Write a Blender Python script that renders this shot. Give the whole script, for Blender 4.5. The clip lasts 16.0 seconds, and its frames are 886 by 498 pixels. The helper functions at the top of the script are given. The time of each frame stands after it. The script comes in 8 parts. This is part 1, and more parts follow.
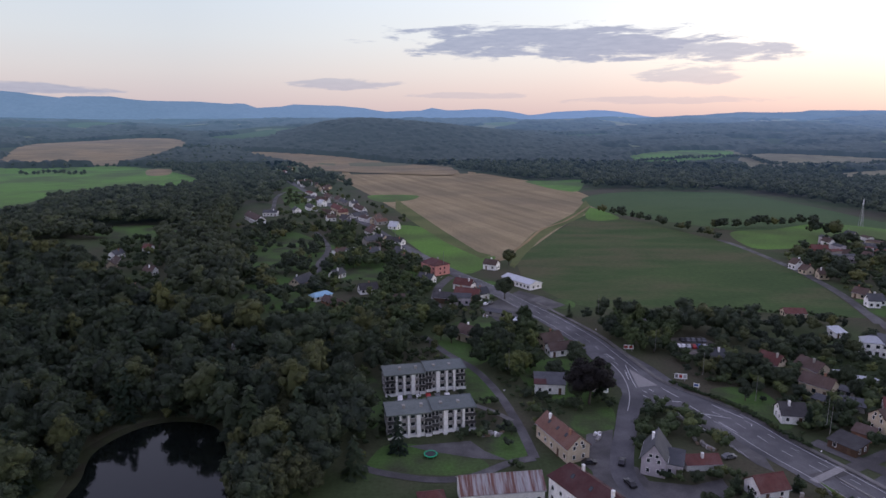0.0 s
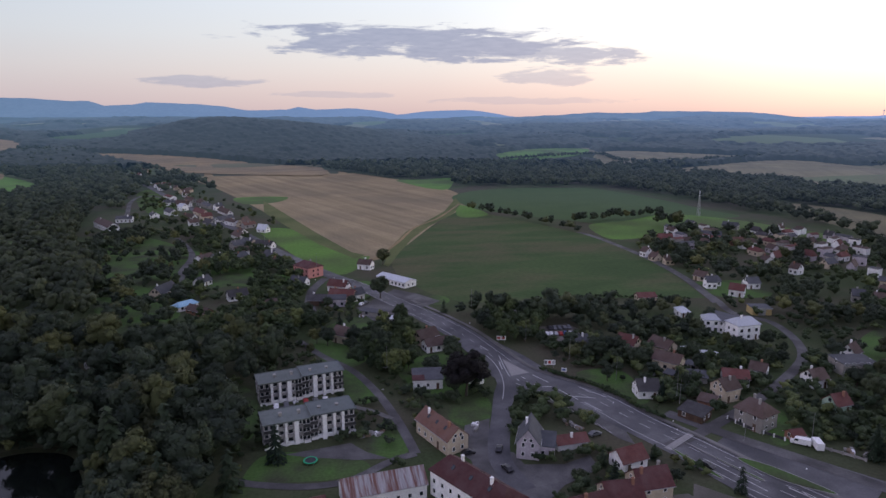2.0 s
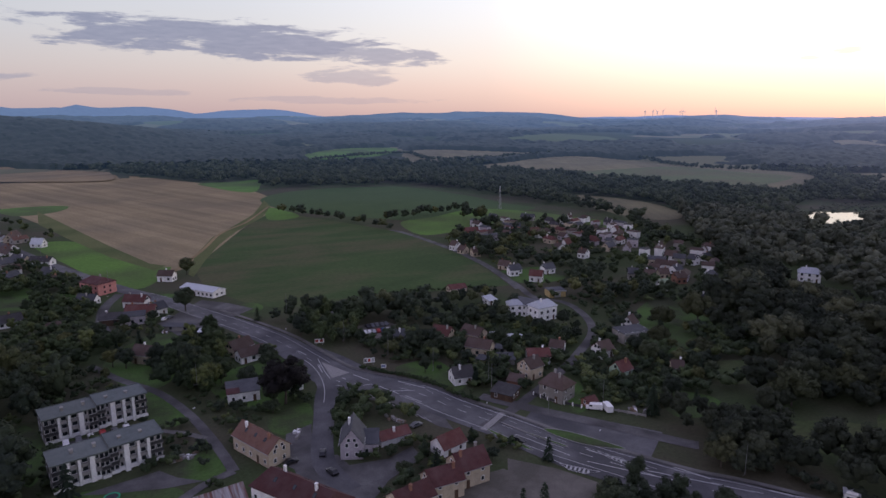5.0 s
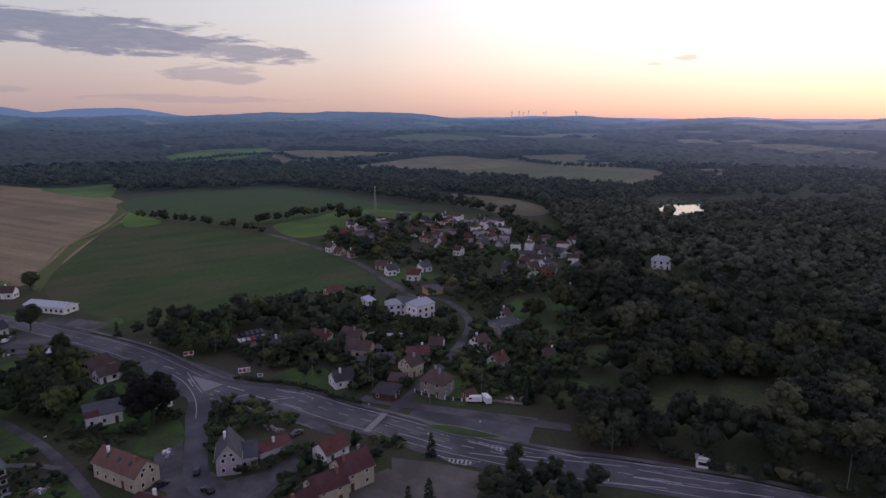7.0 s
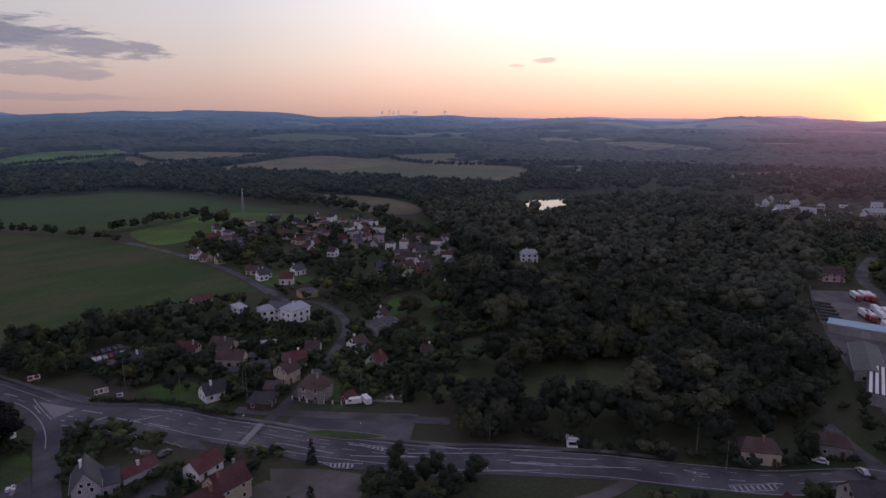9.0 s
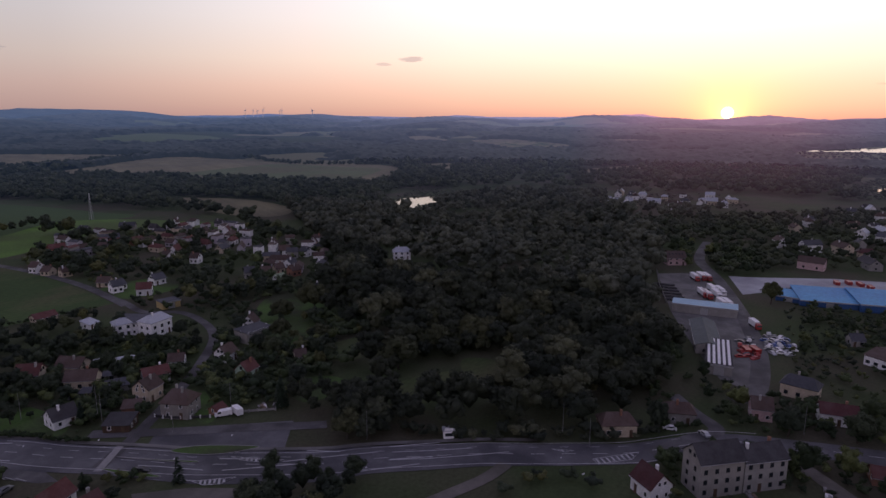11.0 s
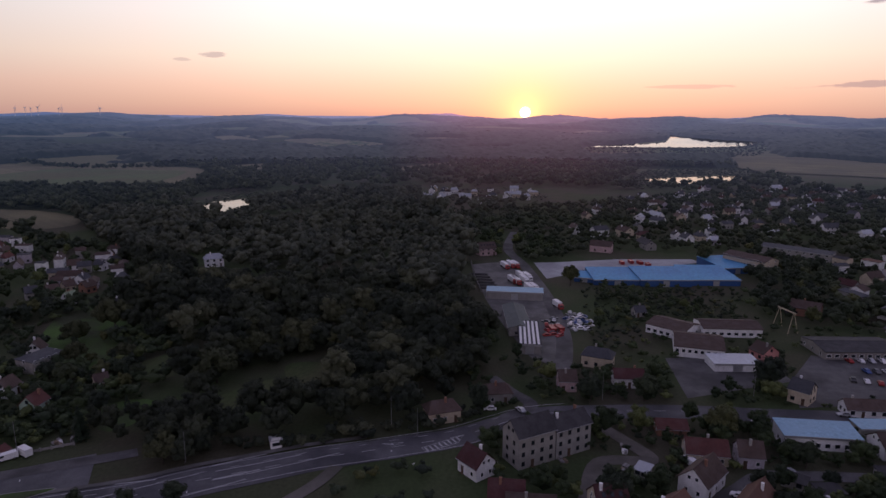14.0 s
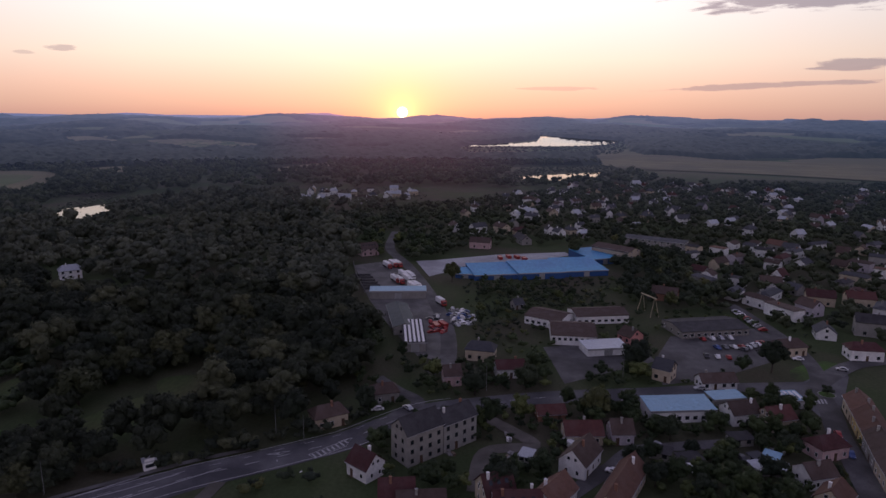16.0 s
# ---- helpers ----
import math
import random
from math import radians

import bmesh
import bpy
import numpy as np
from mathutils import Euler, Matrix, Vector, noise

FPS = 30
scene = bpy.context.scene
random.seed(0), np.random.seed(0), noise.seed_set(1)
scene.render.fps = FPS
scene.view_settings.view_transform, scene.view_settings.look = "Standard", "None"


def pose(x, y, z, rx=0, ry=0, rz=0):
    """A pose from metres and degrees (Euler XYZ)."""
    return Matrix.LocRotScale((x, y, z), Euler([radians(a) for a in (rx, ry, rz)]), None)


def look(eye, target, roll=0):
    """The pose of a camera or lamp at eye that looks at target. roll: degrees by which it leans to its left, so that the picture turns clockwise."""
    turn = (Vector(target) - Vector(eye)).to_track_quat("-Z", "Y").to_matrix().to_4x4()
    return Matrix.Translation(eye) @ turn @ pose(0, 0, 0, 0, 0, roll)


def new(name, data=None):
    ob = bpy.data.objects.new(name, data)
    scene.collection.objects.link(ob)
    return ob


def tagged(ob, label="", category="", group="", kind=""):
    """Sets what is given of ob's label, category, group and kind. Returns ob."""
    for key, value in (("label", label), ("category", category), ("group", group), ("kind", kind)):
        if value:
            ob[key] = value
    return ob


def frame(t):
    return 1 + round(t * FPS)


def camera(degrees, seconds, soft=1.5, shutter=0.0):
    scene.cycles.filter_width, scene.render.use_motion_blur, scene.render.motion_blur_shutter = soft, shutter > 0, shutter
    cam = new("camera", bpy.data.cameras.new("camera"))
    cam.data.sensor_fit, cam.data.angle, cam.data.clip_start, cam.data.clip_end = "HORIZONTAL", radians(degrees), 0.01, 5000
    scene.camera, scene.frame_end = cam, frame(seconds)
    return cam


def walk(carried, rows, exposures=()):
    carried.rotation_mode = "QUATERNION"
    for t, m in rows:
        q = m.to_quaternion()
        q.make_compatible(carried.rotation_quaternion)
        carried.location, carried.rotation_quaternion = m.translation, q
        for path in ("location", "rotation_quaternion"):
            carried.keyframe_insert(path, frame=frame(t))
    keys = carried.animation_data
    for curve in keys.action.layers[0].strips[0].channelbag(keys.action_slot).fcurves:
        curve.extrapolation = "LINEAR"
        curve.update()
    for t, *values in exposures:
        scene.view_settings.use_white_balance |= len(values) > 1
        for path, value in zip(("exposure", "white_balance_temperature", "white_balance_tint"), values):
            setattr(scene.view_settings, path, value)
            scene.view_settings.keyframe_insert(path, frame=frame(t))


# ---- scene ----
# ---- camera: hovers high over the village and turns slowly to the right ----
cam = camera(69.92, 16.0, soft=1.5)
ROWS = [
    (0, -0.00, 0.00, 95.00, -11.488, 0.146, 0.000),
    (0.5, 0.06, 0.00, 94.97, -11.502, 0.121, -2.863),
    (1, 0.12, -0.05, 94.93, -11.518, 0.083, -5.746),
    (1.5, 0.16, -0.06, 94.89, -11.539, 0.055, -8.648),
    (2, 0.16, -0.10, 94.88, -11.553, 0.034, -11.565),
    (2.5, 0.17, -0.16, 94.90, -11.575, 0.019, -14.450),
    (3, 0.29, -0.30, 94.94, -11.586, 0.004, -17.307),
    (3.5, 0.44, -0.37, 94.96, -11.593, 0.005, -20.111),
    (4, 0.61, -0.40, 94.96, -11.587, -0.001, -22.890),
    (6.5, 1.19, -0.52, 94.80, -11.546, -0.198, -36.893),
    (7, 1.19, -0.59, 94.87, -11.532, -0.232, -39.720),
    (7.5, 1.18, -0.63, 94.92, -11.536, -0.263, -42.553),
    (8, 1.22, -0.66, 94.95, -11.537, -0.284, -45.429),
    (8.5, 1.37, -0.78, 94.95, -11.538, -0.287, -48.302),
    (9, 1.57, -0.99, 94.91, -11.537, -0.269, -51.150),
    (11.5, 2.09, -2.56, 94.83, -11.629, -0.179, -65.551),
    (12, 2.06, -2.70, 94.82, -11.642, -0.177, -68.333),
    (12.5, 2.06, -2.72, 94.86, -11.625, -0.159, -71.078),
    (13, 2.06, -2.74, 94.91, -11.627, -0.146, -73.787),
    (13.5, 2.02, -2.76, 94.88, -11.646, -0.165, -76.479),
    (14, 1.91, -2.78, 94.86, -11.647, -0.202, -79.183),
    (14.5, 1.86, -2.77, 94.80, -11.649, -0.250, -81.883),
    (15, 1.91, -2.76, 94.74, -11.640, -0.296, -84.580),
    (15.5, 1.92, -2.82, 94.71, -11.629, -0.333, -87.292),
    (16, 1.92, -2.90, 94.74, -11.608, -0.359, -89.993),
]
EXPOSURES = [(0.0, 0.42, 5950, 15), (4.0, 0.14, 5950, 18), (8.0, -0.40, 6020, 24), (12.0, -0.75, 6100, 27), (16.0, -0.80, 6060, 26)]
walk(cam, [(t, pose(x, y, z, 90 + pitch, roll, yaw)) for t, x, y, z, pitch, roll, yaw in ROWS], EXPOSURES)


# ---- sky and sun: clear evening sky, the sun just above the horizon ----
SUN_AZ, SUN_EL = 86.4, 0.55
world = bpy.data.worlds.new("evening_sky")
scene.world = world
world.use_nodes = True
wt = world.node_tree
wt.nodes.clear()


def wire(tree, socket, value):
    if isinstance(value, bpy.types.NodeSocket):
        tree.links.new(value, socket)
    else:
        socket.default_value = value


def calc(tree, op, a, b=0.0, c=0.0):
    n = tree.nodes.new("ShaderNodeMath")
    n.operation = op
    for s, v in zip(n.inputs, (a, b, c)):
        wire(tree, s, v)
    return n.outputs[0]


def ramp(tree, value, stops, smooth=False):
    n = tree.nodes.new("ShaderNodeValToRGB")
    n.color_ramp.interpolation = "EASE" if smooth else "LINEAR"
    el = n.color_ramp.elements
    while len(el) < len(stops):
        el.new(0.5)
    for e, (p, c) in zip(el, stops):
        e.position, e.color = p, (*c, 1) if isinstance(c, tuple) else (c, c, c, 1)
    wire(tree, n.inputs[0], value)
    return n.outputs[0]


def blend(tree, fac, a, b, how="MIX"):
    n = tree.nodes.new("ShaderNodeMix")
    n.data_type, n.blend_type = "RGBA", how
    wire(tree, n.inputs[0], fac)
    for s, v in ((n.inputs[6], a), (n.inputs[7], b)):
        wire(tree, s, (*v, 1) if isinstance(v, tuple) else v)
    return n.outputs[2]


def noise_of(tree, vector, scale, detail=4.0, rough=0.55, distortion=0.0):
    n = tree.nodes.new("ShaderNodeTexNoise")
    n.inputs["Scale"].default_value, n.inputs["Detail"].default_value = scale, detail
    n.inputs["Roughness"].default_value, n.inputs["Distortion"].default_value = rough, distortion
    if vector is not None:
        tree.links.new(vector, n.inputs["Vector"])
    return n.outputs["Fac"]


def build_sky():
    t = wt
    way = t.nodes.new("ShaderNodeTexCoord").outputs["Generated"]
    sep = t.nodes.new("ShaderNodeSeparateXYZ")
    t.links.new(way, sep.inputs[0])
    x, y, z = sep.outputs
    el = calc(t, "MULTIPLY", calc(t, "ARCSINE", z), 57.2958)
    az = calc(t, "MULTIPLY", calc(t, "ARCTAN2", x, y), 57.2958)
    off = calc(t, "ABSOLUTE", calc(t, "SUBTRACT", az, SUN_AZ))
    off = calc(t, "MINIMUM", off, calc(t, "SUBTRACT", 360.0, off))
    h = calc(t, "DIVIDE", calc(t, "MAXIMUM", el, 0.0), 90.0)
    far = ramp(t, h, [(0, (0.47, 0.37, 0.355)), (0.022, (0.50, 0.435, 0.41)), (0.045, (0.53, 0.50, 0.47)), (0.075, (0.53, 0.545, 0.53)), (0.11, (0.51, 0.55, 0.56)),
                      (0.2, (0.48, 0.48, 0.58)), (0.4, (0.40, 0.39, 0.56)), (1.0, (0.33, 0.32, 0.52))])
    near = ramp(t, h, [(0, (1.28, 0.70, 0.46)), (0.012, (1.58, 0.98, 0.62)), (0.03, (1.95, 1.28, 0.84)), (0.055, (2.15, 1.72, 1.20)), (0.09, (2.2, 2.0, 1.60)),
                       (0.12, (2.2, 2.1, 1.82)), (0.2, (1.10, 1.12, 1.12)), (0.4, (0.51, 0.48, 0.60)), (1.0, (0.33, 0.32, 0.52))])
    side = ramp(t, calc(t, "DIVIDE", off, 180.0), [(0, 1.0), (0.12, 0.85), (0.22, 0.55), (0.30, 0.28), (0.42, 0.12), (0.6, 0.0), (1.0, 0.0)])
    sky = blend(t, side, far, near)
    # the pink arch of light opposite the low sun
    arch = ramp(t, h, [(0, (0.58, 0.50, 0.54)), (0.06, (0.98, 0.82, 0.84)), (0.2, (0.92, 0.83, 0.93)), (0.45, (0.58, 0.54, 0.70)), (1.0, (0.33, 0.32, 0.52))])
    sky = blend(t, ramp(t, calc(t, "DIVIDE", off, 180.0), [(0.68, 0.0), (0.86, 1.0)]), sky, arch)
    # glow and disc of the sun
    d = calc(t, "POWER", calc(t, "ADD", calc(t, "POWER", off, 2.0), calc(t, "POWER", calc(t, "SUBTRACT", el, SUN_EL), 2.0)), 0.5)
    glow = calc(t, "POWER", 2.718, calc(t, "MULTIPLY", d, -0.55))
    sky = blend(t, glow, sky, (3.0, 2.05, 0.75))
    halo = calc(t, "POWER", 2.718, calc(t, "MULTIPLY", d, -2.2))
    sky = blend(t, calc(t, "MULTIPLY", halo, 0.9), sky, (4.0, 2.8, 1.0))
    disc = ramp(t, d, [(0.36, 1.0), (0.50, 0.0)])
    sky = blend(t, disc, sky, (9.0, 8.0, 5.0))
    # clouds: flat grey banks with ragged edges
    comb = t.nodes.new("ShaderNodeCombineXYZ")
    wire(t, comb.inputs[0], calc(t, "MULTIPLY", az, 0.16))
    wire(t, comb.inputs[1], calc(t, "MULTIPLY", el, 0.95))
    rag = noise_of(t, comb.outputs[0], 1.3, 7.0, 0.62, 0.35)
    fine = noise_of(t, comb.outputs[0], 4.5, 5.0, 0.6)
    total = None
    for caz, cel, waz, wel, tilt, amount in (CLOUDS):
        u = calc(t, "SUBTRACT", az, caz)
        v = calc(t, "SUBTRACT", calc(t, "SUBTRACT", el, cel), calc(t, "MULTIPLY", u, tilt))
        q = calc(t, "ADD", calc(t, "POWER", calc(t, "ABSOLUTE", calc(t, "DIVIDE", u, waz)), 2.0), calc(t, "POWER", calc(t, "ABSOLUTE", calc(t, "DIVIDE", v, wel)), 2.0))
        body = calc(t, "SUBTRACT", 1.0, q)
        body = calc(t, "ADD", body, calc(t, "MULTIPLY", calc(t, "SUBTRACT", rag, 0.5), 3.6))
        m = calc(t, "MULTIPLY", ramp(t, body, [(0.12, 0.0), (0.62, 1.0)], True), amount)
        total = m if total is None else calc(t, "MAXIMUM", total, m)
    grey = blend(t, fine, (0.165, 0.215, 0.305), (0.34, 0.365, 0.44))
    lit = blend(t, calc(t, "MULTIPLY", side, 0.5), grey, (1.05, 0.72, 0.66))
    sky = blend(t, total, sky, lit)
    nish = t.nodes.new("ShaderNodeTexSky")
    nish.sky_type, nish.sun_disc = "NISHITA", False
    nish.sun_elevation, nish.sun_rotation = radians(SUN_EL), radians(SUN_AZ)
    one = t.nodes.new("ShaderNodeBackground")
    wire(t, one.inputs[0], nish.outputs[0])
    one.inputs[1].default_value = 0.05
    two = t.nodes.new("ShaderNodeBackground")
    wire(t, two.inputs[0], sky)
    two.inputs[1].default_value = 0.95
    add = t.nodes.new("ShaderNodeAddShader")
    t.links.new(one.outputs[0], add.inputs[0])
    t.links.new(two.outputs[0], add.inputs[1])
    t.links.new(add.outputs[0], t.nodes.new("ShaderNodeOutputWorld").inputs[0])


# azimuth, elevation, half width, half height, tilt, density
CLOUDS = [(10, 6.4, 16, 1.75, -0.03, 0.97), (20, 5.6, 10, 0.9, -0.06, 0.8), (21, 3.6, 4.5, 0.9, 0.0, 0.5), (-9, 3.1, 5.5, 0.55, 0.0, 0.55), (2, 2.1, 6, 0.35, 0.0, 0.3),
          (19, 1.6, 9, 0.4, 0.0, 0.3), (-34, 2.5, 10, 0.5, -0.03, 0.7), (120, 9.3, 12, 1.3, 0.0, 0.8), (122, 4.2, 3.5, 0.5, 0.03, 0.7), (116, 2.7, 9, 0.28, 0.03, 0.6),
          (100, 2.6, 4, 0.2, 0.0, 0.35), (60, 5.0, 1.3, 0.3, 0.0, 0.5), (57.6, 4.6, 0.9, 0.2, 0.0, 0.35)]
build_sky()

sun_data = bpy.data.lights.new("sun", "SUN")
sun_data.energy, sun_data.angle, sun_data.color = 0.3, radians(0.6), (1.0, 0.62, 0.36)
sun = new("sun", sun_data)
a, e = radians(SUN_AZ), radians(1.2)
sun.matrix_world = look((0, 0, 300), (-math.sin(a) * math.cos(e) * 100, -math.cos(a) * math.cos(e) * 100, 300 - math.sin(e) * 100))


# ---- materials ----
def surface(name, one, two, scale, rough=0.85, fine=8.0, third=None, big=0.08, bump=0.0, metal=0.0, stretch=(1, 1, 1), per_object=0.0, spec=0.3, amount=1.0):
    """A rough surface in two tones, with stains at a large scale and grain at a small one."""
    m = bpy.data.materials.new(name)
    m.use_nodes = True
    t = m.node_tree
    b = t.nodes["Principled BSDF"]
    b.inputs["Roughness"].default_value, b.inputs["Metallic"].default_value = rough, metal
    b.inputs["Specular IOR Level"].default_value = spec
    co = t.nodes.new("ShaderNodeTexCoord").outputs["Object"]
    mp = t.nodes.new("ShaderNodeMapping")
    mp.inputs["Scale"].default_value = stretch
    t.links.new(co, mp.inputs[0])
    v = mp.outputs[0]
    n1 = noise_of(t, v, scale, 5.0, 0.6)
    n2 = noise_of(t, v, scale * fine, 3.0, 0.6)
    f = ramp(t, n1, [(0.3, 0.0), (0.7, 1.0)])
    c = blend(t, f, one, two)
    if third:
        f3 = ramp(t, noise_of(t, v, scale * big, 3.0, 0.6), [(0.42, 0.0), (0.62, 1.0)])
        c = blend(t, calc(t, "MULTIPLY", f3, amount), c, third)
    g = ramp(t, n2, [(0.2, 0.72), (0.8, 1.25)])
    c = blend(t, 1.0, c, g, "MULTIPLY")
    if per_object:
        rnd = t.nodes.new("ShaderNodeObjectInfo").outputs["Random"]
        c = blend(t, 1.0, c, ramp(t, rnd, [(0.0, 1.0 - per_object), (1.0, 1.0 + per_object)]), "MULTIPLY")
    t.links.new(c, b.inputs["Base Color"])
    if bump:
        bp = t.nodes.new("ShaderNodeBump")
        bp.inputs["Strength"].default_value, bp.inputs["Distance"].default_value = 0.6, bump
        t.links.new(n2, bp.inputs["Height"])
        t.links.new(bp.outputs[0], b.inputs["Normal"])
    return m


def foliage(name, dark, light, tip, grain=1.0):
    """Leaves: every clump and every tree has its own shade of green."""
    m = bpy.data.materials.new(name)
    m.use_nodes = True
    t = m.node_tree
    b = t.nodes["Principled BSDF"]
    b.inputs["Roughness"].default_value = 0.7
    b.inputs["Specular IOR Level"].default_value = 0.15
    geo = t.nodes.new("ShaderNodeNewGeometry")
    at = t.nodes.new("ShaderNodeAttribute")
    at.attribute_name = "tint"
    rnd = t.nodes.new("ShaderNodeObjectInfo").outputs["Random"]
    s = calc(t, "FRACT", calc(t, "ADD", at.outputs["Fac"], rnd))
    c = blend(t, s, dark, light)
    c = blend(t, calc(t, "MULTIPLY", ramp(t, s, [(0.8, 0.0), (1.0, 1.0)]), 0.75), c, tip)
    c = blend(t, 1.0, c, ramp(t, geo.outputs["Random Per Island"], [(0.0, 1 - 0.18 * grain), (1.0, 1 + 0.2 * grain)]), "MULTIPLY")
    co = t.nodes.new("ShaderNodeTexCoord").outputs["Object"]
    mottle = noise_of(t, co, 1.3, 6.0, 0.78)
    c = blend(t, 1.0, c, ramp(t, mottle, [(0.3, 1 - 0.3 * grain), (0.7, 1 + 0.28 * grain)]), "MULTIPLY")
    bp = t.nodes.new("ShaderNodeBump")
    bp.inputs["Strength"].default_value, bp.inputs["Distance"].default_value = 0.8 * grain, 0.7
    t.links.new(mottle, bp.inputs["Height"])
    t.links.new(bp.outputs[0], b.inputs["Normal"])
    t.links.new(c, b.inputs["Base Color"])
    return m


def glass(name, tint=(0.02, 0.025, 0.03), rough=0.08):
    m = bpy.data.materials.new(name)
    m.use_nodes = True
    b = m.node_tree.nodes["Principled BSDF"]
    b.inputs["Base Color"].default_value = (*tint, 1)
    b.inputs["Roughness"].default_value = rough
    b.inputs["IOR"].default_value = 1.5
    return m


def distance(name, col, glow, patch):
    """Far country behind the evening haze: a plain backdrop with the air's light painted in as emission."""
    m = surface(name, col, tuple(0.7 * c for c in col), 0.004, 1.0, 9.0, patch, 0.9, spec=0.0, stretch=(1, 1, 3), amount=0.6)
    painted_haze(m, glow)
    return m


def painted_haze(m, glow, by_distance=False):
    """Haze painted on distant country as emission: bluish, and warmer and stronger towards the low sun."""
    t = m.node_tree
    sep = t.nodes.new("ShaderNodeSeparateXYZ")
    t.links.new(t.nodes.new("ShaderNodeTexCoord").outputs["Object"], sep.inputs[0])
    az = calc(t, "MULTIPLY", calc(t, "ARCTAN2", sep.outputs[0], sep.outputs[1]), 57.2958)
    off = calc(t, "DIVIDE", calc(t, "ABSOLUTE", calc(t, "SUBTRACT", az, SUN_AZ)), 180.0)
    # red glare under the sun, painted onto the land as stronger emission
    painted_glare = (glow[0] * 10.0, glow[1] * 3.2, glow[2] * 2.8)
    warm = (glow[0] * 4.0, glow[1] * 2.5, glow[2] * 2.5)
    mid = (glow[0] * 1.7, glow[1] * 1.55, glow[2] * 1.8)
    c = ramp(t, off, [(0.0, painted_glare), (0.025, painted_glare), (0.07, warm), (0.10, warm), (0.22, mid), (0.62, glow), (1.0, glow)])
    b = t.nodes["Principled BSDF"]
    # the emitted haze fades in from 600 m out
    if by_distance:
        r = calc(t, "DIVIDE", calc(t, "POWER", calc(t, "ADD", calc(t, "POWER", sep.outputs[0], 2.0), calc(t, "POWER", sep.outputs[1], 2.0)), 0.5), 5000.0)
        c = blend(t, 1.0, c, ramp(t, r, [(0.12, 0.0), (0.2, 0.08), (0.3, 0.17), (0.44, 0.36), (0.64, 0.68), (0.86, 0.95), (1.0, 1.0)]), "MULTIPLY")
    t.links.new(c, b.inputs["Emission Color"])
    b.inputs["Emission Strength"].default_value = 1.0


def water(name, ripple):
    m = bpy.data.materials.new(name)
    m.use_nodes = True
    t = m.node_tree
    b = t.nodes["Principled BSDF"]
    b.inputs["Base Color"].default_value = (0.005, 0.007, 0.006, 1)
    b.inputs["Roughness"].default_value = 0.06
    b.inputs["IOR"].default_value = 1.33
    co = t.nodes.new("ShaderNodeTexCoord").outputs["Object"]
    bp = t.nodes.new("ShaderNodeBump")
    bp.inputs["Strength"].default_value, bp.inputs["Distance"].default_value = ripple, 0.05
    t.links.new(noise_of(t, co, 0.9, 3.0), bp.inputs["Height"])
    t.links.new(bp.outputs[0], b.inputs["Normal"])
    return m


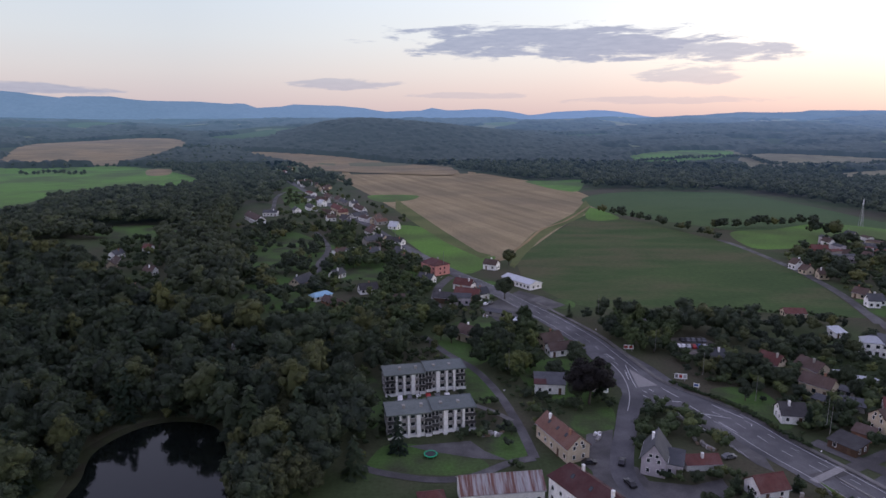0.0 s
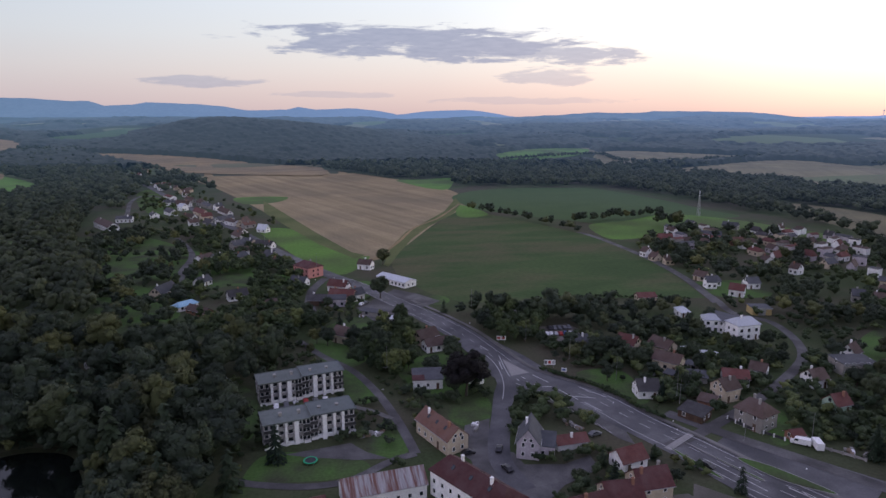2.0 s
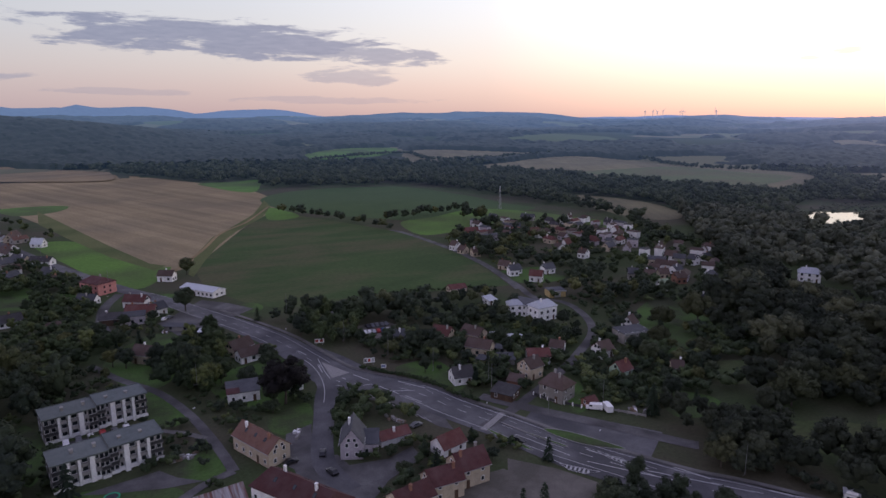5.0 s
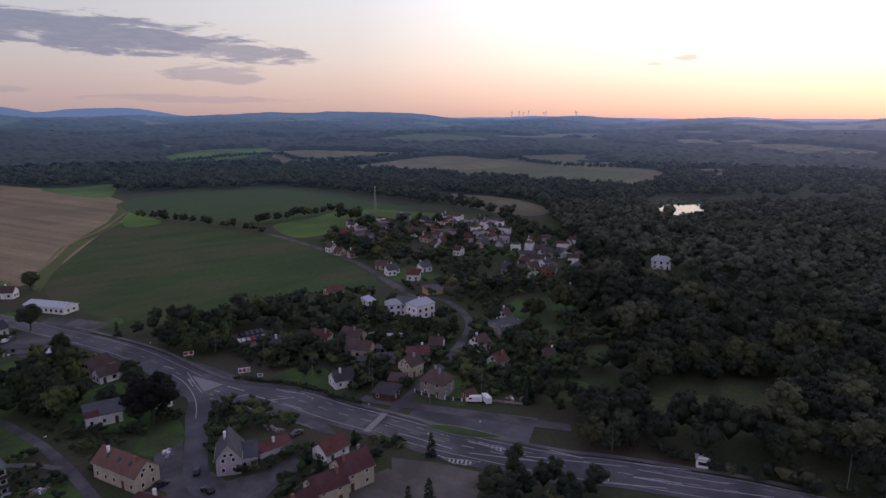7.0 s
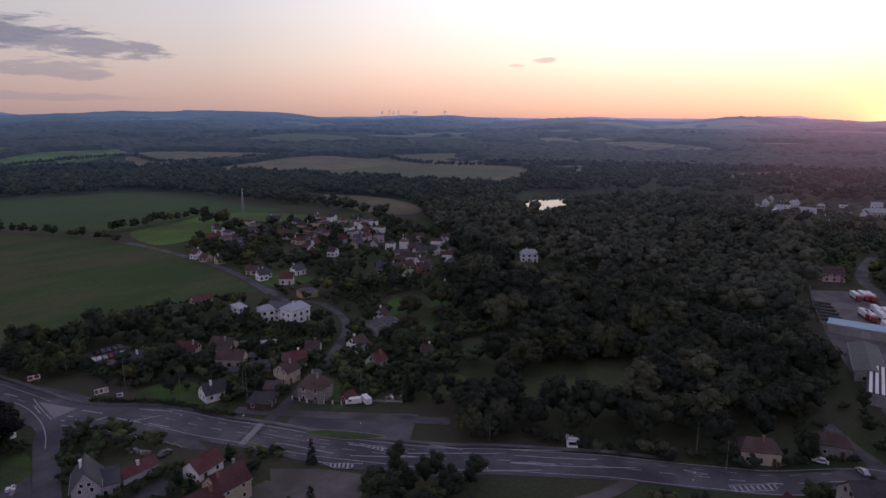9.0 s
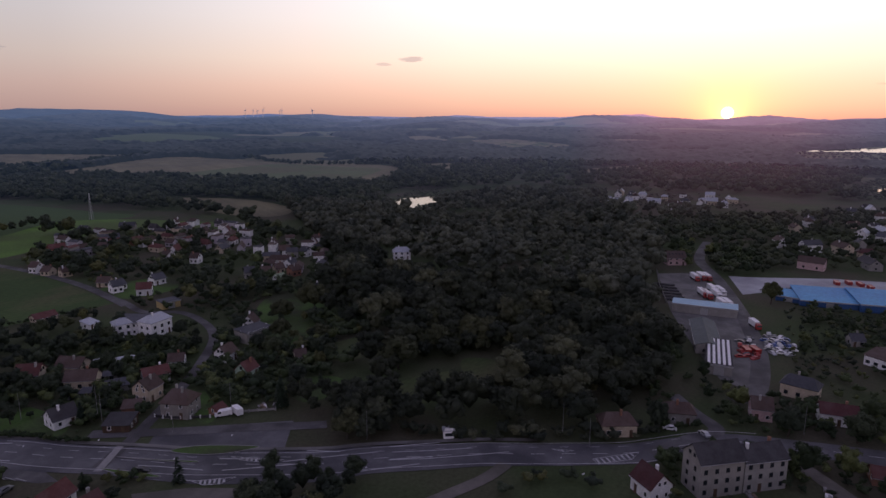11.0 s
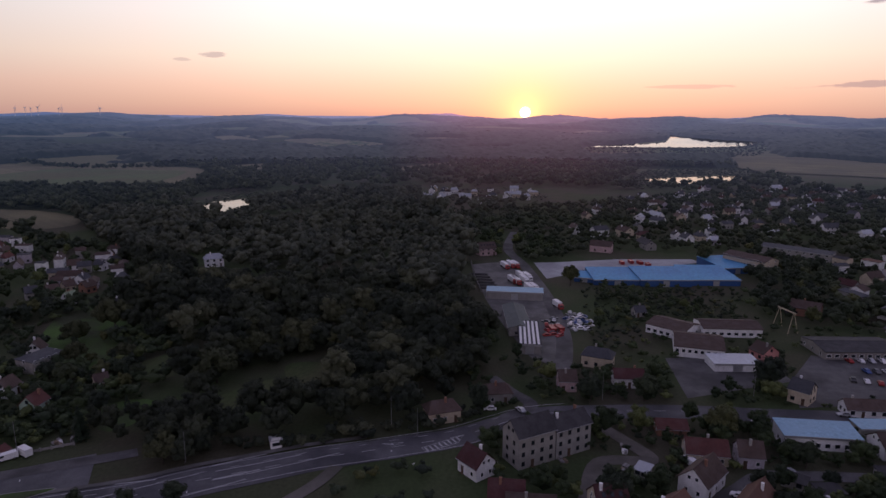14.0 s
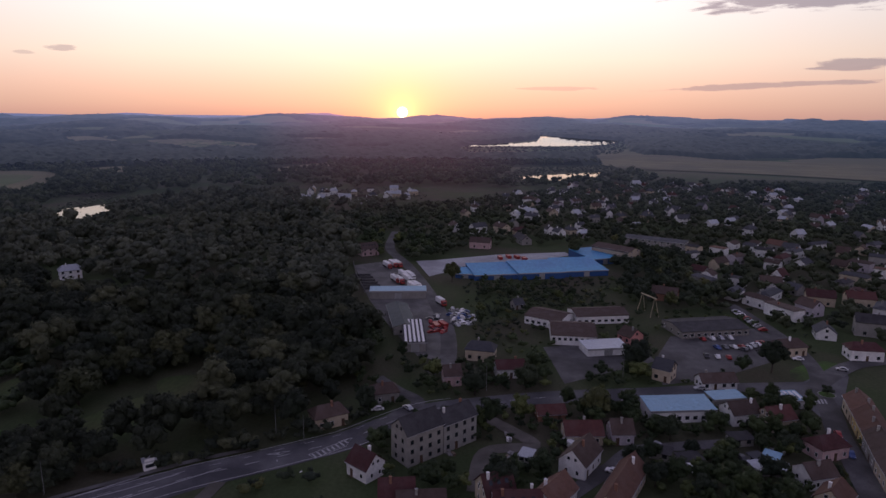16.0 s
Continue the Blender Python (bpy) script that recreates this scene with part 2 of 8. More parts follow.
M = {
    "ground": surface("rough_grass", (0.043, 0.060, 0.026), (0.062, 0.085, 0.036), 0.06, 0.95, 14, (0.070, 0.066, 0.044), 0.25, spec=0.1),
    "lawn": surface("lawn", (0.064, 0.118, 0.032), (0.086, 0.152, 0.042), 0.09, 0.95, 12, (0.052, 0.060, 0.034), 0.5, spec=0.1),
    "meadow": surface("dark_meadow", (0.043, 0.076, 0.026), (0.066, 0.105, 0.036), 0.018, 0.95, 18, (0.096, 0.088, 0.050), 0.5, spec=0.1, stretch=(1, 2.2, 1), amount=0.75),
    "bright": surface("bright_grass", (0.092, 0.185, 0.036), (0.118, 0.225, 0.046), 0.03, 0.95, 16, (0.08, 0.12, 0.04), 0.3, spec=0.1),
    "fallow": surface("fallow_grass", (0.105, 0.135, 0.062), (0.13, 0.155, 0.075), 0.02, 0.95, 14, (0.12, 0.12, 0.065), 0.4, spec=0.1),
    "verge": surface("dry_verge", (0.105, 0.125, 0.048), (0.135, 0.145, 0.060), 0.05, 0.95, 14, (0.08, 0.105, 0.038), 0.3, spec=0.1),
    "crop": surface("young_crop", (0.050, 0.088, 0.033), (0.066, 0.108, 0.039), 0.02, 0.95, 16, (0.06, 0.10, 0.04), 0.3, spec=0.1, stretch=(1, 2, 1)),
    "asphalt": surface("asphalt", (0.082, 0.081, 0.086), (0.14, 0.138, 0.143), 0.13, 0.8, 18, (0.055, 0.055, 0.060), 0.35, spec=0.35),
    "asphalt_old": surface("old_asphalt", (0.085, 0.083, 0.083), (0.14, 0.136, 0.133), 0.2, 0.85, 16, (0.058, 0.056, 0.055), 0.3, spec=0.3),
    "paving": surface("concrete_paving", (0.13, 0.125, 0.118), (0.18, 0.175, 0.165), 0.3, 0.9, 14, (0.10, 0.098, 0.09), 0.3),
    "pale": surface("pale_concrete", (0.36, 0.37, 0.38), (0.44, 0.45, 0.46), 0.15, 0.85, 14, (0.30, 0.30, 0.31), 0.3),
    "gravel": surface("gravel", (0.12, 0.11, 0.095), (0.17, 0.155, 0.135), 0.25, 0.95, 18, (0.09, 0.085, 0.07), 0.3),
    "paint_white": surface("road_paint", (0.50, 0.50, 0.49), (0.30, 0.30, 0.30), 0.6, 0.7, 8),
    "kerb": surface("kerb_stone", (0.22, 0.215, 0.205), (0.28, 0.27, 0.26), 1.0, 0.85, 8),
    "bank": surface("reedy_bank", (0.030, 0.036, 0.018), (0.046, 0.052, 0.024), 0.3, 0.95, 10, (0.036, 0.034, 0.022), 0.3, spec=0.1),
    "pond": water("pond_water", 0.12),
    "lake": water("lake_water", 0.35),
    "bark": surface("bark", (0.055, 0.045, 0.036), (0.09, 0.075, 0.06), 2.0, 0.9, 6, bump=0.03),
    "leaf": foliage("broad_leaves", (0.027, 0.038, 0.026), (0.051, 0.069, 0.037), (0.120, 0.122, 0.040)),
    "needle": foliage("needles", (0.014, 0.026, 0.016), (0.030, 0.046, 0.024), (0.034, 0.05, 0.024)),
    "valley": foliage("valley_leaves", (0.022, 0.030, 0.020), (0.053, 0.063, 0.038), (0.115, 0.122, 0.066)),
    "garden": foliage("garden_leaves", (0.025, 0.039, 0.020), (0.064, 0.090, 0.036), (0.120, 0.138, 0.046)),
    "willow": foliage("willow_leaves", (0.050, 0.060, 0.030), (0.078, 0.086, 0.042), (0.11, 0.11, 0.05)),
    "copper": foliage("copper_leaves", (0.014, 0.013, 0.013), (0.023, 0.018, 0.018), (0.026, 0.022, 0.020)),
    "hedge": foliage("hedge_leaves", (0.022, 0.038, 0.016), (0.045, 0.066, 0.026), (0.06, 0.08, 0.03)),
    "glass": glass("window_glass"),
    "metal": surface("galvanised_steel", (0.38, 0.39, 0.40), (0.48, 0.48, 0.49), 1.5, 0.5, 6, metal=0.7),
    "lamp_steel": surface("weathered_lamp_steel", (0.17, 0.175, 0.18), (0.22, 0.22, 0.225), 1.5, 0.6, 6, metal=0.4),
    "dark": surface("dark_paint", (0.03, 0.03, 0.034), (0.05, 0.05, 0.052), 1.0, 0.6, 6),
    "white": surface("white_paint", (0.72, 0.72, 0.71), (0.80, 0.80, 0.79), 0.7, 0.6, 6),
    "wood": surface("weathered_wood", (0.16, 0.12, 0.085), (0.22, 0.17, 0.12), 0.8, 0.85, 8, stretch=(1, 1, 5)),
    "brown_wood": surface("brown_wood", (0.07, 0.045, 0.03), (0.11, 0.07, 0.045), 0.8, 0.85, 8, stretch=(1, 1, 5)),
}


def stubble(name, one, two, angle, width):
    """A harvested field with the long stripes that the machines leave."""
    m = surface(name, one, two, 0.025, 0.95, 20, tuple(0.75 * c + 0.02 for c in one), 0.3, spec=0.1)
    t = m.node_tree
    b = t.nodes["Principled BSDF"]
    c = b.inputs["Base Color"].links[0].from_socket
    co = t.nodes.new("ShaderNodeTexCoord").outputs["Object"]
    mp = t.nodes.new("ShaderNodeMapping")
    mp.vector_type = "TEXTURE"
    mp.inputs["Rotation"].default_value = (0, 0, radians(angle))
    mp.inputs["Scale"].default_value = (450, width, 1)
    t.links.new(co, mp.inputs[0])
    s = ramp(t, noise_of(t, mp.outputs[0], 1.0, 5.0, 0.7), [(0.3, 0.74), (0.7, 1.2)])
    t.links.new(blend(t, 1.0, c, s, "MULTIPLY"), b.inputs["Base Color"])
    return m


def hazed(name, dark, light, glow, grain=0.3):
    """Woods so far off that the evening air before them shows: their leaves emit the haze."""
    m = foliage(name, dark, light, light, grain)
    painted_haze(m, glow, True)
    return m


# bluish haze colour that far ground, fields and woods give off
HAZE_EMISSION = (0.052, 0.092, 0.138)
M["farleaf"] = hazed("far_woods", (0.026, 0.036, 0.022), (0.062, 0.076, 0.040), HAZE_EMISSION, 0.8)
M["valley_far"] = hazed("valley_woods", (0.042, 0.052, 0.038), (0.105, 0.115, 0.078), HAZE_EMISSION, 0.8)
M["hazeleaf"] = hazed("distant_woods", (0.016, 0.025, 0.018), (0.036, 0.050, 0.034), HAZE_EMISSION)
M["stubble"] = stubble("stubble_field", (0.255, 0.205, 0.118), (0.31, 0.252, 0.148), -69, 13)
M["straw"] = stubble("straw_field", (0.23, 0.175, 0.09), (0.27, 0.20, 0.105), 30, 30)
M["ripe"] = stubble("pale_field", (0.17, 0.155, 0.085), (0.20, 0.18, 0.10), 60, 30)


# field materials get the distance haze painted in as emission too
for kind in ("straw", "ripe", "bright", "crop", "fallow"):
    painted_haze(M[kind], HAZE_EMISSION, True)


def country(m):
    """The far land: woods and a patchwork of fields take over from the grass of the valley, with painted haze."""
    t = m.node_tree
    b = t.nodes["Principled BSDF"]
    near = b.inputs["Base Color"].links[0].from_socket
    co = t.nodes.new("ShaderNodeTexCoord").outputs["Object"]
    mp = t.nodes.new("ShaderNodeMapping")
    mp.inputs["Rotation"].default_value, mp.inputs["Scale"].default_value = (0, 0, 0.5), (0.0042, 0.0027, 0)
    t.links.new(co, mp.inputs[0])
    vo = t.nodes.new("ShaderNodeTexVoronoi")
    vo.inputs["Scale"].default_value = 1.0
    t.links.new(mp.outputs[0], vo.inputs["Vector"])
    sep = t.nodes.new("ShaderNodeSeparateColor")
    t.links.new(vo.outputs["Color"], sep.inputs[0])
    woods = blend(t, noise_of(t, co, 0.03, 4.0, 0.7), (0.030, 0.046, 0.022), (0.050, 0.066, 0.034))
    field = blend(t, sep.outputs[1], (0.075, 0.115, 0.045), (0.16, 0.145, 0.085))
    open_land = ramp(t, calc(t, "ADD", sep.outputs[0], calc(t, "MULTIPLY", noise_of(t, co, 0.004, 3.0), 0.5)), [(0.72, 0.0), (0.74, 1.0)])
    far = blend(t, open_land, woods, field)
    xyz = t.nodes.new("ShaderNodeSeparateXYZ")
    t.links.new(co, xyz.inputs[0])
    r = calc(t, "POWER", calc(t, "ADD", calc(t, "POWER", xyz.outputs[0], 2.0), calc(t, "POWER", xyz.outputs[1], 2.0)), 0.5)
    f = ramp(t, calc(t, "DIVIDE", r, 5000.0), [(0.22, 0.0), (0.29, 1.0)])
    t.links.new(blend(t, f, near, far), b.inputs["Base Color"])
    # haze over the far ground, put into its own emission
    painted_haze(m, HAZE_EMISSION, True)


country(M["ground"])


def plaster(name, c):
    return surface(name, c, tuple(0.86 * v for v in c), 0.5, 0.9, 9, tuple(0.7 * v for v in c), 0.5, per_object=0.12, spec=0.2, amount=0.5)


def roofing(name, c, metal=0.0, rough=0.85, worn=None):
    return surface(name, c, tuple(0.68 * v for v in c), 0.9, rough, 7, worn or tuple(0.8 * v + 0.02 for v in c), 0.3, metal=metal, bump=0.02, per_object=0.18, spec=0.3)


WALL = {"white": plaster("white_plaster", (0.84, 0.84, 0.83)), "cream": plaster("cream_plaster", (0.56, 0.48, 0.36)), "grey": plaster("grey_plaster", (0.33, 0.32, 0.30)),
        "salmon": plaster("salmon_plaster", (0.64, 0.30, 0.27)), "lilac": plaster("lilac_plaster", (0.50, 0.46, 0.50)), "yellow": plaster("yellow_plaster", (0.55, 0.43, 0.20)),
        "green": plaster("mint_plaster", (0.36, 0.48, 0.38)), "brick": plaster("brick_wall", (0.30, 0.16, 0.11)), "pink": plaster("pink_plaster", (0.62, 0.45, 0.44)),
        "stone": plaster("weathered_render", (0.30, 0.285, 0.26)), "blue": surface("blue_cladding", (0.03, 0.09, 0.24), (0.035, 0.10, 0.27), 0.3, 0.5, 6),
        "timber": plaster("brown_boards", (0.10, 0.065, 0.045)), "concrete": plaster("raw_concrete", (0.30, 0.29, 0.28))}
ROOF = {"red": roofing("red_tiles", (0.128, 0.050, 0.043)), "darkred": roofing("dark_red_tiles", (0.082, 0.031, 0.030)), "brown": roofing("brown_tiles", (0.092, 0.063, 0.052)),
        "orange": roofing("orange_tiles", (0.15, 0.080, 0.058)), "grey": roofing("grey_slate", (0.078, 0.082, 0.092)), "dark": roofing("dark_bitumen", (0.055, 0.053, 0.056)),
        "light": roofing("light_sheet_metal", (0.50, 0.53, 0.57), 0.1, 0.5), "blue": surface("blue_sheet_roof", (0.075, 0.30, 0.52), (0.095, 0.35, 0.58), 0.08, 0.6, 8, (0.07, 0.26, 0.50), 0.6),
        "paleblue": roofing("pale_blue_sheet", (0.25, 0.43, 0.56), 0.1, 0.45), "rust": surface("rusty_sheet", (0.34, 0.33, 0.33), (0.25, 0.24, 0.24), 0.5, 0.6, 7, (0.13, 0.055, 0.04), 1.6, metal=0.1, stretch=(1.4, 0.12, 0.12), amount=0.95),
        "green": roofing("green_sheet", (0.33, 0.42, 0.27)), "felt": roofing("grey_felt", (0.125, 0.148, 0.146)), "greengrey": roofing("green_grey_felt", (0.13, 0.15, 0.14))}


# ---- the lie of the land ----
def terrain(x, y):
    """Height of the ground: flat round the village, rising gently towards the hills."""
    r = math.hypot(x, y)
    if r < 1450:
        return 0.0
    s = min((r - 1450) / 3350, 1.0)
    a = math.atan2(x, y)
    z = 92 * s * (2 - s)
    z += min(s * 6, 1) * (4.0 * math.sin(a * 9 + r * 0.004) + 3.0 * math.sin(a * 23 - r * 0.0061))
    # the wooded hill north of the fields
    d = math.degrees(a) + 7
    z += 58 * math.exp(-(d / (6.5 if d < 0 else 11.0)) ** 2 - ((r - 2050) / 330) ** 2)
    # rolling country beyond
    w = min(max((r - 2150) / 700, 0.0), 1.0)
    if w:
        roll = math.sin(x * 0.0046 + y * 0.0031 + 1.0) + math.sin(x * -0.0033 + y * 0.0062 + 2.2) + 0.7 * math.sin(x * 0.0093 + y * 0.0074 + 0.4) + 0.5 * math.sin(x * 0.0021 - y * 0.0127)
        z += w * (7.5 * roll - 4) + min(max((r - 2600) / 700, 0.0), 1.0) * 2.0 * roll
    return z


# ---- mesh helpers ----
def mesh_of(name, bm):
    me = bpy.data.meshes.new(name)
    bm.to_mesh(me)
    bm.free()
    return me


def part(name, bm, material, parent, label=""):
    """Links a bmesh (or a ready mesh) as one part under a thing or a part."""
    me = bm if isinstance(bm, bpy.types.Mesh) else mesh_of(name, bm)
    if material and not me.materials:
        me.materials.append(material)
    ob = new(name, me)
    ob.parent = parent
    return tagged(ob, label)


def thing(name, x, y, turn, label, category, group="", z=None, kind=""):
    ob = new(name)
    ob.empty_display_size = 0.5
    ob.matrix_world = pose(x, y, terrain(x, y) if z is None else z, 0, 0, turn)
    return tagged(ob, label, category, group, kind)


def box(bm, x0, y0, z0, x1, y1, z1):
    v = [bm.verts.new(p) for p in ((x0, y0, z0), (x1, y0, z0), (x1, y1, z0), (x0, y1, z0), (x0, y0, z1), (x1, y0, z1), (x1, y1, z1), (x0, y1, z1))]
    for f in ((3, 2, 1, 0), (4, 5, 6, 7), (0, 1, 5, 4), (1, 2, 6, 5), (2, 3, 7, 6), (3, 0, 4, 7)):
        bm.faces.new([v[i] for i in f])
    return bm


def boxes(*rows):
    bm = bmesh.new()
    for r in rows:
        box(bm, *r)
    return bm


def prism(bm, outline, a, b, axis=0):
    """A solid from an outline in the plane across an axis, from a to b along it."""
    def at(p, s):
        return (s, p[0], p[1]) if axis == 0 else (p[0], s, p[1]) if axis == 1 else (p[0], p[1], s)
    u, w = [bm.verts.new(at(p, a)) for p in outline], [bm.verts.new(at(p, b)) for p in outline]
    n = len(outline)
    bm.faces.new(u[::-1]), bm.faces.new(w)
    for i in range(n):
        bm.faces.new((u[i], u[(i + 1) % n], w[(i + 1) % n], w[i]))
    bmesh.ops.recalc_face_normals(bm, faces=bm.faces)
    return bm


def tube(bm, p, q, r0, r1, n=6):
    p, q = Vector(p), Vector(q)
    m = (q - p).to_track_quat("Z", "Y").to_matrix()
    u, w = [], []
    for i in range(n):
        a = i * math.tau / n
        d = m @ Vector((math.cos(a), math.sin(a), 0))
        u.append(bm.verts.new(p + d * r0)), w.append(bm.verts.new(q + d * r1))
    for i in range(n):
        bm.faces.new((u[i], u[(i + 1) % n], w[(i + 1) % n], w[i]))
    bm.faces.new(u[::-1]), bm.faces.new(w)
    return bm


def fast_mesh(name, verts, faces, material, tint=None, smooth=False):
    """A mesh from arrays: verts (n, 3), faces (m, k)."""
    me = bpy.data.meshes.new(name)
    k = faces.shape[1]
    me.vertices.add(len(verts)), me.loops.add(faces.size), me.polygons.add(len(faces))
    me.vertices.foreach_set("co", np.ascontiguousarray(verts, np.float32).ravel())
    me.loops.foreach_set("vertex_index", np.ascontiguousarray(faces, np.int32).ravel())
    me.polygons.foreach_set("loop_start", np.arange(len(faces), dtype=np.int32) * k)
    me.polygons.foreach_set("loop_total", np.full(len(faces), k, np.int32))
    if tint is not None:
        me.attributes.new("tint", "FLOAT", "POINT").data.foreach_set("value", np.ascontiguousarray(tint, np.float32))
    if smooth:
        me.polygons.foreach_set("use_smooth", np.ones(len(faces), bool))
    me.update(calc_edges=True)
    me.validate()
    me.materials.append(material)
    return me


def rounded(pts, closed=True, steps=5):
    """A smooth line through the points."""
    out, n = [], len(pts)
    for i in range(n if closed else n - 1):
        p = [pts[(i + k) % n] if closed else pts[min(max(i + k, 0), n - 1)] for k in (-1, 0, 1, 2)]
        for s in range(steps):
            t = s / steps
            out.append(tuple(0.5 * (2 * b + (c - a) * t + (2 * a - 5 * b + 4 * c - d) * t * t + (3 * b - a - 3 * c + d) * t ** 3) for a, b, c, d in zip(*p)))
    if not closed:
        out.append(tuple(pts[-1]))
    return out


def inside(x, y, poly):
    hit, j = False, len(poly) - 1
    for i in range(len(poly)):
        (xi, yi), (xj, yj) = poly[i], poly[j]
        if (yi > y) != (yj > y) and x < (xj - xi) * (y - yi) / (yj - yi) + xi:
            hit = not hit
        j = i
    return hit


def inside_many(px, py, poly):
    hit, j = np.zeros(len(px), bool), len(poly) - 1
    for i in range(len(poly)):
        (xi, yi), (xj, yj) = poly[i], poly[j]
        if yi != yj:
            hit ^= ((yi > py) != (yj > py)) & (px < (xj - xi) * (py - yi) / (yj - yi) + xi)
        j = i
    return hit


def near_line(px, py, line, d):
    out = np.zeros(len(px), bool)
    for (ax, ay), (bx, by) in zip(line, line[1:]):
        ux, uy = bx - ax, by - ay
        t = np.clip(((px - ax) * ux + (py - ay) * uy) / (ux * ux + uy * uy + 1e-9), 0, 1)
        out |= (px - ax - t * ux) ** 2 + (py - ay - t * uy) ** 2 < d * d
    return out


LAYER = [0]
OPEN = []      # plots on which no wood grows
YARDS = []     # paved plots on which nothing grows
LINES = []     # roads: (line, half width)
FOOT = []      # houses: (x, y, radius)


def sheet(name, outline, z, material, label, category, smooth=True, kind="structure", free=True, cuts=0):
    """A piece of ground laid on the land: field, lawn, yard, water."""
    pts = rounded(outline) if smooth else outline
    LAYER[0] += 1
    z = z * 0.2 + 0.001 * LAYER[0] if z < 0.15 else z + 0.002 * (LAYER[0] % 12)
    bm = bmesh.new()
    vs = [bm.verts.new((x, y, 0)) for x, y in pts]
    es = [bm.edges.new((vs[i], vs[(i + 1) % len(vs)])) for i in range(len(vs))]
    bmesh.ops.triangle_fill(bm, use_beauty=True, use_dissolve=False, edges=es)
    if cuts:
        for _ in range(7):
            long = [e for e in bm.edges if e.calc_length() > 45]
            if not long:
                break
            bmesh.ops.subdivide_edges(bm, edges=long, cuts=1)
            bmesh.ops.triangulate(bm, faces=bm.faces[:])
    for v in bm.verts:
        v.co.z = terrain(v.co.x, v.co.y) + z
    bmesh.ops.recalc_face_normals(bm, faces=bm.faces)
    if sum(f.normal.z for f in bm.faces) < 0:
        bmesh.ops.reverse_faces(bm, faces=bm.faces[:])
    me = mesh_of(name, bm)
    me.materials.append(material)
    if free:
        OPEN.append(pts)
    if name.startswith("yard") or name.startswith("road"):
        YARDS.append(pts)
    return tagged(new(name, me), label, category, kind=kind)


def strip_mesh(line, half, z, lift=0.0, shift=0.0):
    bm = bmesh.new()
    rows, n = [], len(line)
    for i, (x, y) in enumerate(line):
        (ax, ay), (bx, by) = line[max(i - 1, 0)], line[min(i + 1, n - 1)]
        l = math.hypot(bx - ax, by - ay) or 1
        nx, ny = -(by - ay) / l, (bx - ax) / l
        h = half[i] if isinstance(half, list) else half
        z0 = terrain(x, y) + z
        rows.append([bm.verts.new((x + nx * (shift + s * h), y + ny * (shift + s * h), z0)) for s in (-1, 1)])
    for a, b in zip(rows, rows[1:]):
        bm.faces.new((a[0], b[0], b[1], a[1]))
    if lift:
        bmesh.ops.solidify(bm, geom=bm.faces[:], thickness=lift)
    bmesh.ops.recalc_face_normals(bm, faces=bm.faces)
    if not lift and bm.faces and sum(f.normal.z for f in bm.faces) < 0:
        bmesh.ops.reverse_faces(bm, faces=bm.faces[:])
    return bm


def road(name, pts, width, material, label, z=0.13, smooth=True):
    """A road along a line; width: one number, or one for each point."""
    if isinstance(width, (list, tuple)):
        line3 = rounded([(x, y, w) for (x, y), w in zip(pts, width)], False, 6)
        line, half = [(x, y) for x, y, w in line3], [w / 2 for x, y, w in line3]
    else:
        line = rounded(pts, False, 6) if smooth else pts
        half = width / 2
    me = mesh_of(name, strip_mesh(line, half, z + 0.003 * len(LINES)))
    me.materials.append(material)
    LINES.append((line, sum(half) / len(half) if isinstance(half, list) else half))
    ob = tagged(new(name, me), label, "road", kind="structure")
    return ob, line


def ribbon(name, line, half, z, material, parent, shift=0.0, lift=0.0):
    return part(name, strip_mesh(line, half, z, lift, shift), material, parent)


# ---- ground: one sheet out to the horizon ----
def build_ground():
    rs = [0, 60, 120, 200, 300, 450, 650, 900, 1150, 1450] + [1450 + 28 * i for i in range(1, 29)] + [2234 + 60 * i for i in range(1, 45)]
    n = 480
    verts = [(r * math.sin(k * math.tau / n), r * math.cos(k * math.tau / n)) for r in rs for k in range(n)]
    v = np.array([(x, y, terrain(x, y)) for x, y in verts])
    i, k = np.meshgrid(np.arange(len(rs) - 1), np.arange(n), indexing="ij")
    a, b = i * n + k, i * n + (k + 1) % n
    f = np.stack([a, a + n, b + n, b], -1).reshape(-1, 4)[:, ::-1]
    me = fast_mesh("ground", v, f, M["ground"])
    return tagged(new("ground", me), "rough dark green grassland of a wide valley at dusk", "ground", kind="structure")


build_ground()

# fields
sheet("field_meadow", [(53, 438), (75, 491), (106, 559), (150, 649), (175, 618), (219, 502), (228, 433), (220, 362), (208, 304), (197, 297), (121, 315), (100, 310), (71, 319), (56, 351), (49, 385)], 0.1, M["meadow"], "dark green meadow with faint mowing stripes", "field", cuts=1)
sheet("field_stubble", [(-290, 1356), (-122, 1337), (9, 1260), (126, 1037), (181, 866), (173, 709), (112, 577), (67, 471), (47, 434), (31, 431), (8, 506), (-45, 663), (-137, 945)], 0.1, M["stubble"], "harvested brown stubble field with long stripes", "field", cuts=1)
sheet("field_strip", [(-48, 566), (-20, 568), (7, 497), (27, 445), (37, 437), (18, 390), (-1, 409), (-19, 466)], 0.1, M["bright"], "bright green strip of young grass beside the road", "field")
sheet("field_patch", [(-96.1, 811.2), (-62.1, 823.1), (-32.1, 809.9), (-38.8, 768.8), (-63.2, 747.5), (-81.8, 758.6)], 0.1, M["bright"], "small bright green patch within the stubble", "field")
sheet("field_edge", [(159.3, 693.9), (170.1, 667.1), (173.9, 619.4), (152.8, 601.8), (140.8, 616.3)], 0.1, M["bright"], "bright grass corner between two fields", "field")
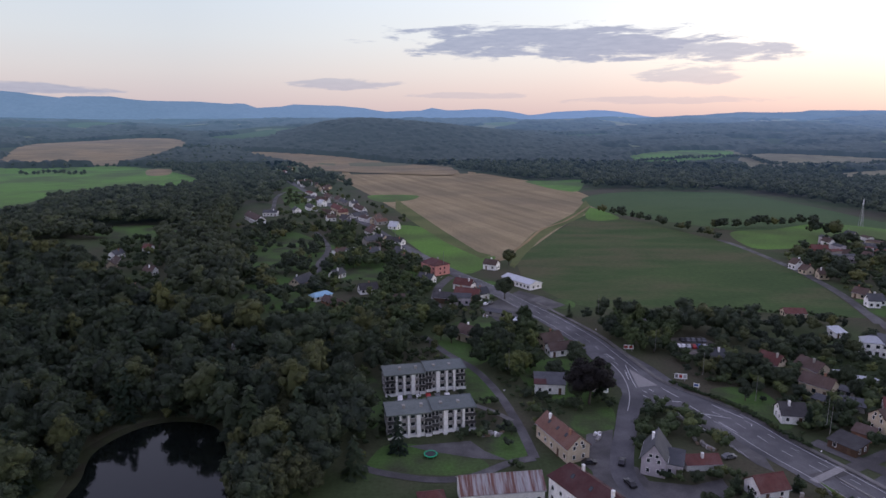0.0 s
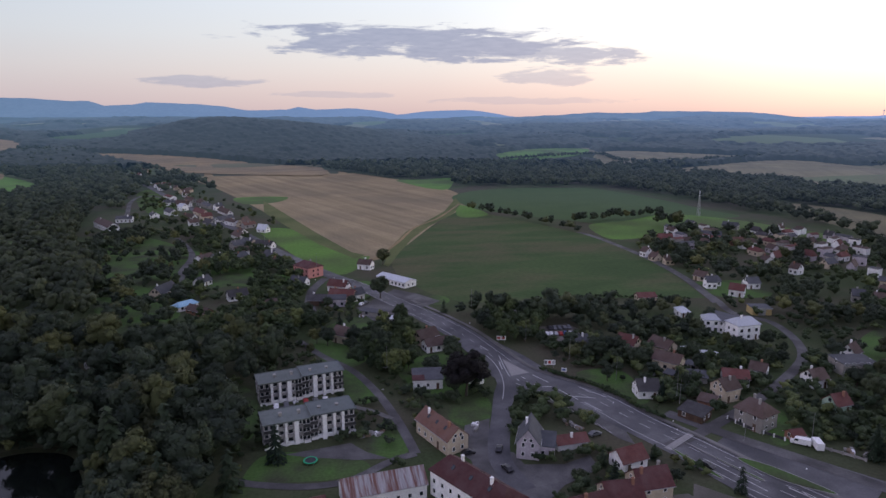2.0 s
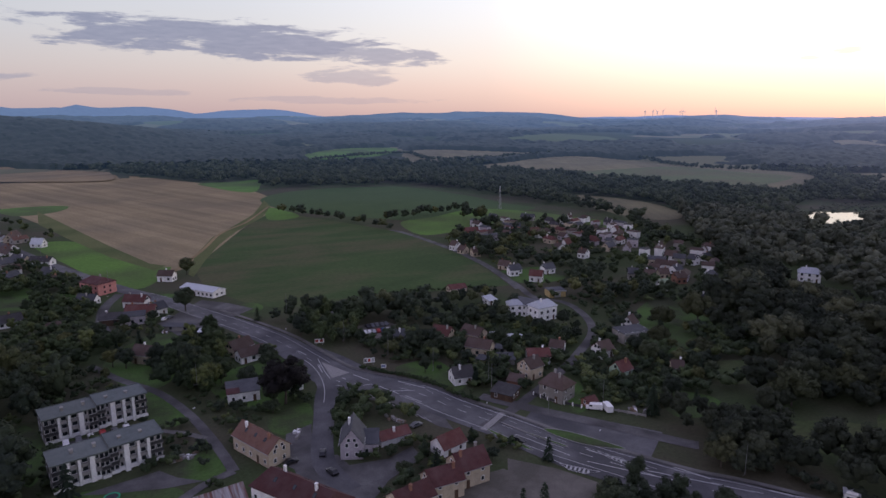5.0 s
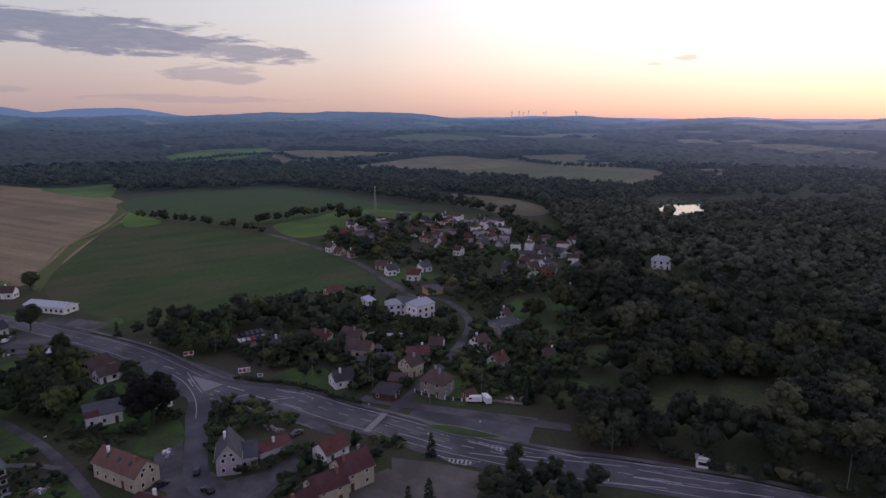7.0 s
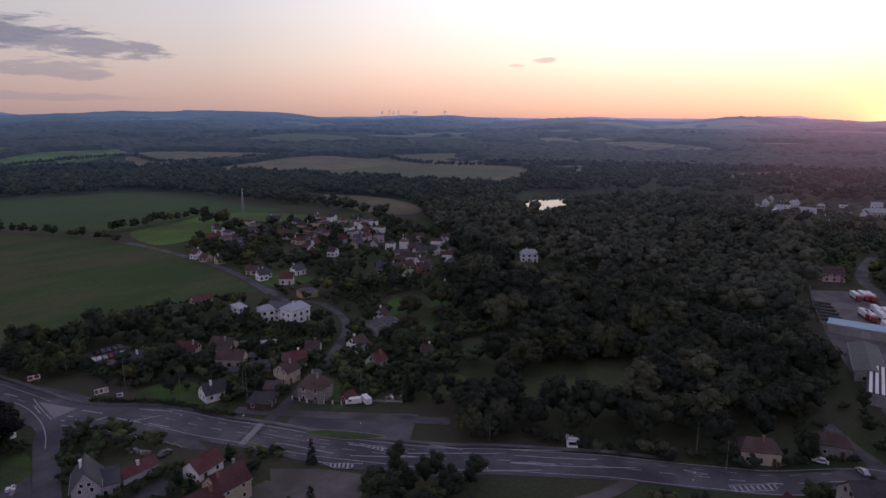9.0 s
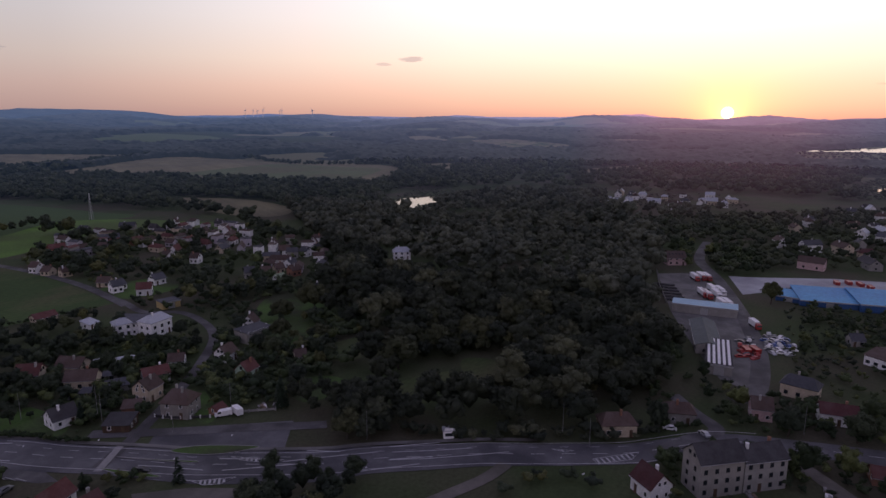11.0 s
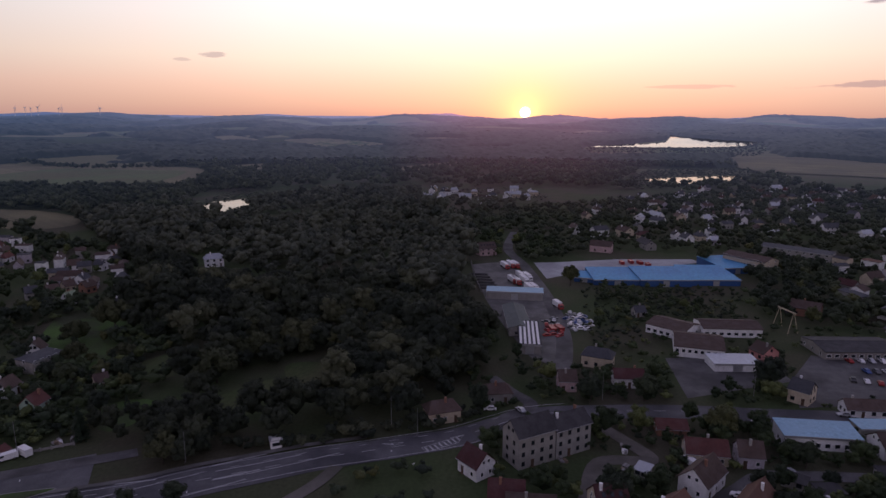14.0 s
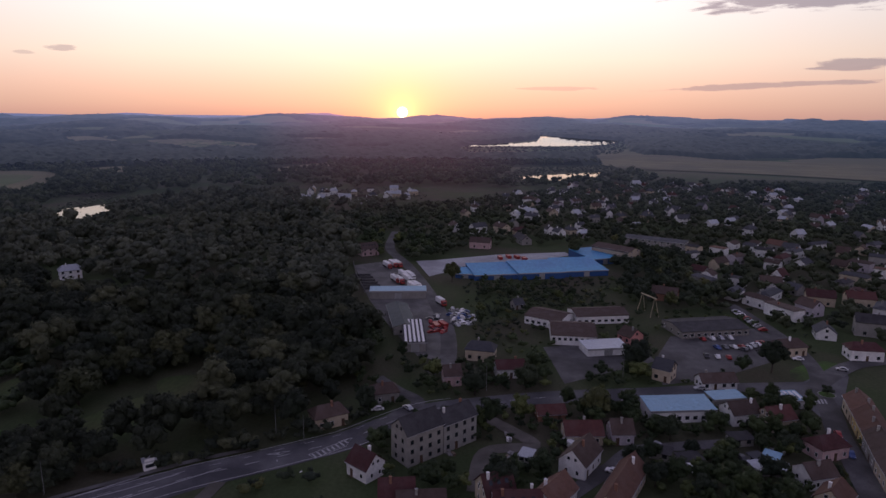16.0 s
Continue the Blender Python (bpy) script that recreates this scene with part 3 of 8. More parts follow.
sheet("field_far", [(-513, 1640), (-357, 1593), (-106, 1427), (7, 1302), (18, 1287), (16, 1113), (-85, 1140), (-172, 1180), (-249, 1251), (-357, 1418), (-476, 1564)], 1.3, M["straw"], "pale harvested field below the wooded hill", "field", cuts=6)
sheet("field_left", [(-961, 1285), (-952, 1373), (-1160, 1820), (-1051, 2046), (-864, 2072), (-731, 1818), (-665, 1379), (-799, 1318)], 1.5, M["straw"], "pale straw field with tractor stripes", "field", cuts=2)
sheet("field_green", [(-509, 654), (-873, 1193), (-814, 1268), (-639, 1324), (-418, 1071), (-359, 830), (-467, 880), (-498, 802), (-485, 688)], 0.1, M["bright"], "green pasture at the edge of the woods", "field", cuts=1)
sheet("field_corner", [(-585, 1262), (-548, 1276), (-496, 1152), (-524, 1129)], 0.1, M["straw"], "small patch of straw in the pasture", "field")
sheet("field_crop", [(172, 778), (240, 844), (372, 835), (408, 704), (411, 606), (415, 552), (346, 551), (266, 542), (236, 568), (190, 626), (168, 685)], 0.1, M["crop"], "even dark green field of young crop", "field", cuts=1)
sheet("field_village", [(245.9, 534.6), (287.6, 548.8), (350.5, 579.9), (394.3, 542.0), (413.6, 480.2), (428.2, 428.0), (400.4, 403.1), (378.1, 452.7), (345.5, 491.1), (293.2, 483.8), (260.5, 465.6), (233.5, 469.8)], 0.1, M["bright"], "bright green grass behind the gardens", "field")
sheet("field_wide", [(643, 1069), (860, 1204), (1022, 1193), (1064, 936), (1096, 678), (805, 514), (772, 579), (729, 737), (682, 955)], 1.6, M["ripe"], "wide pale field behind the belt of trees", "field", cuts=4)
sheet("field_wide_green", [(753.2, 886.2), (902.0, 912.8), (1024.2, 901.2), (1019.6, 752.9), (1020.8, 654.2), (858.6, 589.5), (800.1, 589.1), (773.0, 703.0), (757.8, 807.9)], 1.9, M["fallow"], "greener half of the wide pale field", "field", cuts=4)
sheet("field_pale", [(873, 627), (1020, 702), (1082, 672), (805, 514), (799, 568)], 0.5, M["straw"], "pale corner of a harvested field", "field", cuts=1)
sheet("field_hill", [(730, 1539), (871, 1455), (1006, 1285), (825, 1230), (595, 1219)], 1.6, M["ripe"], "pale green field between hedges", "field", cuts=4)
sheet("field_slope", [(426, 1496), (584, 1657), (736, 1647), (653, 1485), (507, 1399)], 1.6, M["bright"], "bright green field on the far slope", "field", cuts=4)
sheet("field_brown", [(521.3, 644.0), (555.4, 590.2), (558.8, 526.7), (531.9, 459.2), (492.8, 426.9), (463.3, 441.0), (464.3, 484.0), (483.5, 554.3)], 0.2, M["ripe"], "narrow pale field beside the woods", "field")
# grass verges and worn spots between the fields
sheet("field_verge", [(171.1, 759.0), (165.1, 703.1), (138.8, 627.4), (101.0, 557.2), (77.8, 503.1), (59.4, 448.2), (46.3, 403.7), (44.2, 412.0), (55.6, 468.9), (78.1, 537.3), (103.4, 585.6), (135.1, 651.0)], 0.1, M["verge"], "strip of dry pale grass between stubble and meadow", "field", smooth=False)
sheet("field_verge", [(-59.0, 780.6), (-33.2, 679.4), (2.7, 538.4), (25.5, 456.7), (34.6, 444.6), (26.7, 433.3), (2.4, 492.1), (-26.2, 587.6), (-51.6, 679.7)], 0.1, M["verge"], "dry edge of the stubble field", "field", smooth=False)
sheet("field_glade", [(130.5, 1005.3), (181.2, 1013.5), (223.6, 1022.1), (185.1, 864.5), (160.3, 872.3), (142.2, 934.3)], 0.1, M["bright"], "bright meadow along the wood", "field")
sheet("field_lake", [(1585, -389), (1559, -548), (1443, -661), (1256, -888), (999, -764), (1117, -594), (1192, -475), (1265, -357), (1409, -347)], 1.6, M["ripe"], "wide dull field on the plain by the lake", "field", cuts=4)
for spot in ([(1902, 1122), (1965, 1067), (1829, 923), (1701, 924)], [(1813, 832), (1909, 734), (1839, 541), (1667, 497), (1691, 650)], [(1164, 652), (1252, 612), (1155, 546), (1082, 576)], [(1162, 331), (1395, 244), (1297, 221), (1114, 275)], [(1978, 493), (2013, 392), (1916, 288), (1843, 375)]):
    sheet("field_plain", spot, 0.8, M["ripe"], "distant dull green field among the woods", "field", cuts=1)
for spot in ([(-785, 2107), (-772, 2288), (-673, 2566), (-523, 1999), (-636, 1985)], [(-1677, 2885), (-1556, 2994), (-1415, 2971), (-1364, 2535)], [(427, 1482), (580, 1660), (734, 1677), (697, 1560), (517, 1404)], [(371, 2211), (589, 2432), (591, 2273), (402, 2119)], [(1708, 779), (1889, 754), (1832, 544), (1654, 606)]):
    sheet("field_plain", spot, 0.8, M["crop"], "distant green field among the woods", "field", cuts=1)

# water
POND = [(-94, 141), (-98, 155), (-102, 168), (-100, 178), (-94, 186), (-84, 189), (-72, 185), (-65, 173), (-60, 161), (-56, 152), (-51, 141), (-68, 135)]
sheet("water_pond", POND, 0.06, M["pond"], "dark still pond with reeds and trees round it", "pond")
sheet("bank", [(-96, 140), (-102, 155), (-106, 169), (-103, 181), (-96, 189), (-85, 192), (-71, 188), (-63, 173), (-58, 161), (-54, 152), (-48, 141), (-66, 129)], 0.03, M["bank"], "reedy bank round the dark pond", "ground", free=False)
sheet("water_pool", [(615, 377), (658, 391), (682, 374), (704, 365), (651, 335), (616, 335), (594, 343)], 0.2, M["lake"], "small bright lake among dark woods", "lake")
sheet("water_lake", [(1763, -71), (1883, -185), (1991, -293), (2358, -357), (2131, -404), (2021, -547), (1901, -479), (1830, -312)], 2.5, M["lake"], "wide lake that mirrors the evening sky", "lake", cuts=2)
sheet("water_reed", [(1059, -126), (1113, -196), (1161, -297), (1066, -261), (1013, -208), (1011, -157)], 0.3, M["lake"], "flat fish pond behind the town", "lake")

LAKES = OPEN[-3:]
# plots kept clear of trees: the depot, and low reed beds before the waters
OPEN.append([(700, 182), (842, 170), (874, 46), (765, 8), (690, 112)])
OPEN.append([(244, 16), (243, -8), (270, -24), (330, -22), (420, 0), (432, 56), (380, 58), (330, 44), (285, 30)])
OPEN.extend(([(601, 375), (664, 407), (710, 365), (640, 323), (566, 301), (539, 330)], [(393, 244), (399, 227), (337, 190), (330, 207)], [(356, 381), (399, 314), (273, 212), (238, 250)], [(653, 423), (741, 445), (780, 380), (671, 327), (617, 385)], [(1059, -102), (1276, -149), (1396, -393), (1143, -325)], [(1742, -40), (2107, -321), (2034, -577), (1833, -534), (1594, -446), (1551, -62)], [(1043, -108), (1124, -197), (1176, -310), (1005, -267), (913, -96)]))

# lawns and yards near by
def lawn(spot):
    sheet("lawn", spot, 0.05, M["lawn"], "mown green garden lawn between trees", "lawn")


for spot in ([(-38, 214), (-27, 225), (-20, 200), (-22, 184), (-27, 191)], [(-22, 155), (-18, 173), (-4, 173), (10, 166), (12, 160), (2, 157), (-10, 158)], [(-4, 275), (18, 300), (30, 283), (17, 240), (3, 241)], [(3, 229), (14, 232), (19, 208), (13, 202), (7, 213)], [(12, 173), (22, 191), (25, 170), (18, 165)],):
    lawn(spot)
for spot in ([(41, 191), (56, 199), (53, 183), (43, 180)], [(33, 240), (62, 240), (60, 213), (43, 199), (30, 218)], [(96, 213), (112, 214), (114, 200), (111, 185), (101, 184), (96, 202)], [(233, 223), (272, 239), (266, 211), (244, 186), (220, 202)], [(170, 149), (182, 136), (175, 126), (159, 132)],):
    lawn(spot)
for spot in ([(-168, 506), (-148, 519), (-105, 471), (-82, 397), (-111, 397)], [(-101, 493), (-79, 471), (-55, 413), (-66, 368), (-78, 397)], [(-227, 896), (-212, 935), (-170, 795), (-185, 739)], [(229, 218), (247, 217), (240, 191), (205, 168), (200, 181)], [(-176, 541), (-157, 570), (-103, 506), (-86, 440), (-78, 368), (-98, 362), (-131, 414)],):
    lawn(spot)
for spot in ([(-80, 440), (-58, 440), (-31, 405), (-22, 368), (-50, 375), (-63, 368)], [(-210, 826), (-170, 795), (-141, 699), (-162, 682)], [(-118, 362), (-85, 349), (-67, 321), (-80, 301), (-103, 321)], [(-32, 413), (-15, 404), (-17, 361), (-29, 368)], [(9, 367), (32, 367), (26, 331), (13, 320)],):
    lawn(spot)
for spot in ([(234, -139), (243, -157), (237, -161), (225, -149), (224, -136)], [(145, 173), (151, 171), (139, 151), (132, 151)], [(221, 328), (257, 321), (243, 292), (213, 298)], [(-328, 564), (-253, 578), (-214, 507), (-285, 521)], [(36, 342), (66, 330), (66, 314), (42, 315)],):
    lawn(spot)
for spot in ([(182, 114), (205, 102), (210, 86), (187, 84), (175, 103)], [(219, 101), (224, 86), (201, 70), (192, 82)], [(205, 159), (229, 148), (216, 134), (195, 143)]):
    sheet("clearing", spot, 0.05, M["meadow"], "rough grass clearing between the trees", "clearing")
sheet("yard", [(408, 55), (422, 33), (340, 4), (267, -7), (240, -3), (246, 7), (282, 21), (328, 36)], 0.07, M["paving"], "grey concrete yard of a haulage depot", "yard", smooth=False)
sheet("yard_hall", [(422, 15), (425, 2), (444, -42), (454, -92), (444, -95), (411, -47), (394, -9), (379, 5)], 0.07, M["pale"], "pale paved apron beside the blue hall", "yard", smooth=False)
sheet("yard_market", [(272.0, -105.3), (269.9, -117.9), (283.8, -148.6), (269.3, -153.6), (242.9, -137.7), (224.7, -106.1), (218.4, -83.6), (245.9, -90.6)], 0.07, M["asphalt_old"], "asphalt car park in front of the market hall", "yard", smooth=False)
sheet("yard_office", [(257, -46), (268, -85), (242, -89), (219, -48)], 0.05, M["asphalt_old"], "worn asphalt yard behind the offices", "yard", smooth=False)
sheet("yard_house", [(44, 180), (53, 183), (46, 160), (42, 157), (39, 163)], 0.07, M["asphalt_old"], "worn asphalt yard beside the old house", "yard", smooth=False)
sheet("yard_flats", [(-19, 205), (3, 209), (10, 206), (-16, 199)], 0.07, M["asphalt_old"], "strip of asphalt between two blocks of flats", "yard", smooth=False)
sheet("yard_flats", [(-11, 173), (8, 176), (12, 170), (18, 165), (9, 166), (-4, 170)], 0.07, M["asphalt_old"], "worn asphalt drive in front of the flats", "yard", smooth=False)
sheet("yard_shed", [(77, 133), (92, 132), (96, 120), (76, 120), (70, 125)], 0.05, M["gravel"], "gravel yard behind the white house", "yard", smooth=False)
sheet("yard_bus", [(107, 149), (123, 159), (147, 126), (131, 116), (112, 134)], 0.06, M["asphalt"], "wide asphalt lay-by beside the main road", "yard", smooth=False)
sheet("yard_south", [(96, 136), (105, 125), (111, 113), (100, 105), (84, 118)], 0.06, M["gravel"], "bare gravel plot beside the road", "yard", smooth=False)
sheet("yard_bays", [(72.2, 201.6), (79.2, 200.4), (87.3, 184.2), (92.6, 169.4), (90.9, 158.2), (87.8, 162.2), (84.5, 173.6), (79.3, 184.8), (74.5, 193.9)], 0.08, M["asphalt_old"], "parking strip along the main road", "yard", smooth=False)
sheet("yard_cars", [(100.8, 267.6), (115.0, 269.8), (118.5, 257.6), (114.3, 245.7), (103.1, 246.6), (97.2, 253.6)], 0.06, M["gravel"], "gravel plot full of parked cars", "yard", smooth=False)
sheet("yard_plaza", [(41, 160), (48, 163), (54, 161), (55, 154), (66, 152), (75, 155), (75, 148), (62, 142), (53, 134), (40, 129), (39, 141)], 0.06, M["asphalt_old"], "worn asphalt square in front of the manor", "yard", smooth=False)
sheet("yard_petrol", [(19, 315), (43, 348), (54, 336), (64, 319), (41, 300), (26, 291)], 0.06, M["asphalt_old"], "worn asphalt forecourt by the shed", "yard", smooth=False)

# roads
main_road, main_line = road("road_main", [(-265, 1066), (-191, 873), (-113, 681), (-71, 582), (-38, 497), (-14, 439), (6, 393), (25, 357), (39, 325), (50, 300), (62, 268), (68, 240), (74, 215)] + [(91, 191), (98, 171), (106, 152), (112, 136)] + [(117, 126), (130, 102)] + [(138, 92), (147, 78), (156, 64), (162, 52), (169, 39), (177, 25)] + [(188, 13), (197, 1), (203, -20), (208, -46), (211, -77), (215, -108), (217, -138)],
    [8, 8, 8, 8, 8, 8, 9, 10, 11, 13, 14, 15, 20, 17, 15, 15, 17, 19, 18, 15, 14, 13, 12, 12, 11, 10, 10, 10, 10, 10, 10, 10], M["asphalt"], "grey asphalt main road through the village")
south_road, south_line = road("road_south", [(74, 222), (64, 203), (57, 183), (51, 166), (49, 155), (51, 142)], 6.6, M["asphalt"], "grey asphalt side road leading south from the junction")
lane_line = road("road_lane", [(26, 166), (25, 176), (23, 191), (19, 211), (12, 232), (1, 250), (-9, 271)], 3.1, M["asphalt_old"], "narrow worn lane between gardens")[1]
road("road_drive", [(-23, 161), (-16, 158), (-4, 155), (7, 156), (18, 163), (26, 166)], 2.9, M["asphalt_old"], "narrow drive past the blocks of flats")
road("path", [(7, 203), (16, 196), (22, 189)], 2.2, M["paving"], "pale concrete footpath across the lawn")
road("road_west", [(-110, 540), (-87, 471), (-84, 417), (-78, 382)], 4.5, M["asphalt_old"], "winding side lane among gardens")
road("road_church", [(-179, 583), (-183, 669), (-210, 795), (-211, 860), (-177, 826)], 4.5, M["asphalt_old"], "lane to the big house on the rise")
road("road_pink", [(5, 381), (-3, 354), (-4, 320), (1, 300)], 5, M["asphalt_old"], "side lane behind the pink house")
road("road_hamlet", [(221, 501), (226, 473), (227, 403), (221, 345), (211, 303), (206, 286)], 5, M["asphalt_old"], "narrow road along the edge of the meadow")
road("road_bend", [(213, 310), (209, 290), (203, 269), (211, 252), (205, 229), (192, 209), (170, 192), (146, 177), (127, 167), (113, 160), (100, 155)], 4.0, M["asphalt_old"], "village street that bends down to the main road")
road("road_service", [(111, 175), (122, 157), (135, 138), (147, 119), (150, 115)], 5, M["asphalt_old"], "service road beside the lay-by")
road("road_depot", [(536, 37), (464, 36), (409, 20), (340, 4), (282, -5), (240, -5), (229, 2)], 7, M["asphalt_old"], "access road through the haulage depot")
road("road_link", [(84, 299), (100, 293), (122, 293), (164, 290)], 4.5, M["asphalt_old"], "lane behind the hedge")
road("road_houses", [(179, 21), (193, 12), (203, 5), (213, 13), (224, 21)], 5, M["asphalt_old"], "lane behind the old mill")
road("road_mill", [(150, -12), (170, -16), (174, -30), (184, -24), (192, -17)], 5, M["gravel"], "gravel track beside the mill")
road("road_square", [(217, -138), (200.7, -133.6), (182.6, -125.9), (166.9, -120.6), (151.5, -115.2), (137.3, -110.6)], 7, M["asphalt_old"], "town street with parked cars")
road("road_town", [(217, -138), (237, -163), (243, -182), (243, -199)], 7, M["asphalt_old"], "town street past the green")
road("road_town", [(148, -35), (162, -50), (171, -59), (174, -73), (176, -89)], 5, M["asphalt_old"], "narrow lane between old town houses")
road("road_parking", [(322, -154), (293, -155), (262, -154), (237, -149), (220, -142)], 6, M["asphalt_old"], "street along the car park")
road("track_field", [(163, 703), (120, 606), (88, 554), (65, 491), (46, 444), (37, 426)], 2.6, M["straw"], "pale grassy track between stubble and meadow")
road("road_track", [(127, 67), (133, 64), (143, 59), (149, 57), (154, 56)], 4, M["gravel"], "gravel track leading to the main road")

# road markings
def along(line):
    d, out = 0.0, [0.0]
    for a, b in zip(line, line[1:]):
        d += math.hypot(b[0] - a[0], b[1] - a[1])
        out.append(d)
    return out


def cut(line, s0, s1):
    ds = along(line)
    pts = [(float(np.interp(s, ds, [p[0] for p in line])), float(np.interp(s, ds, [p[1] for p in line]))) for s in np.arange(s0, s1 + 0.01, min(6, max(s1 - s0, 0.5)))]
    return pts


def dashes(line, s0, s1, on, off, shift, z, parent, half=0.09):
    """Painted dashes, one mesh each, along a road."""
    s = s0
    while s < s1:
        ribbon("dash", cut(line, s, s + on), half, z, M["paint_white"], parent, shift)
        s += on + off


main_len = along(main_line)[-1]
J = 73.8, 215.3
near_s = along(main_line)[min(range(len(main_line)), key=lambda i: math.dist(main_line[i], J))]
dashes(main_line, near_s - 160, near_s - 15, 4, 5, 0, 0.225, main_road)
dashes(main_line, near_s + 25, near_s + 300, 4, 5, 0.2, 0.225, main_road, 0.12)
dashes(main_line, near_s + 25, near_s + 240, 3, 6, 4.0, 0.225, main_road)
for sh in (-5.2, 6.3):
    ribbon("edge_line", cut(main_line, near_s + 30, near_s + 260), 0.12, 0.225, M["paint_white"], main_road, sh)
ribbon("edge_line", cut(main_line, near_s - 170, near_s - 10), 0.1, 0.225, M["paint_white"], main_road, 4.6)
ribbon("edge_line", cut(main_line, near_s - 170, near_s - 40), 0.1, 0.225, M["paint_white"], main_road, -4.6)


def hatched(outline, angle, parent, step=1.6, half=0.3):
    """A hatched island of paint: slanting bars clipped to an outline."""
    xs, ys = [p[0] for p in outline], [p[1] for p in outline]
    c, s = math.cos(radians(angle)), math.sin(radians(angle))
    cx, cy, R = sum(xs) / len(xs), sum(ys) / len(ys), max(max(xs) - min(xs), max(ys) - min(ys))
    k = -R
    while k < R:
        run = [(cx - s * k + c * u, cy + c * k + s * u) for u in np.arange(-R, R, 0.5)]
        run = [p for p in run if inside(p[0], p[1], outline)]
        if len(run) > 2:
            ribbon("paint_bar", [run[0], run[-1]], half, 0.23, M["paint_white"], parent)
        k += step
    ribbon("paint_line", outline + outline[:1], 0.12, 0.23, M["paint_white"], parent)


# the mouth of the side road: a fan of asphalt round a paved triangle
sheet("road_junction", [(64.7, 253.5), (65.0, 237.9), (64.7, 221.0), (62.9, 207.6), (59.5, 195.7), (62.6, 190.0), (66.5, 197.3), (72.8, 199.8), (77.0, 196.0), (88.0, 208.5), (81.9, 233.3), (74.4, 254.2)], 0.17, M["asphalt"], "grey asphalt mouth of the side road", "road", smooth=False)
tri_island = sheet("traffic_island", [(71.9, 231.8), (78.0, 216.3), (70.4, 214.6)], 0.2, M["kerb"], "paved triangular island at the junction", "ground", smooth=False)
for line in ([(66.6, 237.4), (67.6, 228.0), (66.9, 216.3), (64.5, 205.0), (61.1, 195.6)], [(71.7, 235.8), (70.1, 222.3), (69.6, 214.3)]):
    ribbon("lane_line", rounded(line, False, 4), 0.14, 0.235, M["paint_white"], main_road)
hatched([(121.3, 126.9), (127.1, 112.5), (123.6, 115.3), (121.3, 123.0)], 40, main_road, 1.3)
hatched([(107.2, 126.7), (114.2, 117.9), (109.8, 119.2), (107.4, 122.7)], 40, main_road, 1.2)
hatched([(168, 47), (170, 41), (168, 43)], 40, main_road)
hatched([(168, 35), (178, 24), (173, 25), (166, 33)], 40, main_road)
for spot in ([(105.9, 146.3), (108.2, 140.8), (112.5, 128.6)], [(114.8, 123.8), (121.7, 114.5), (130.0, 103.8)], [(126.1, 112.1), (134.2, 102.2), (142.9, 91.3)], [(140.6, 86.1), (145.1, 79.0)], [(144.8, 87.5), (150.4, 78.5), (157.6, 68.0)], [(131.5, 90.5), (142.9, 77.4)], [(111.6, 106.7), (116.9, 108.5)], [(118.2, 111.1), (122.0, 113.0)], [(106.6, 129.3), (107.9, 125.8)], [(145.0, 78.7), (154.0, 66.2), (160.6, 57.6)]):
    ribbon("lane_line", spot, 0.17, 0.235, M["paint_white"], main_road)
for spot in ([(79, 196), (93, 190)], [(91, 200), (97, 190)], [(141, 86), (148, 76)], [(134, 110), (138, 101)], [(147, 90), (156, 78)], [(119, 129), (125, 117)]):
    ribbon("lane_line", spot, 0.22, 0.23, M["paint_white"], main_road)
for spot in ([(71.2, 211.5), (71.9, 209.7)], [(73.7, 213.0), (74.6, 211.0)], [(74.1, 208.4), (75.2, 206.4)], [(76.2, 205.6), (77.5, 203.1)], [(78.3, 202.8), (81.6, 202.3)], [(69.9, 207.6), (71.2, 205.6)], [(72.8, 203.5), (74.3, 200.4)], [(67.1, 248.3), (68.9, 242.1)], [(69.7, 228.6), (68.9, 221.5)], [(78.5, 213.8), (81.8, 206.0)], [(83.1, 199.2), (86.6, 190.1)], [(87.9, 187.7), (90.8, 180.3)]):
    ribbon("lane_line", spot, 0.2, 0.235, M["paint_white"], main_road)
for spot in ([(75.7, 199.5), (76.5, 194.2)], [(77.0, 195.8), (77.8, 190.7)], [(78.3, 192.3), (79.1, 187.3)], [(79.6, 188.8), (80.3, 184.0)], [(80.8, 185.5), (81.5, 180.7)], [(82.0, 182.2), (82.6, 177.6)], [(83.1, 179.0), (83.7, 174.5)], [(84.3, 175.9), (84.8, 171.5)], [(85.4, 172.8), (85.9, 168.6)], [(86.4, 169.9), (87.0, 165.7)]):
    ribbon("bay_line", spot, 0.09, 0.235, M["paint_white"], main_road)

for spot in ([(206.8, -131.1), (203.2, -129.9)], [(206.8, -132.3), (203.3, -131.1)], [(206.8, -133.5), (203.3, -132.2)], [(206.9, -134.7), (203.3, -133.4)], [(206.9, -135.9), (203.3, -134.6)]):
    ribbon("crossing_bar", spot, 0.3, 0.235, M["paint_white"], main_road)

# grass islands with kerbs
for spot in ([(116, 145), (122, 139), (129, 125), (127, 125), (120, 132), (116, 141)], [(106, 156), (111, 143), (115, 134), (114, 134), (110, 144)], [(100, 154), (103, 145), (105, 137), (104, 137), (101, 145)]):
    base = rounded(spot)
    isl = sheet("traffic_island", spot, 0.25, M["lawn"], "grass traffic island with stone kerb", "ground")
    ribbon("kerb", base + base[:1], 0.14, 0.32, M["kerb"], isl)
ring = [(210.6 + 2.8 * math.cos(k * math.tau / 8), -138.9 + 2.8 * math.sin(k * math.tau / 8)) for k in range(8)]
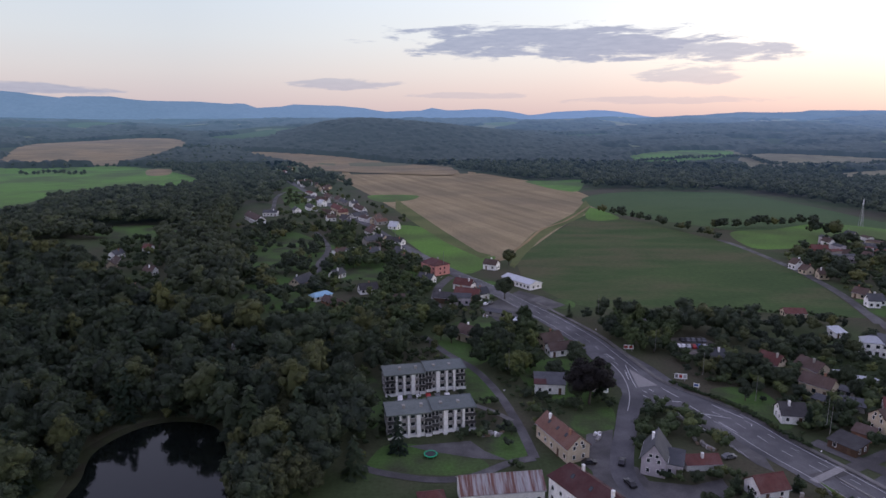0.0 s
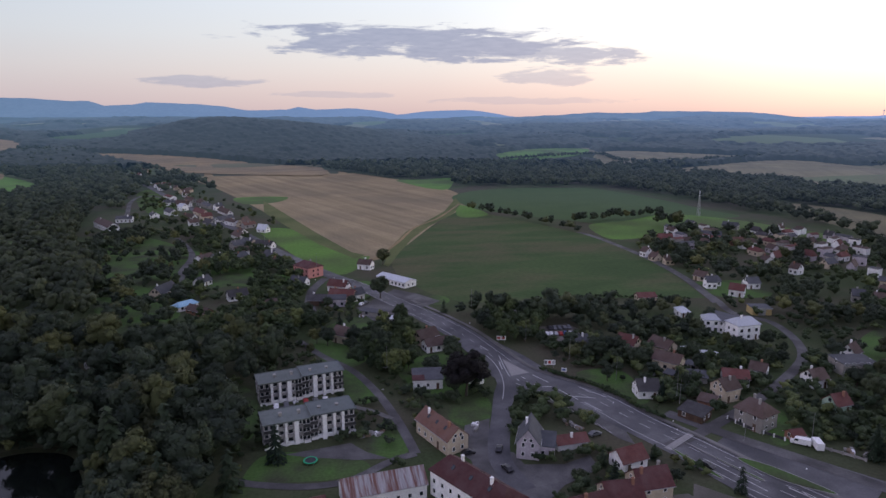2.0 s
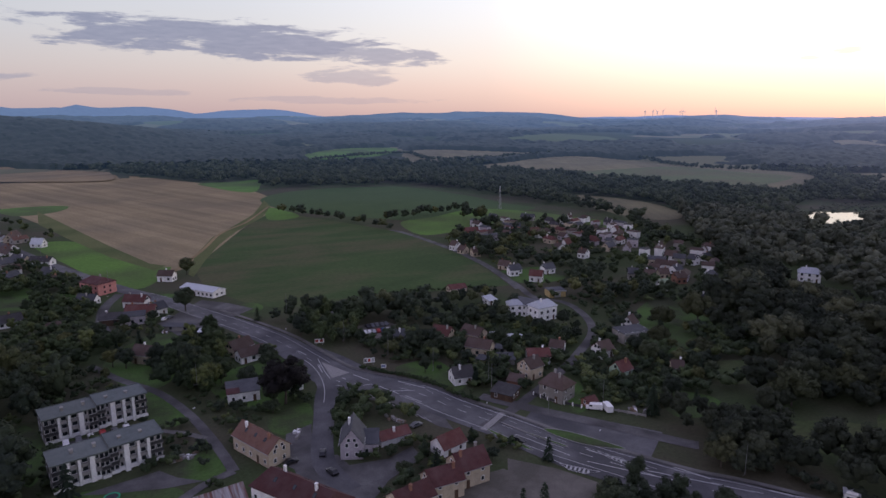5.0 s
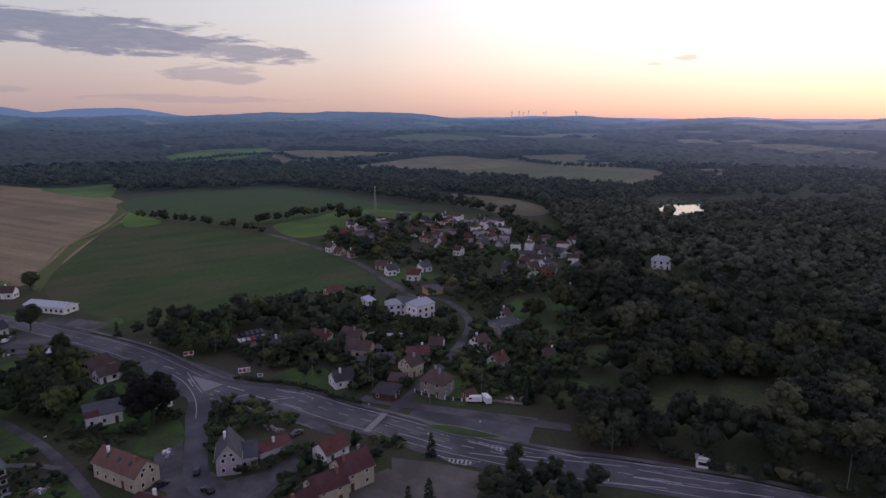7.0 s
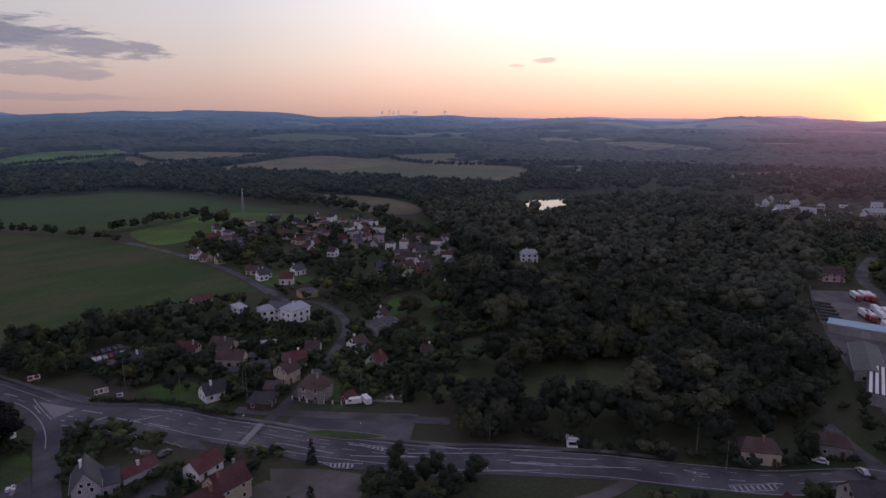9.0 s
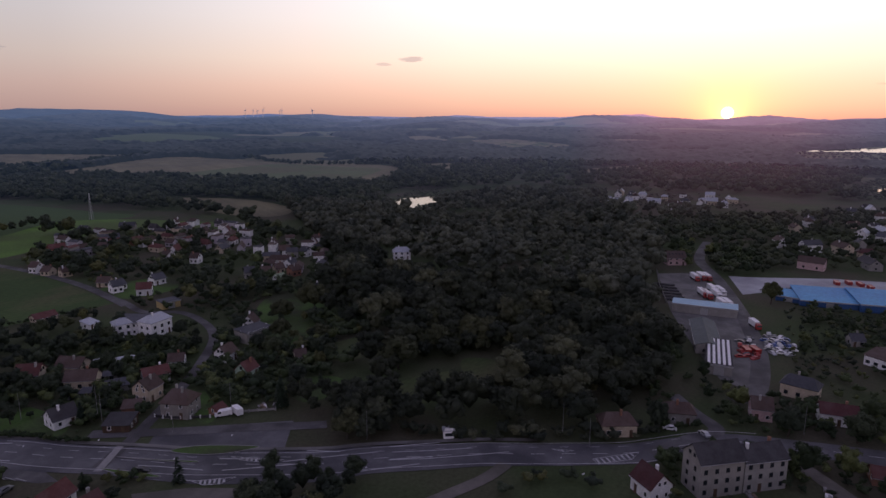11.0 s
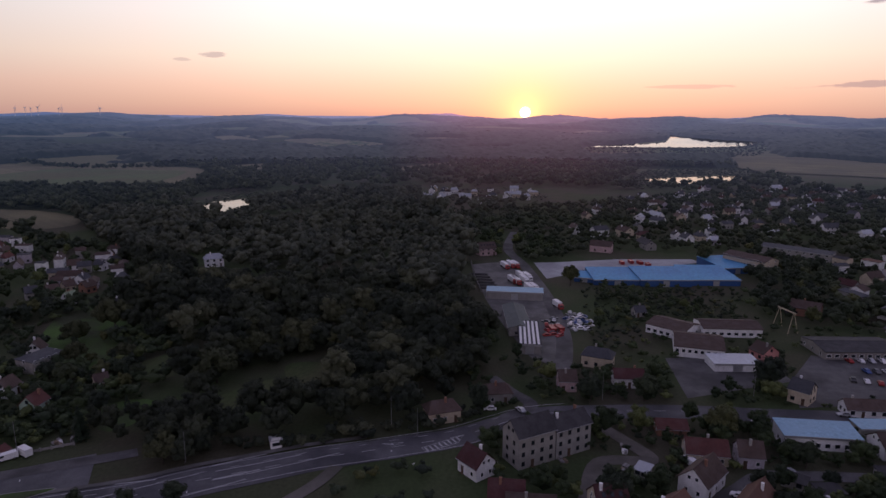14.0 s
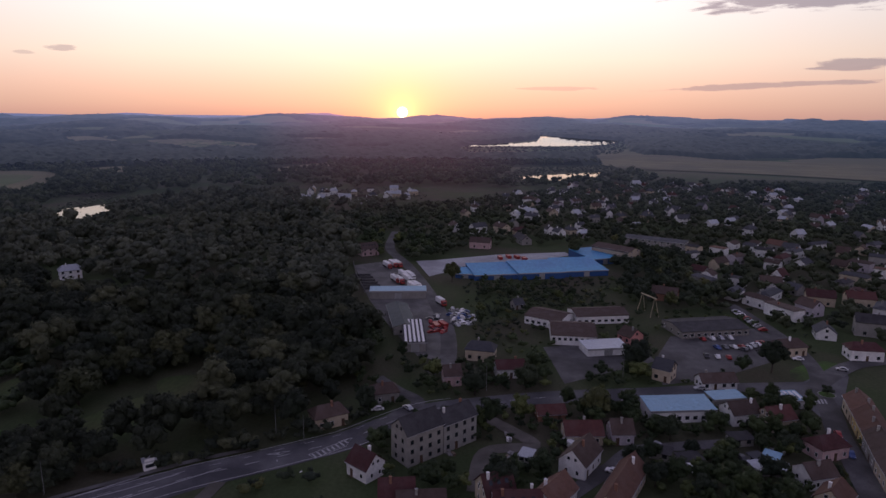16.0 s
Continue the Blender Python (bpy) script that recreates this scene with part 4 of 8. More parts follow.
sheet("road_plaza", [(215.2, -127.8), (226.6, -143.5), (235.7, -159.8), (226.8, -156.9), (210.7, -145.5), (191.3, -130.9), (194.0, -126.6), (203.2, -127.2)], 0.17, M["asphalt"], "wide asphalt junction of the town streets", "road", smooth=False)
isl = sheet("traffic_island", ring, 0.25, M["lawn"], "round grass island of a small roundabout", "ground")
ring = rounded(ring)
ribbon("kerb", ring + ring[:1], 0.16, 0.32, M["kerb"], isl)
# footway along the main road
walk_line = cut(main_line, near_s - 110, near_s + 190)
for sh, lab in ((8.6, "footway"),):
    foot = tagged(new("pavement", mesh_of("pavement", strip_mesh(walk_line, 0.9, 0.235, 0, sh))), "concrete footway beside the main road", "pavement", kind="structure")
    foot.data.materials.append(M["paving"])
    ribbon("kerb", walk_line, 0.09, 0.25, M["kerb"], foot, sh - 1.0, 0.15)

# ---- distant hills ----
def ridge(name, r, depth, crest, mat, label, a0=-60, a1=150):
    """A range of hills: a solid strip with a rounded section; crest(az) is the elevation of its top in degrees."""
    na, sec = 420, 7
    v = []
    for i in range(na + 1):
        a = a0 + (a1 - a0) * i / na
        top = 95 + r * math.tan(radians(crest(a)))
        for k in range(sec):
            u = k / (sec - 1)
            rr = r - depth / 2 + depth * u
            x, y = rr * math.sin(radians(a)), rr * math.cos(radians(a))
            z0 = terrain(x, y) - 6
            w = math.sin(math.pi * u) ** 0.8
            v.append((x, y, z0 + max(top - z0, 0) * w + 3 * w * noise.noise((a * 0.9, u * 4, r))))
    i, k = np.meshgrid(np.arange(na), np.arange(sec - 1), indexing="ij")
    a = i * sec + k
    f = np.stack([a, a + 1, a + sec + 1, a + sec], -1).reshape(-1, 4)[:, ::-1]
    me = fast_mesh(name, np.array(v), f, mat)
    return tagged(new(name, me), label, "hills", kind="structure")


def wave(a, s, seed):
    return noise.fractal((a * s, seed, 0.3), 1.0, 2.1, 4)


def pieces(*knots):
    return lambda a: float(np.interp(a, [k[0] for k in knots], [k[1] for k in knots]))


far_line = pieces((-60, 2.4), (-34.17, 2.22), (-30.51, 1.76), (-29.94, 1.89), (-26.86, 1.89), (-24.88, 1.61), (-20.66, 1.56), (-18.46, 1.39), (-17.10, 1.45), (-15.98, 1.08), (-13.88, 1.18), (-13.16, 1.37), (-8.61, 1.23), (-6.65, 0.99), (-5.18, 0.75), (-1.94, 0.84),
                  (-0.94, 1.08), (0.30, 0.84), (3.79, 0.97), (5.77, 0.77), (7.51, 0.42), (10.66, 0.75), (13.99, 0.82), (15.87, 0.58), (17.72, 0.24), (22.51, -0.11), (45.43, 0.25), (47.73, 0.36), (60.86, 0.13), (64.05, 0.33), (66.71, 0.20), (73.71, 0.18), (77.07, 0.36), (79.81, 0.45),
                  (82.98, -0.04), (86.94, 0.12), (92.74, -0.06), (98.26, 0.15), (101.33, 0.02), (106.27, 0.26), (107.47, 0.05), (109.73, 0.18), (113.60, -0.01), (150, 0.3))
mid_line = pieces((-60, -0.3), (-34.39, 0.29), (-27.03, 0.11), (-9.13, 0.27), (5.79, 0.04), (10.68, 0.12), (17.72, 0.19), (19.95, 0.32), (22.12, 0.40), (24.22, 0.57), (28.24, 0.54), (30.13, 0.61), (31.96, 0.59), (33.04, 0.50), (29.20, 0.68), (32.47, 0.66), (37.29, 0.55), (38.76, 0.36), (41.23, 0.08), (45.43, 0.05), (48.73, 0.22), (50.71, 0.37), (52.20, 0.38), (53.43, 0.24), (54.42, 0.00), (60.87, -0.01),
                  (73.74, -0.03), (84.98, -0.33), (94.63, -0.33), (103.47, -0.19), (113.62, -0.22), (150, 0.0))
# the blue of both ranges is mostly haze that their materials emit
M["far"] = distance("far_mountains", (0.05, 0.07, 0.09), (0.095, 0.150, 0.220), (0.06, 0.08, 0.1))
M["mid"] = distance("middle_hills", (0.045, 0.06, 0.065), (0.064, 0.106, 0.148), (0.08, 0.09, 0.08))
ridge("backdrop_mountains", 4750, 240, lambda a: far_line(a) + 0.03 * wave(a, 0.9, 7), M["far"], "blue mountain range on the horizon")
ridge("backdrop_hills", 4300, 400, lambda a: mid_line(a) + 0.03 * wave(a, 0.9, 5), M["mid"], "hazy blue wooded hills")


# ---- houses ----
CACHE = {}
WORDS = {"white": "white", "cream": "cream", "grey": "grey", "salmon": "salmon-pink", "lilac": "pale lilac", "yellow": "yellow", "green": "mint-green", "brick": "brick-red", "pink": "pink", "stone": "weathered grey", "blue": "blue",
         "timber": "brown timber", "concrete": "raw concrete"}
TILES = {"red": "red tiled", "darkred": "dark red tiled", "brown": "brown tiled", "orange": "orange tiled", "grey": "grey slate", "dark": "dark felt", "light": "pale metal", "blue": "blue metal", "paleblue": "pale blue metal", "rust": "rusty metal", "green": "green metal", "greengrey": "green-grey felt"}


def window_meshes(w, h, frame_mat="white"):
    """Frame with a sill and a crossbar, and its pane: shared by all windows of one size."""
    key = (round(w, 1), round(h, 1), frame_mat)
    if key not in CACHE:
        t = 0.1
        fr = bmesh.new()
        ring = [[fr.verts.new((sx * (w / 2 - i * t), y, h / 2 + sz * (h / 2 - i * t))) for sx, sz in ((-1, -1), (1, -1), (1, 1), (-1, 1))] for y in (-0.06, 0.04) for i in (0, 1)]
        for i in range(4):
            j = (i + 1) % 4
            for a, b in ((0, 1), (1, 3), (3, 2), (2, 0)):
                fr.faces.new((ring[a][i], ring[a][j], ring[b][j], ring[b][i]))
        me = mesh_of("window", fr)
        me.materials.append(M[frame_mat])
        pa = mesh_of("pane", boxes((-w / 2 + t, -0.012, t, w / 2 - t, 0.012, h - t)))
        pa.materials.append(M["glass"])
        CACHE[key] = (me, pa)
    return CACHE[key]


def put_window(parent, x, y, z, turn, w, h, frame_mat="white", pane=True):
    fr, pa = window_meshes(w, h, frame_mat)
    a = new("window", fr)
    a.parent, a.matrix_local = parent, pose(x, y, z, 0, 0, turn)
    if pane:
        b = new("pane", pa)
        b.parent = a
    return a


def far_window(parent, x, y, z, turn, w, h):
    """A window far off: frame and pane in one mesh."""
    key = ("far", round(w, 1), round(h, 1))
    if key not in CACHE:
        me = mesh_of("window", boxes((-w / 2, -0.05, 0, w / 2, 0.03, h)))
        me.materials.append(M["glass"])
        CACHE[key] = me
    a = new("window", CACHE[key])
    a.parent, a.matrix_local = parent, pose(x, y, z, 0, 0, turn)


def gable_roof(L, w, eave, top, over=0.45, th=0.22):
    s = (top - eave) / (w / 2)
    h = w / 2 + over
    zo = eave - over * s
    bm = bmesh.new()
    prism(bm, [(-h, zo), (0, top), (h, zo), (h, zo + th), (0, top + th), (-h, zo + th)], -L / 2, L / 2)
    prism(bm, [(-0.16, top + th - 0.06), (0.16, top + th - 0.06), (0.09, top + th + 0.09), (-0.09, top + th + 0.09)], -L / 2, L / 2)
    return bm


def hip_roof(L, w, eave, top, inset, over=0.45, th=0.2):
    bm = bmesh.new()
    a, b = L / 2 + over, w / 2 + over
    low = [bm.verts.new(p) for p in ((-a, -b, eave - 0.1), (a, -b, eave - 0.1), (a, b, eave - 0.1), (-a, b, eave - 0.1))]
    up = [bm.verts.new((v.co.x, v.co.y, eave - 0.1 + th)) for v in low]
    r0, r1 = bm.verts.new((-L / 2 + inset, 0, top)), bm.verts.new((L / 2 - inset, 0, top))
    bm.faces.new(low[::-1])
    for i in range(4):
        bm.faces.new((low[i], low[(i + 1) % 4], up[(i + 1) % 4], up[i]))
    bm.faces.new((up[0], up[1], r1, r0)), bm.faces.new((up[1], up[2], r1)), bm.faces.new((up[2], up[3], r0, r1)), bm.faces.new((up[3], up[0], r0))
    return bm


def house(cx, cy, turn, ridge_len, width, eave, top, wall, roof, style="gable", detail=2, chimneys=1, name="house", group="village houses", extra="", skylights=0, frame_mat="white"):
    """A house whose ridge runs along its own x axis. detail 2: panes, door, sills; 1: far off."""
    rnd = random.Random(int(cx * 7 + cy * 13))
    plain = math.hypot(cx, cy) > 235
    width, eave, top = width * 0.76, eave * 0.84, eave * 0.84 + (top - eave) * 0.8
    hip = style == "hip"
    L = ridge_len + (width * 0.6 if hip else 0)
    L = max(L, width * 0.8)
    floors = "low" if eave < 3.4 else "two-storey" if eave < 6.6 else "tall three-storey"
    label = f"{floors} {WORDS[wall]} house with {TILES[roof]} {'hipped' if hip else 'gabled' if style == 'gable' else 'sloping'} roof"
    ob = thing(name, cx, cy, turn, (label + (" " + extra if extra else "")) if len((label + extra).split()) <= 11 else label, "house", group)
    FOOT.append((cx, cy, 0.5 * math.hypot(L, width)))
    l2, w2 = L / 2 - 0.35, width / 2
    bm = bmesh.new()
    if style == "gable":
        prism(bm, [(-w2, -0.3), (w2, -0.3), (w2, eave), (0, top - 0.05), (-w2, eave)], -l2, l2)
    elif style == "mono":
        prism(bm, [(-w2, -0.3), (w2, -0.3), (w2, top), (-w2, eave)], -l2, l2)
    else:
        box(bm, -l2, -w2, -0.3, l2, w2, eave)
    body = part("wall", bm, WALL[wall], ob)
    if style == "gable":
        rf = gable_roof(L, width, eave, top)
    elif style == "hip":
        rf = hip_roof(L - 0.7, width, eave, top, (L - 0.7 - ridge_len) / 2)
    else:
        s = (top - eave) / width
        rf = prism(bmesh.new(), [(-w2 - 0.4, eave - 0.4 * s), (w2 + 0.3, top + 0.3 * s), (w2 + 0.3, top + 0.3 * s + 0.18), (-w2 - 0.4, eave - 0.4 * s + 0.18)], -L / 2, L / 2)
    rp = part("roof", rf, ROOF[roof], ob)
    if detail > 1 and style == "gable":
        s = (top - eave) / w2
        for sd in (-1, 1):
            bm = tube(bmesh.new(), (-L / 2, sd * (w2 + 0.5), eave - 0.42 * s), (L / 2, sd * (w2 + 0.5), eave - 0.42 * s), 0.08, 0.08, 5)
            part("gutter", bm, M["metal"], ob)
    for k in range(chimneys):
        x = (rnd.uniform(-0.3, 0.3) if chimneys == 1 else (-0.3, 0.3, 0.0)[k]) * (ridge_len if hip else L)
        y = rnd.choice((-0.9, 0.9))
        cz = top - 1.4
        ch = part("chimney", boxes((x - 0.32, y - 0.32, cz, x + 0.32, y + 0.32, top + 0.9), (x - 0.38, y - 0.38, top + 0.9, x + 0.38, y + 0.38, top + 1.02)), WALL[rnd.choice(("brick", "grey", "white"))], ob)
    if style != "mono":
        for k in range(skylights):
            x = (k + 1) / (skylights + 1) * L - L / 2
            f = 0.45
            s = (top - eave) / w2
            z = eave + (top - eave) * (1 - f)
            for sd in (-1, 1):
                sk = part("skylight", boxes((-0.45, -0.6, 0, 0.45, 0.6, 0.1)), M["glass"], ob, "slanted roof window")
                sk.matrix_local = Matrix.Translation((x, sd * f * w2, z + 0.22)) @ Euler((-sd * math.atan(s), 0, 0)).to_matrix().to_4x4()
    # windows in rows on the long sides and in the gables
    storeys = max(1, round((eave - 0.3) / 2.8))
    step = 2.9 if detail > 1 else 3.6
    n = max(2, int((L - 1.5) / step)) if detail > 1 else 2 if detail or math.hypot(cx, cy) < 520 else 1
    if detail < 2:
        storeys = 1
    ww, wh = 1.1, 1.35
    door_k = rnd.randrange(n)
    for sd in (-1, 1):
        for fl in range(storeys):
            z = 0.95 + fl * 2.8
            if z + wh > eave + 0.1:
                continue
            for k in range(n):
                x = -l2 + (k + 0.5) / n * 2 * l2
                if fl == 0 and k == door_k and sd == -1 and detail > 1:
                    d = part("door", boxes((-0.5, -0.06, 0, 0.5, 0.05, 2.1), (-0.62, -0.4, -0.15, 0.62, 0.0, 0.0), (-0.6, -0.04, 2.1, 0.6, 0.05, 2.2)), M["brown_wood"], ob, "brown wooden front door")
                    d.matrix_local = pose(x, -w2, 0.15)
                    continue
                put_window(ob, x, sd * w2, z, 0 if sd < 0 else 180, ww, wh, frame_mat) if detail > 1 and not plain else far_window(ob, x, sd * w2, z, 0 if sd < 0 else 180, 1.3, 1.4)
    gn = 2 if width > 6 and detail > 1 else 1
    for sd in (-1, 1) if detail else ():
        zs = [0.95 + 2.8 * f for f in range(storeys)]
        if style == "gable" and top - eave > 2.6:
            zs.append(eave + 0.35)
        for z in zs:
            for k in range(gn):
                y = (k + 0.5 - gn / 2) * min(width * 0.42, 3.4) * (0.62 if z > eave else 1)
                put_window(ob, sd * l2, y, z, 90 * sd, 1.0, wh if z < eave else 1.1, frame_mat) if detail > 1 and not plain else far_window(ob, sd * l2, y, z, 90 * sd, 1.1, 1.2)
    return ob


def hall(cx, cy, turn, length, depth, height, wall, roof, label, category="hall", pitch=0.6, name="hall", bays=0, window_h=1.4, group="", skylights=0, storeys=1, gable=0.0):
    """A long low building: its front runs along its own x axis, it reaches back along y."""
    height, gable = height * 0.86, gable * 0.8
    ob = thing(name, cx, cy, turn, label, category, group)
    FOOT.append((cx + math.cos(radians(turn + 90)) * depth / 2, cy + math.sin(radians(turn + 90)) * depth / 2, 0.45 * math.hypot(length, depth)))
    a = length / 2
    if gable:
        bm = prism(bmesh.new(), [(0, -0.3), (depth, -0.3), (depth, height), (depth / 2, height + gable - 0.05), (0, height)], -a, a)
        part("wall", bm, WALL[wall], ob)
        rf = gable_roof(length + 0.6, depth, height, height + gable)
        bmesh.ops.translate(rf, verts=rf.verts[:], vec=(0, depth / 2, 0))
        part("roof", rf, ROOF[roof], ob)
    else:
        bm = prism(bmesh.new(), [(0, -0.3), (depth, -0.3), (depth, height + pitch), (0, height)], -a, a)
        part("wall", bm, WALL[wall], ob)
        s = pitch / depth
        part("roof", prism(bmesh.new(), [(-0.4, height - 0.4 * s), (depth + 0.3, height + pitch + 0.3 * s), (depth + 0.3, height + pitch + 0.3 * s + 0.22), (-0.4, height - 0.4 * s + 0.22)], -a - 0.3, a + 0.3), ROOF[roof], ob)
        part("fascia", boxes((-a - 0.32, -0.46, height - 0.35, a + 0.32, -0.38, height + 0.3)), M["metal"], ob)
    for k in range(skylights):
        x = -a + (k + 0.5) / skylights * length
        part("skylight", prism(bmesh.new(), [(0.8, height + 0.25 + pitch * 0.05), (depth - 0.8, height + 0.2 + pitch), (depth - 0.8, height + 0.36 + pitch), (0.8, height + 0.41 + pitch * 0.05)], x - 0.5, x + 0.5), M["white"], ob, "pale translucent roof strip") if not gable else None
    if bays:
        for fl in range(storeys):
            z = (0.9 if storeys > 1 or height < 4.2 else height - window_h - 0.9) + fl * 3.0
            for k in range(bays):
                put_window(ob, -a + (k + 0.5) / bays * length, 0, z, 0, min(2.0, length / bays * 0.6), window_h, "white")
        for sd in (-1, 1):
            for fl in range(storeys):
                for k in range(max(1, int(depth / 6))):
                    put_window(ob, sd * a, (k + 0.5) * depth / max(1, int(depth / 6)), 0.9 + fl * 3.0, 90 * sd, 1.2, window_h)
    else:
        part("gate", boxes((-1.8, -0.06, 0, 1.8, 0.05, min(3.4, height - 0.6))), M["metal"], ob, "sliding metal gate")
    return ob


def flats(cx, cy, turn, length, label):
    """A three-storey block of flats with white piers and dark loggias."""
    ob = thing("apartment_block", cx, cy, turn, label, "apartment block", "blocks of flats")
    D, H = 9.5, 7.5
    FOOT.append((cx + math.cos(radians(turn + 90)) * D / 2, cy + math.sin(radians(turn + 90)) * D / 2, length * 0.5))
    a = length / 2
    # two halves side by side, the second a little higher
    for half, lift in ((-1, 0.0), (1, 0.55)):
        h0, h1, H2 = (-a, -0.02, H) if half < 0 else (0.02, a, H + lift)
        part("wall", boxes((h0, 1.3, -0.3, h1, D, H2)), WALL["concrete"], ob, "panel wall behind the loggias")
        o0, o1 = (h0 - 0.3, h1) if half < 0 else (h0, h1 + 0.3)
        rf = boxes((o0, -0.25, H2, o1, D + 0.3, H2 + 0.3), (o0, -0.25, H2 + 0.3, o1, -0.05, H2 + 0.45), (o0, D + 0.1, H2 + 0.3, o1, D + 0.3, H2 + 0.45), (o0, -0.05, H2 + 0.3, o0 + 0.2, D + 0.1, H2 + 0.45), (o1 - 0.2, -0.05, H2 + 0.3, o1, D + 0.1, H2 + 0.45))
        part("roof", rf, ROOF["felt"] if half > 0 else ROOF["greengrey"], ob, "flat grey felt roof with raised rim")
        x = h0
        bays = (("loggia", 0.26), ("pier", 0.05), ("window", 0.14), ("pier", 0.05), ("window", 0.15), ("pier", 0.09), ("window", 0.10), ("loggia", 0.16))
        for what, share in (bays if half < 0 else bays[::-1]):
            w = share * (h1 - h0)
            if what == "pier":
                part("pier", boxes((x, -0.12, -0.2, x + w, 1.3, H2 - 0.15)), M["white"], ob, "white rendered pier")
            else:
                for fl in range(3):
                    z = fl * 2.5 + lift
                    if what == "loggia":
                        bal = part("balcony", boxes((x + 0.06, -0.3, z - 0.15, x + w - 0.06, 1.3, z)), WALL["concrete"], ob)
                        part("railing", boxes((x + 0.06, -0.3, z, x + w - 0.06, -0.24, z + 0.95)), M["dark"] if fl else M["white"], bal)
                        for k in (0.27, 0.73):
                            put_window(ob, x + w * k, 1.3, z + 0.35, 0, 1.3, 1.8)
                    else:
                        part("spandrel", boxes((x + 0.04, 0.3, z - 0.1, x + w - 0.04, 1.3, z + 0.85)), M["white"] if fl == 0 else WALL["concrete"], ob, "rendered panel below a window")
                        put_window(ob, x + w / 2, 0.9, z + 0.9, 0, max(0.9, w - 0.5), 1.45)
            x += w
    for fl in range(3):
        for y in (3.5, 7.5):
            for sd in (-1, 1):
                put_window(ob, sd * a, y, fl * 2.5 + 0.8, 90 * sd, 1.3, 1.3)
    for i, x in enumerate((-0.6, -0.2, 0.25, 0.65)):
        part("roof_vent", boxes((a * x - 0.4, 4, H + 0.35, a * x + 0.4, 5, H + 1.3), (a * x - 0.5, 3.9, H + 1.3, a * x + 0.5, 5.1, H + 1.4)), WALL["grey"], ob)
    return ob


# ---- the village by the junction ----
flats(-3.5, 179.4, 11, 27.5, "three-storey block of flats with white piers and dark loggias")
flats(-6.3, 210.2, 12, 29.0, "three-storey block of flats with white piers beside a car park")

house(34.9, 172.1, -68, 18.0, 9.5, 5.6, 9.3, "cream", "orange", extra="beside the yard", chimneys=2, skylights=3)
low_house = house(37.9, 212.9, -6, 11.2, 9.5, 4.4, 6.2, "white", "grey", "mono", chimneys=0, extra="on the lawn")
part("roof_patch", prism(bmesh.new(), [(-4.1, 3.76), (3.9, 5.26), (3.9, 5.32), (-4.1, 3.82)], -5.7, -1.2), ROOF["darkred"], low_house, "older red half of the roof")
manor = house(36.7, 137.1, -60, 19.9, 12, 8.2, 12.8, "white", "darkred", "hip", chimneys=2, skylights=3, extra="of the old manor")
house(14.4, 146.7, 7, 21.8, 11, 5.0, 8.2, "white", "rust", chimneys=0, extra="of the manor barn")
house(-2.9, 141.9, 10, 2.8, 9, 3.2, 6.2, "cream", "red", "hip", chimneys=0)
house(58.8, 161.2, 66, 11.0, 8.4, 6.0, 11.2, "lilac", "grey", chimneys=1, extra="with a tall gable")
house(63.4, 158.7, -24, 5.0, 7.5, 4.4, 6.4, "lilac", "grey", "mono", chimneys=0, extra="beside the tall gable")
house(71.5, 161.5, 3, 10.3, 6.5, 2.6, 4.4, "white", "red", chimneys=1)
house(83.3, 148.1, 13, 9.2, 8.0, 3.6, 6.8, "white", "red", chimneys=0)
house(60.9, 126.5, 9, 10.9, 9.0, 5.6, 8.8, "cream", "darkred", chimneys=1)
house(71.4, 129.7, -2, 10.0, 9.0, 6.0, 9.4, "cream", "darkred", chimneys=1)
house(80.7, 132.5, 2, 9.8, 10.0, 6.4, 10.4, "cream", "darkred", chimneys=2)
house(10.7, 266.1, -43, 9.2, 8.5, 4.8, 8.2, "cream", "brown", chimneys=1)
house(45.2, 257.6, 29, 10.6, 8.5, 4.2, 7.6, "cream", "brown", chimneys=1)
house(47.9, 248.7, 14, 11.1, 8, 3.6, 6.4, "white", "brown", chimneys=0)
house(55.2, 212.3, 22, 5.3, 8, 4.6, 7, "white", "grey", chimneys=1)
# by the bend of the main road
house(-5.0, 391.5, -53, 8.5, 15, 7.6, 11.4, "salmon", "darkred", "hip", chimneys=1, extra="beside the road")
house(-10.0, 367.9, -33, 10.6, 8, 3.4, 6.6, "white", "grey", chimneys=1)
house(31.3, 402.0, -32, 9.9, 8, 4.4, 7.6, "white", "brown", chimneys=1, extra="with dark timbering")
house(12.0, 351.3, -33, 12.1, 8, 4.2, 7.6, "white", "red", chimneys=2)
house(13.1, 330.1, -24, 14.5, 8, 4.2, 7.8, "cream", "red", chimneys=2)
house(19.9, 330.6, 31, 8.9, 7, 4.4, 7.8, "white", "grey", chimneys=1)
house(8.8, 322.6, -6, 11.7, 9, 4.8, 5.6, "lilac", "grey", "mono", chimneys=0)
house(-0.2, 325.8, -14, 9.9, 8, 3.8, 6.6, "timber", "dark", chimneys=1)
house(45.8, 360.8, -55, 25.1, 12, 4.0, 5.8, "white", "light", chimneys=0, name="shed", extra="by the forecourt")
# gardens west of the main road
house(-82.4, 358.7, 68, 16.2, 10, 4.2, 8.4, "cream", "grey", chimneys=1)
house(-66.6, 331.6, 45, 8.0, 8, 3.0, 5.4, "white", "paleblue", "hip", chimneys=0)
house(-57.7, 319.9, -45, 15.3, 7, 3.0, 5.2, "brick", "brown", chimneys=0)
house(-65.4, 378.7, 59, 10.5, 7.5, 3.6, 6.8, "white", "grey", chimneys=1)
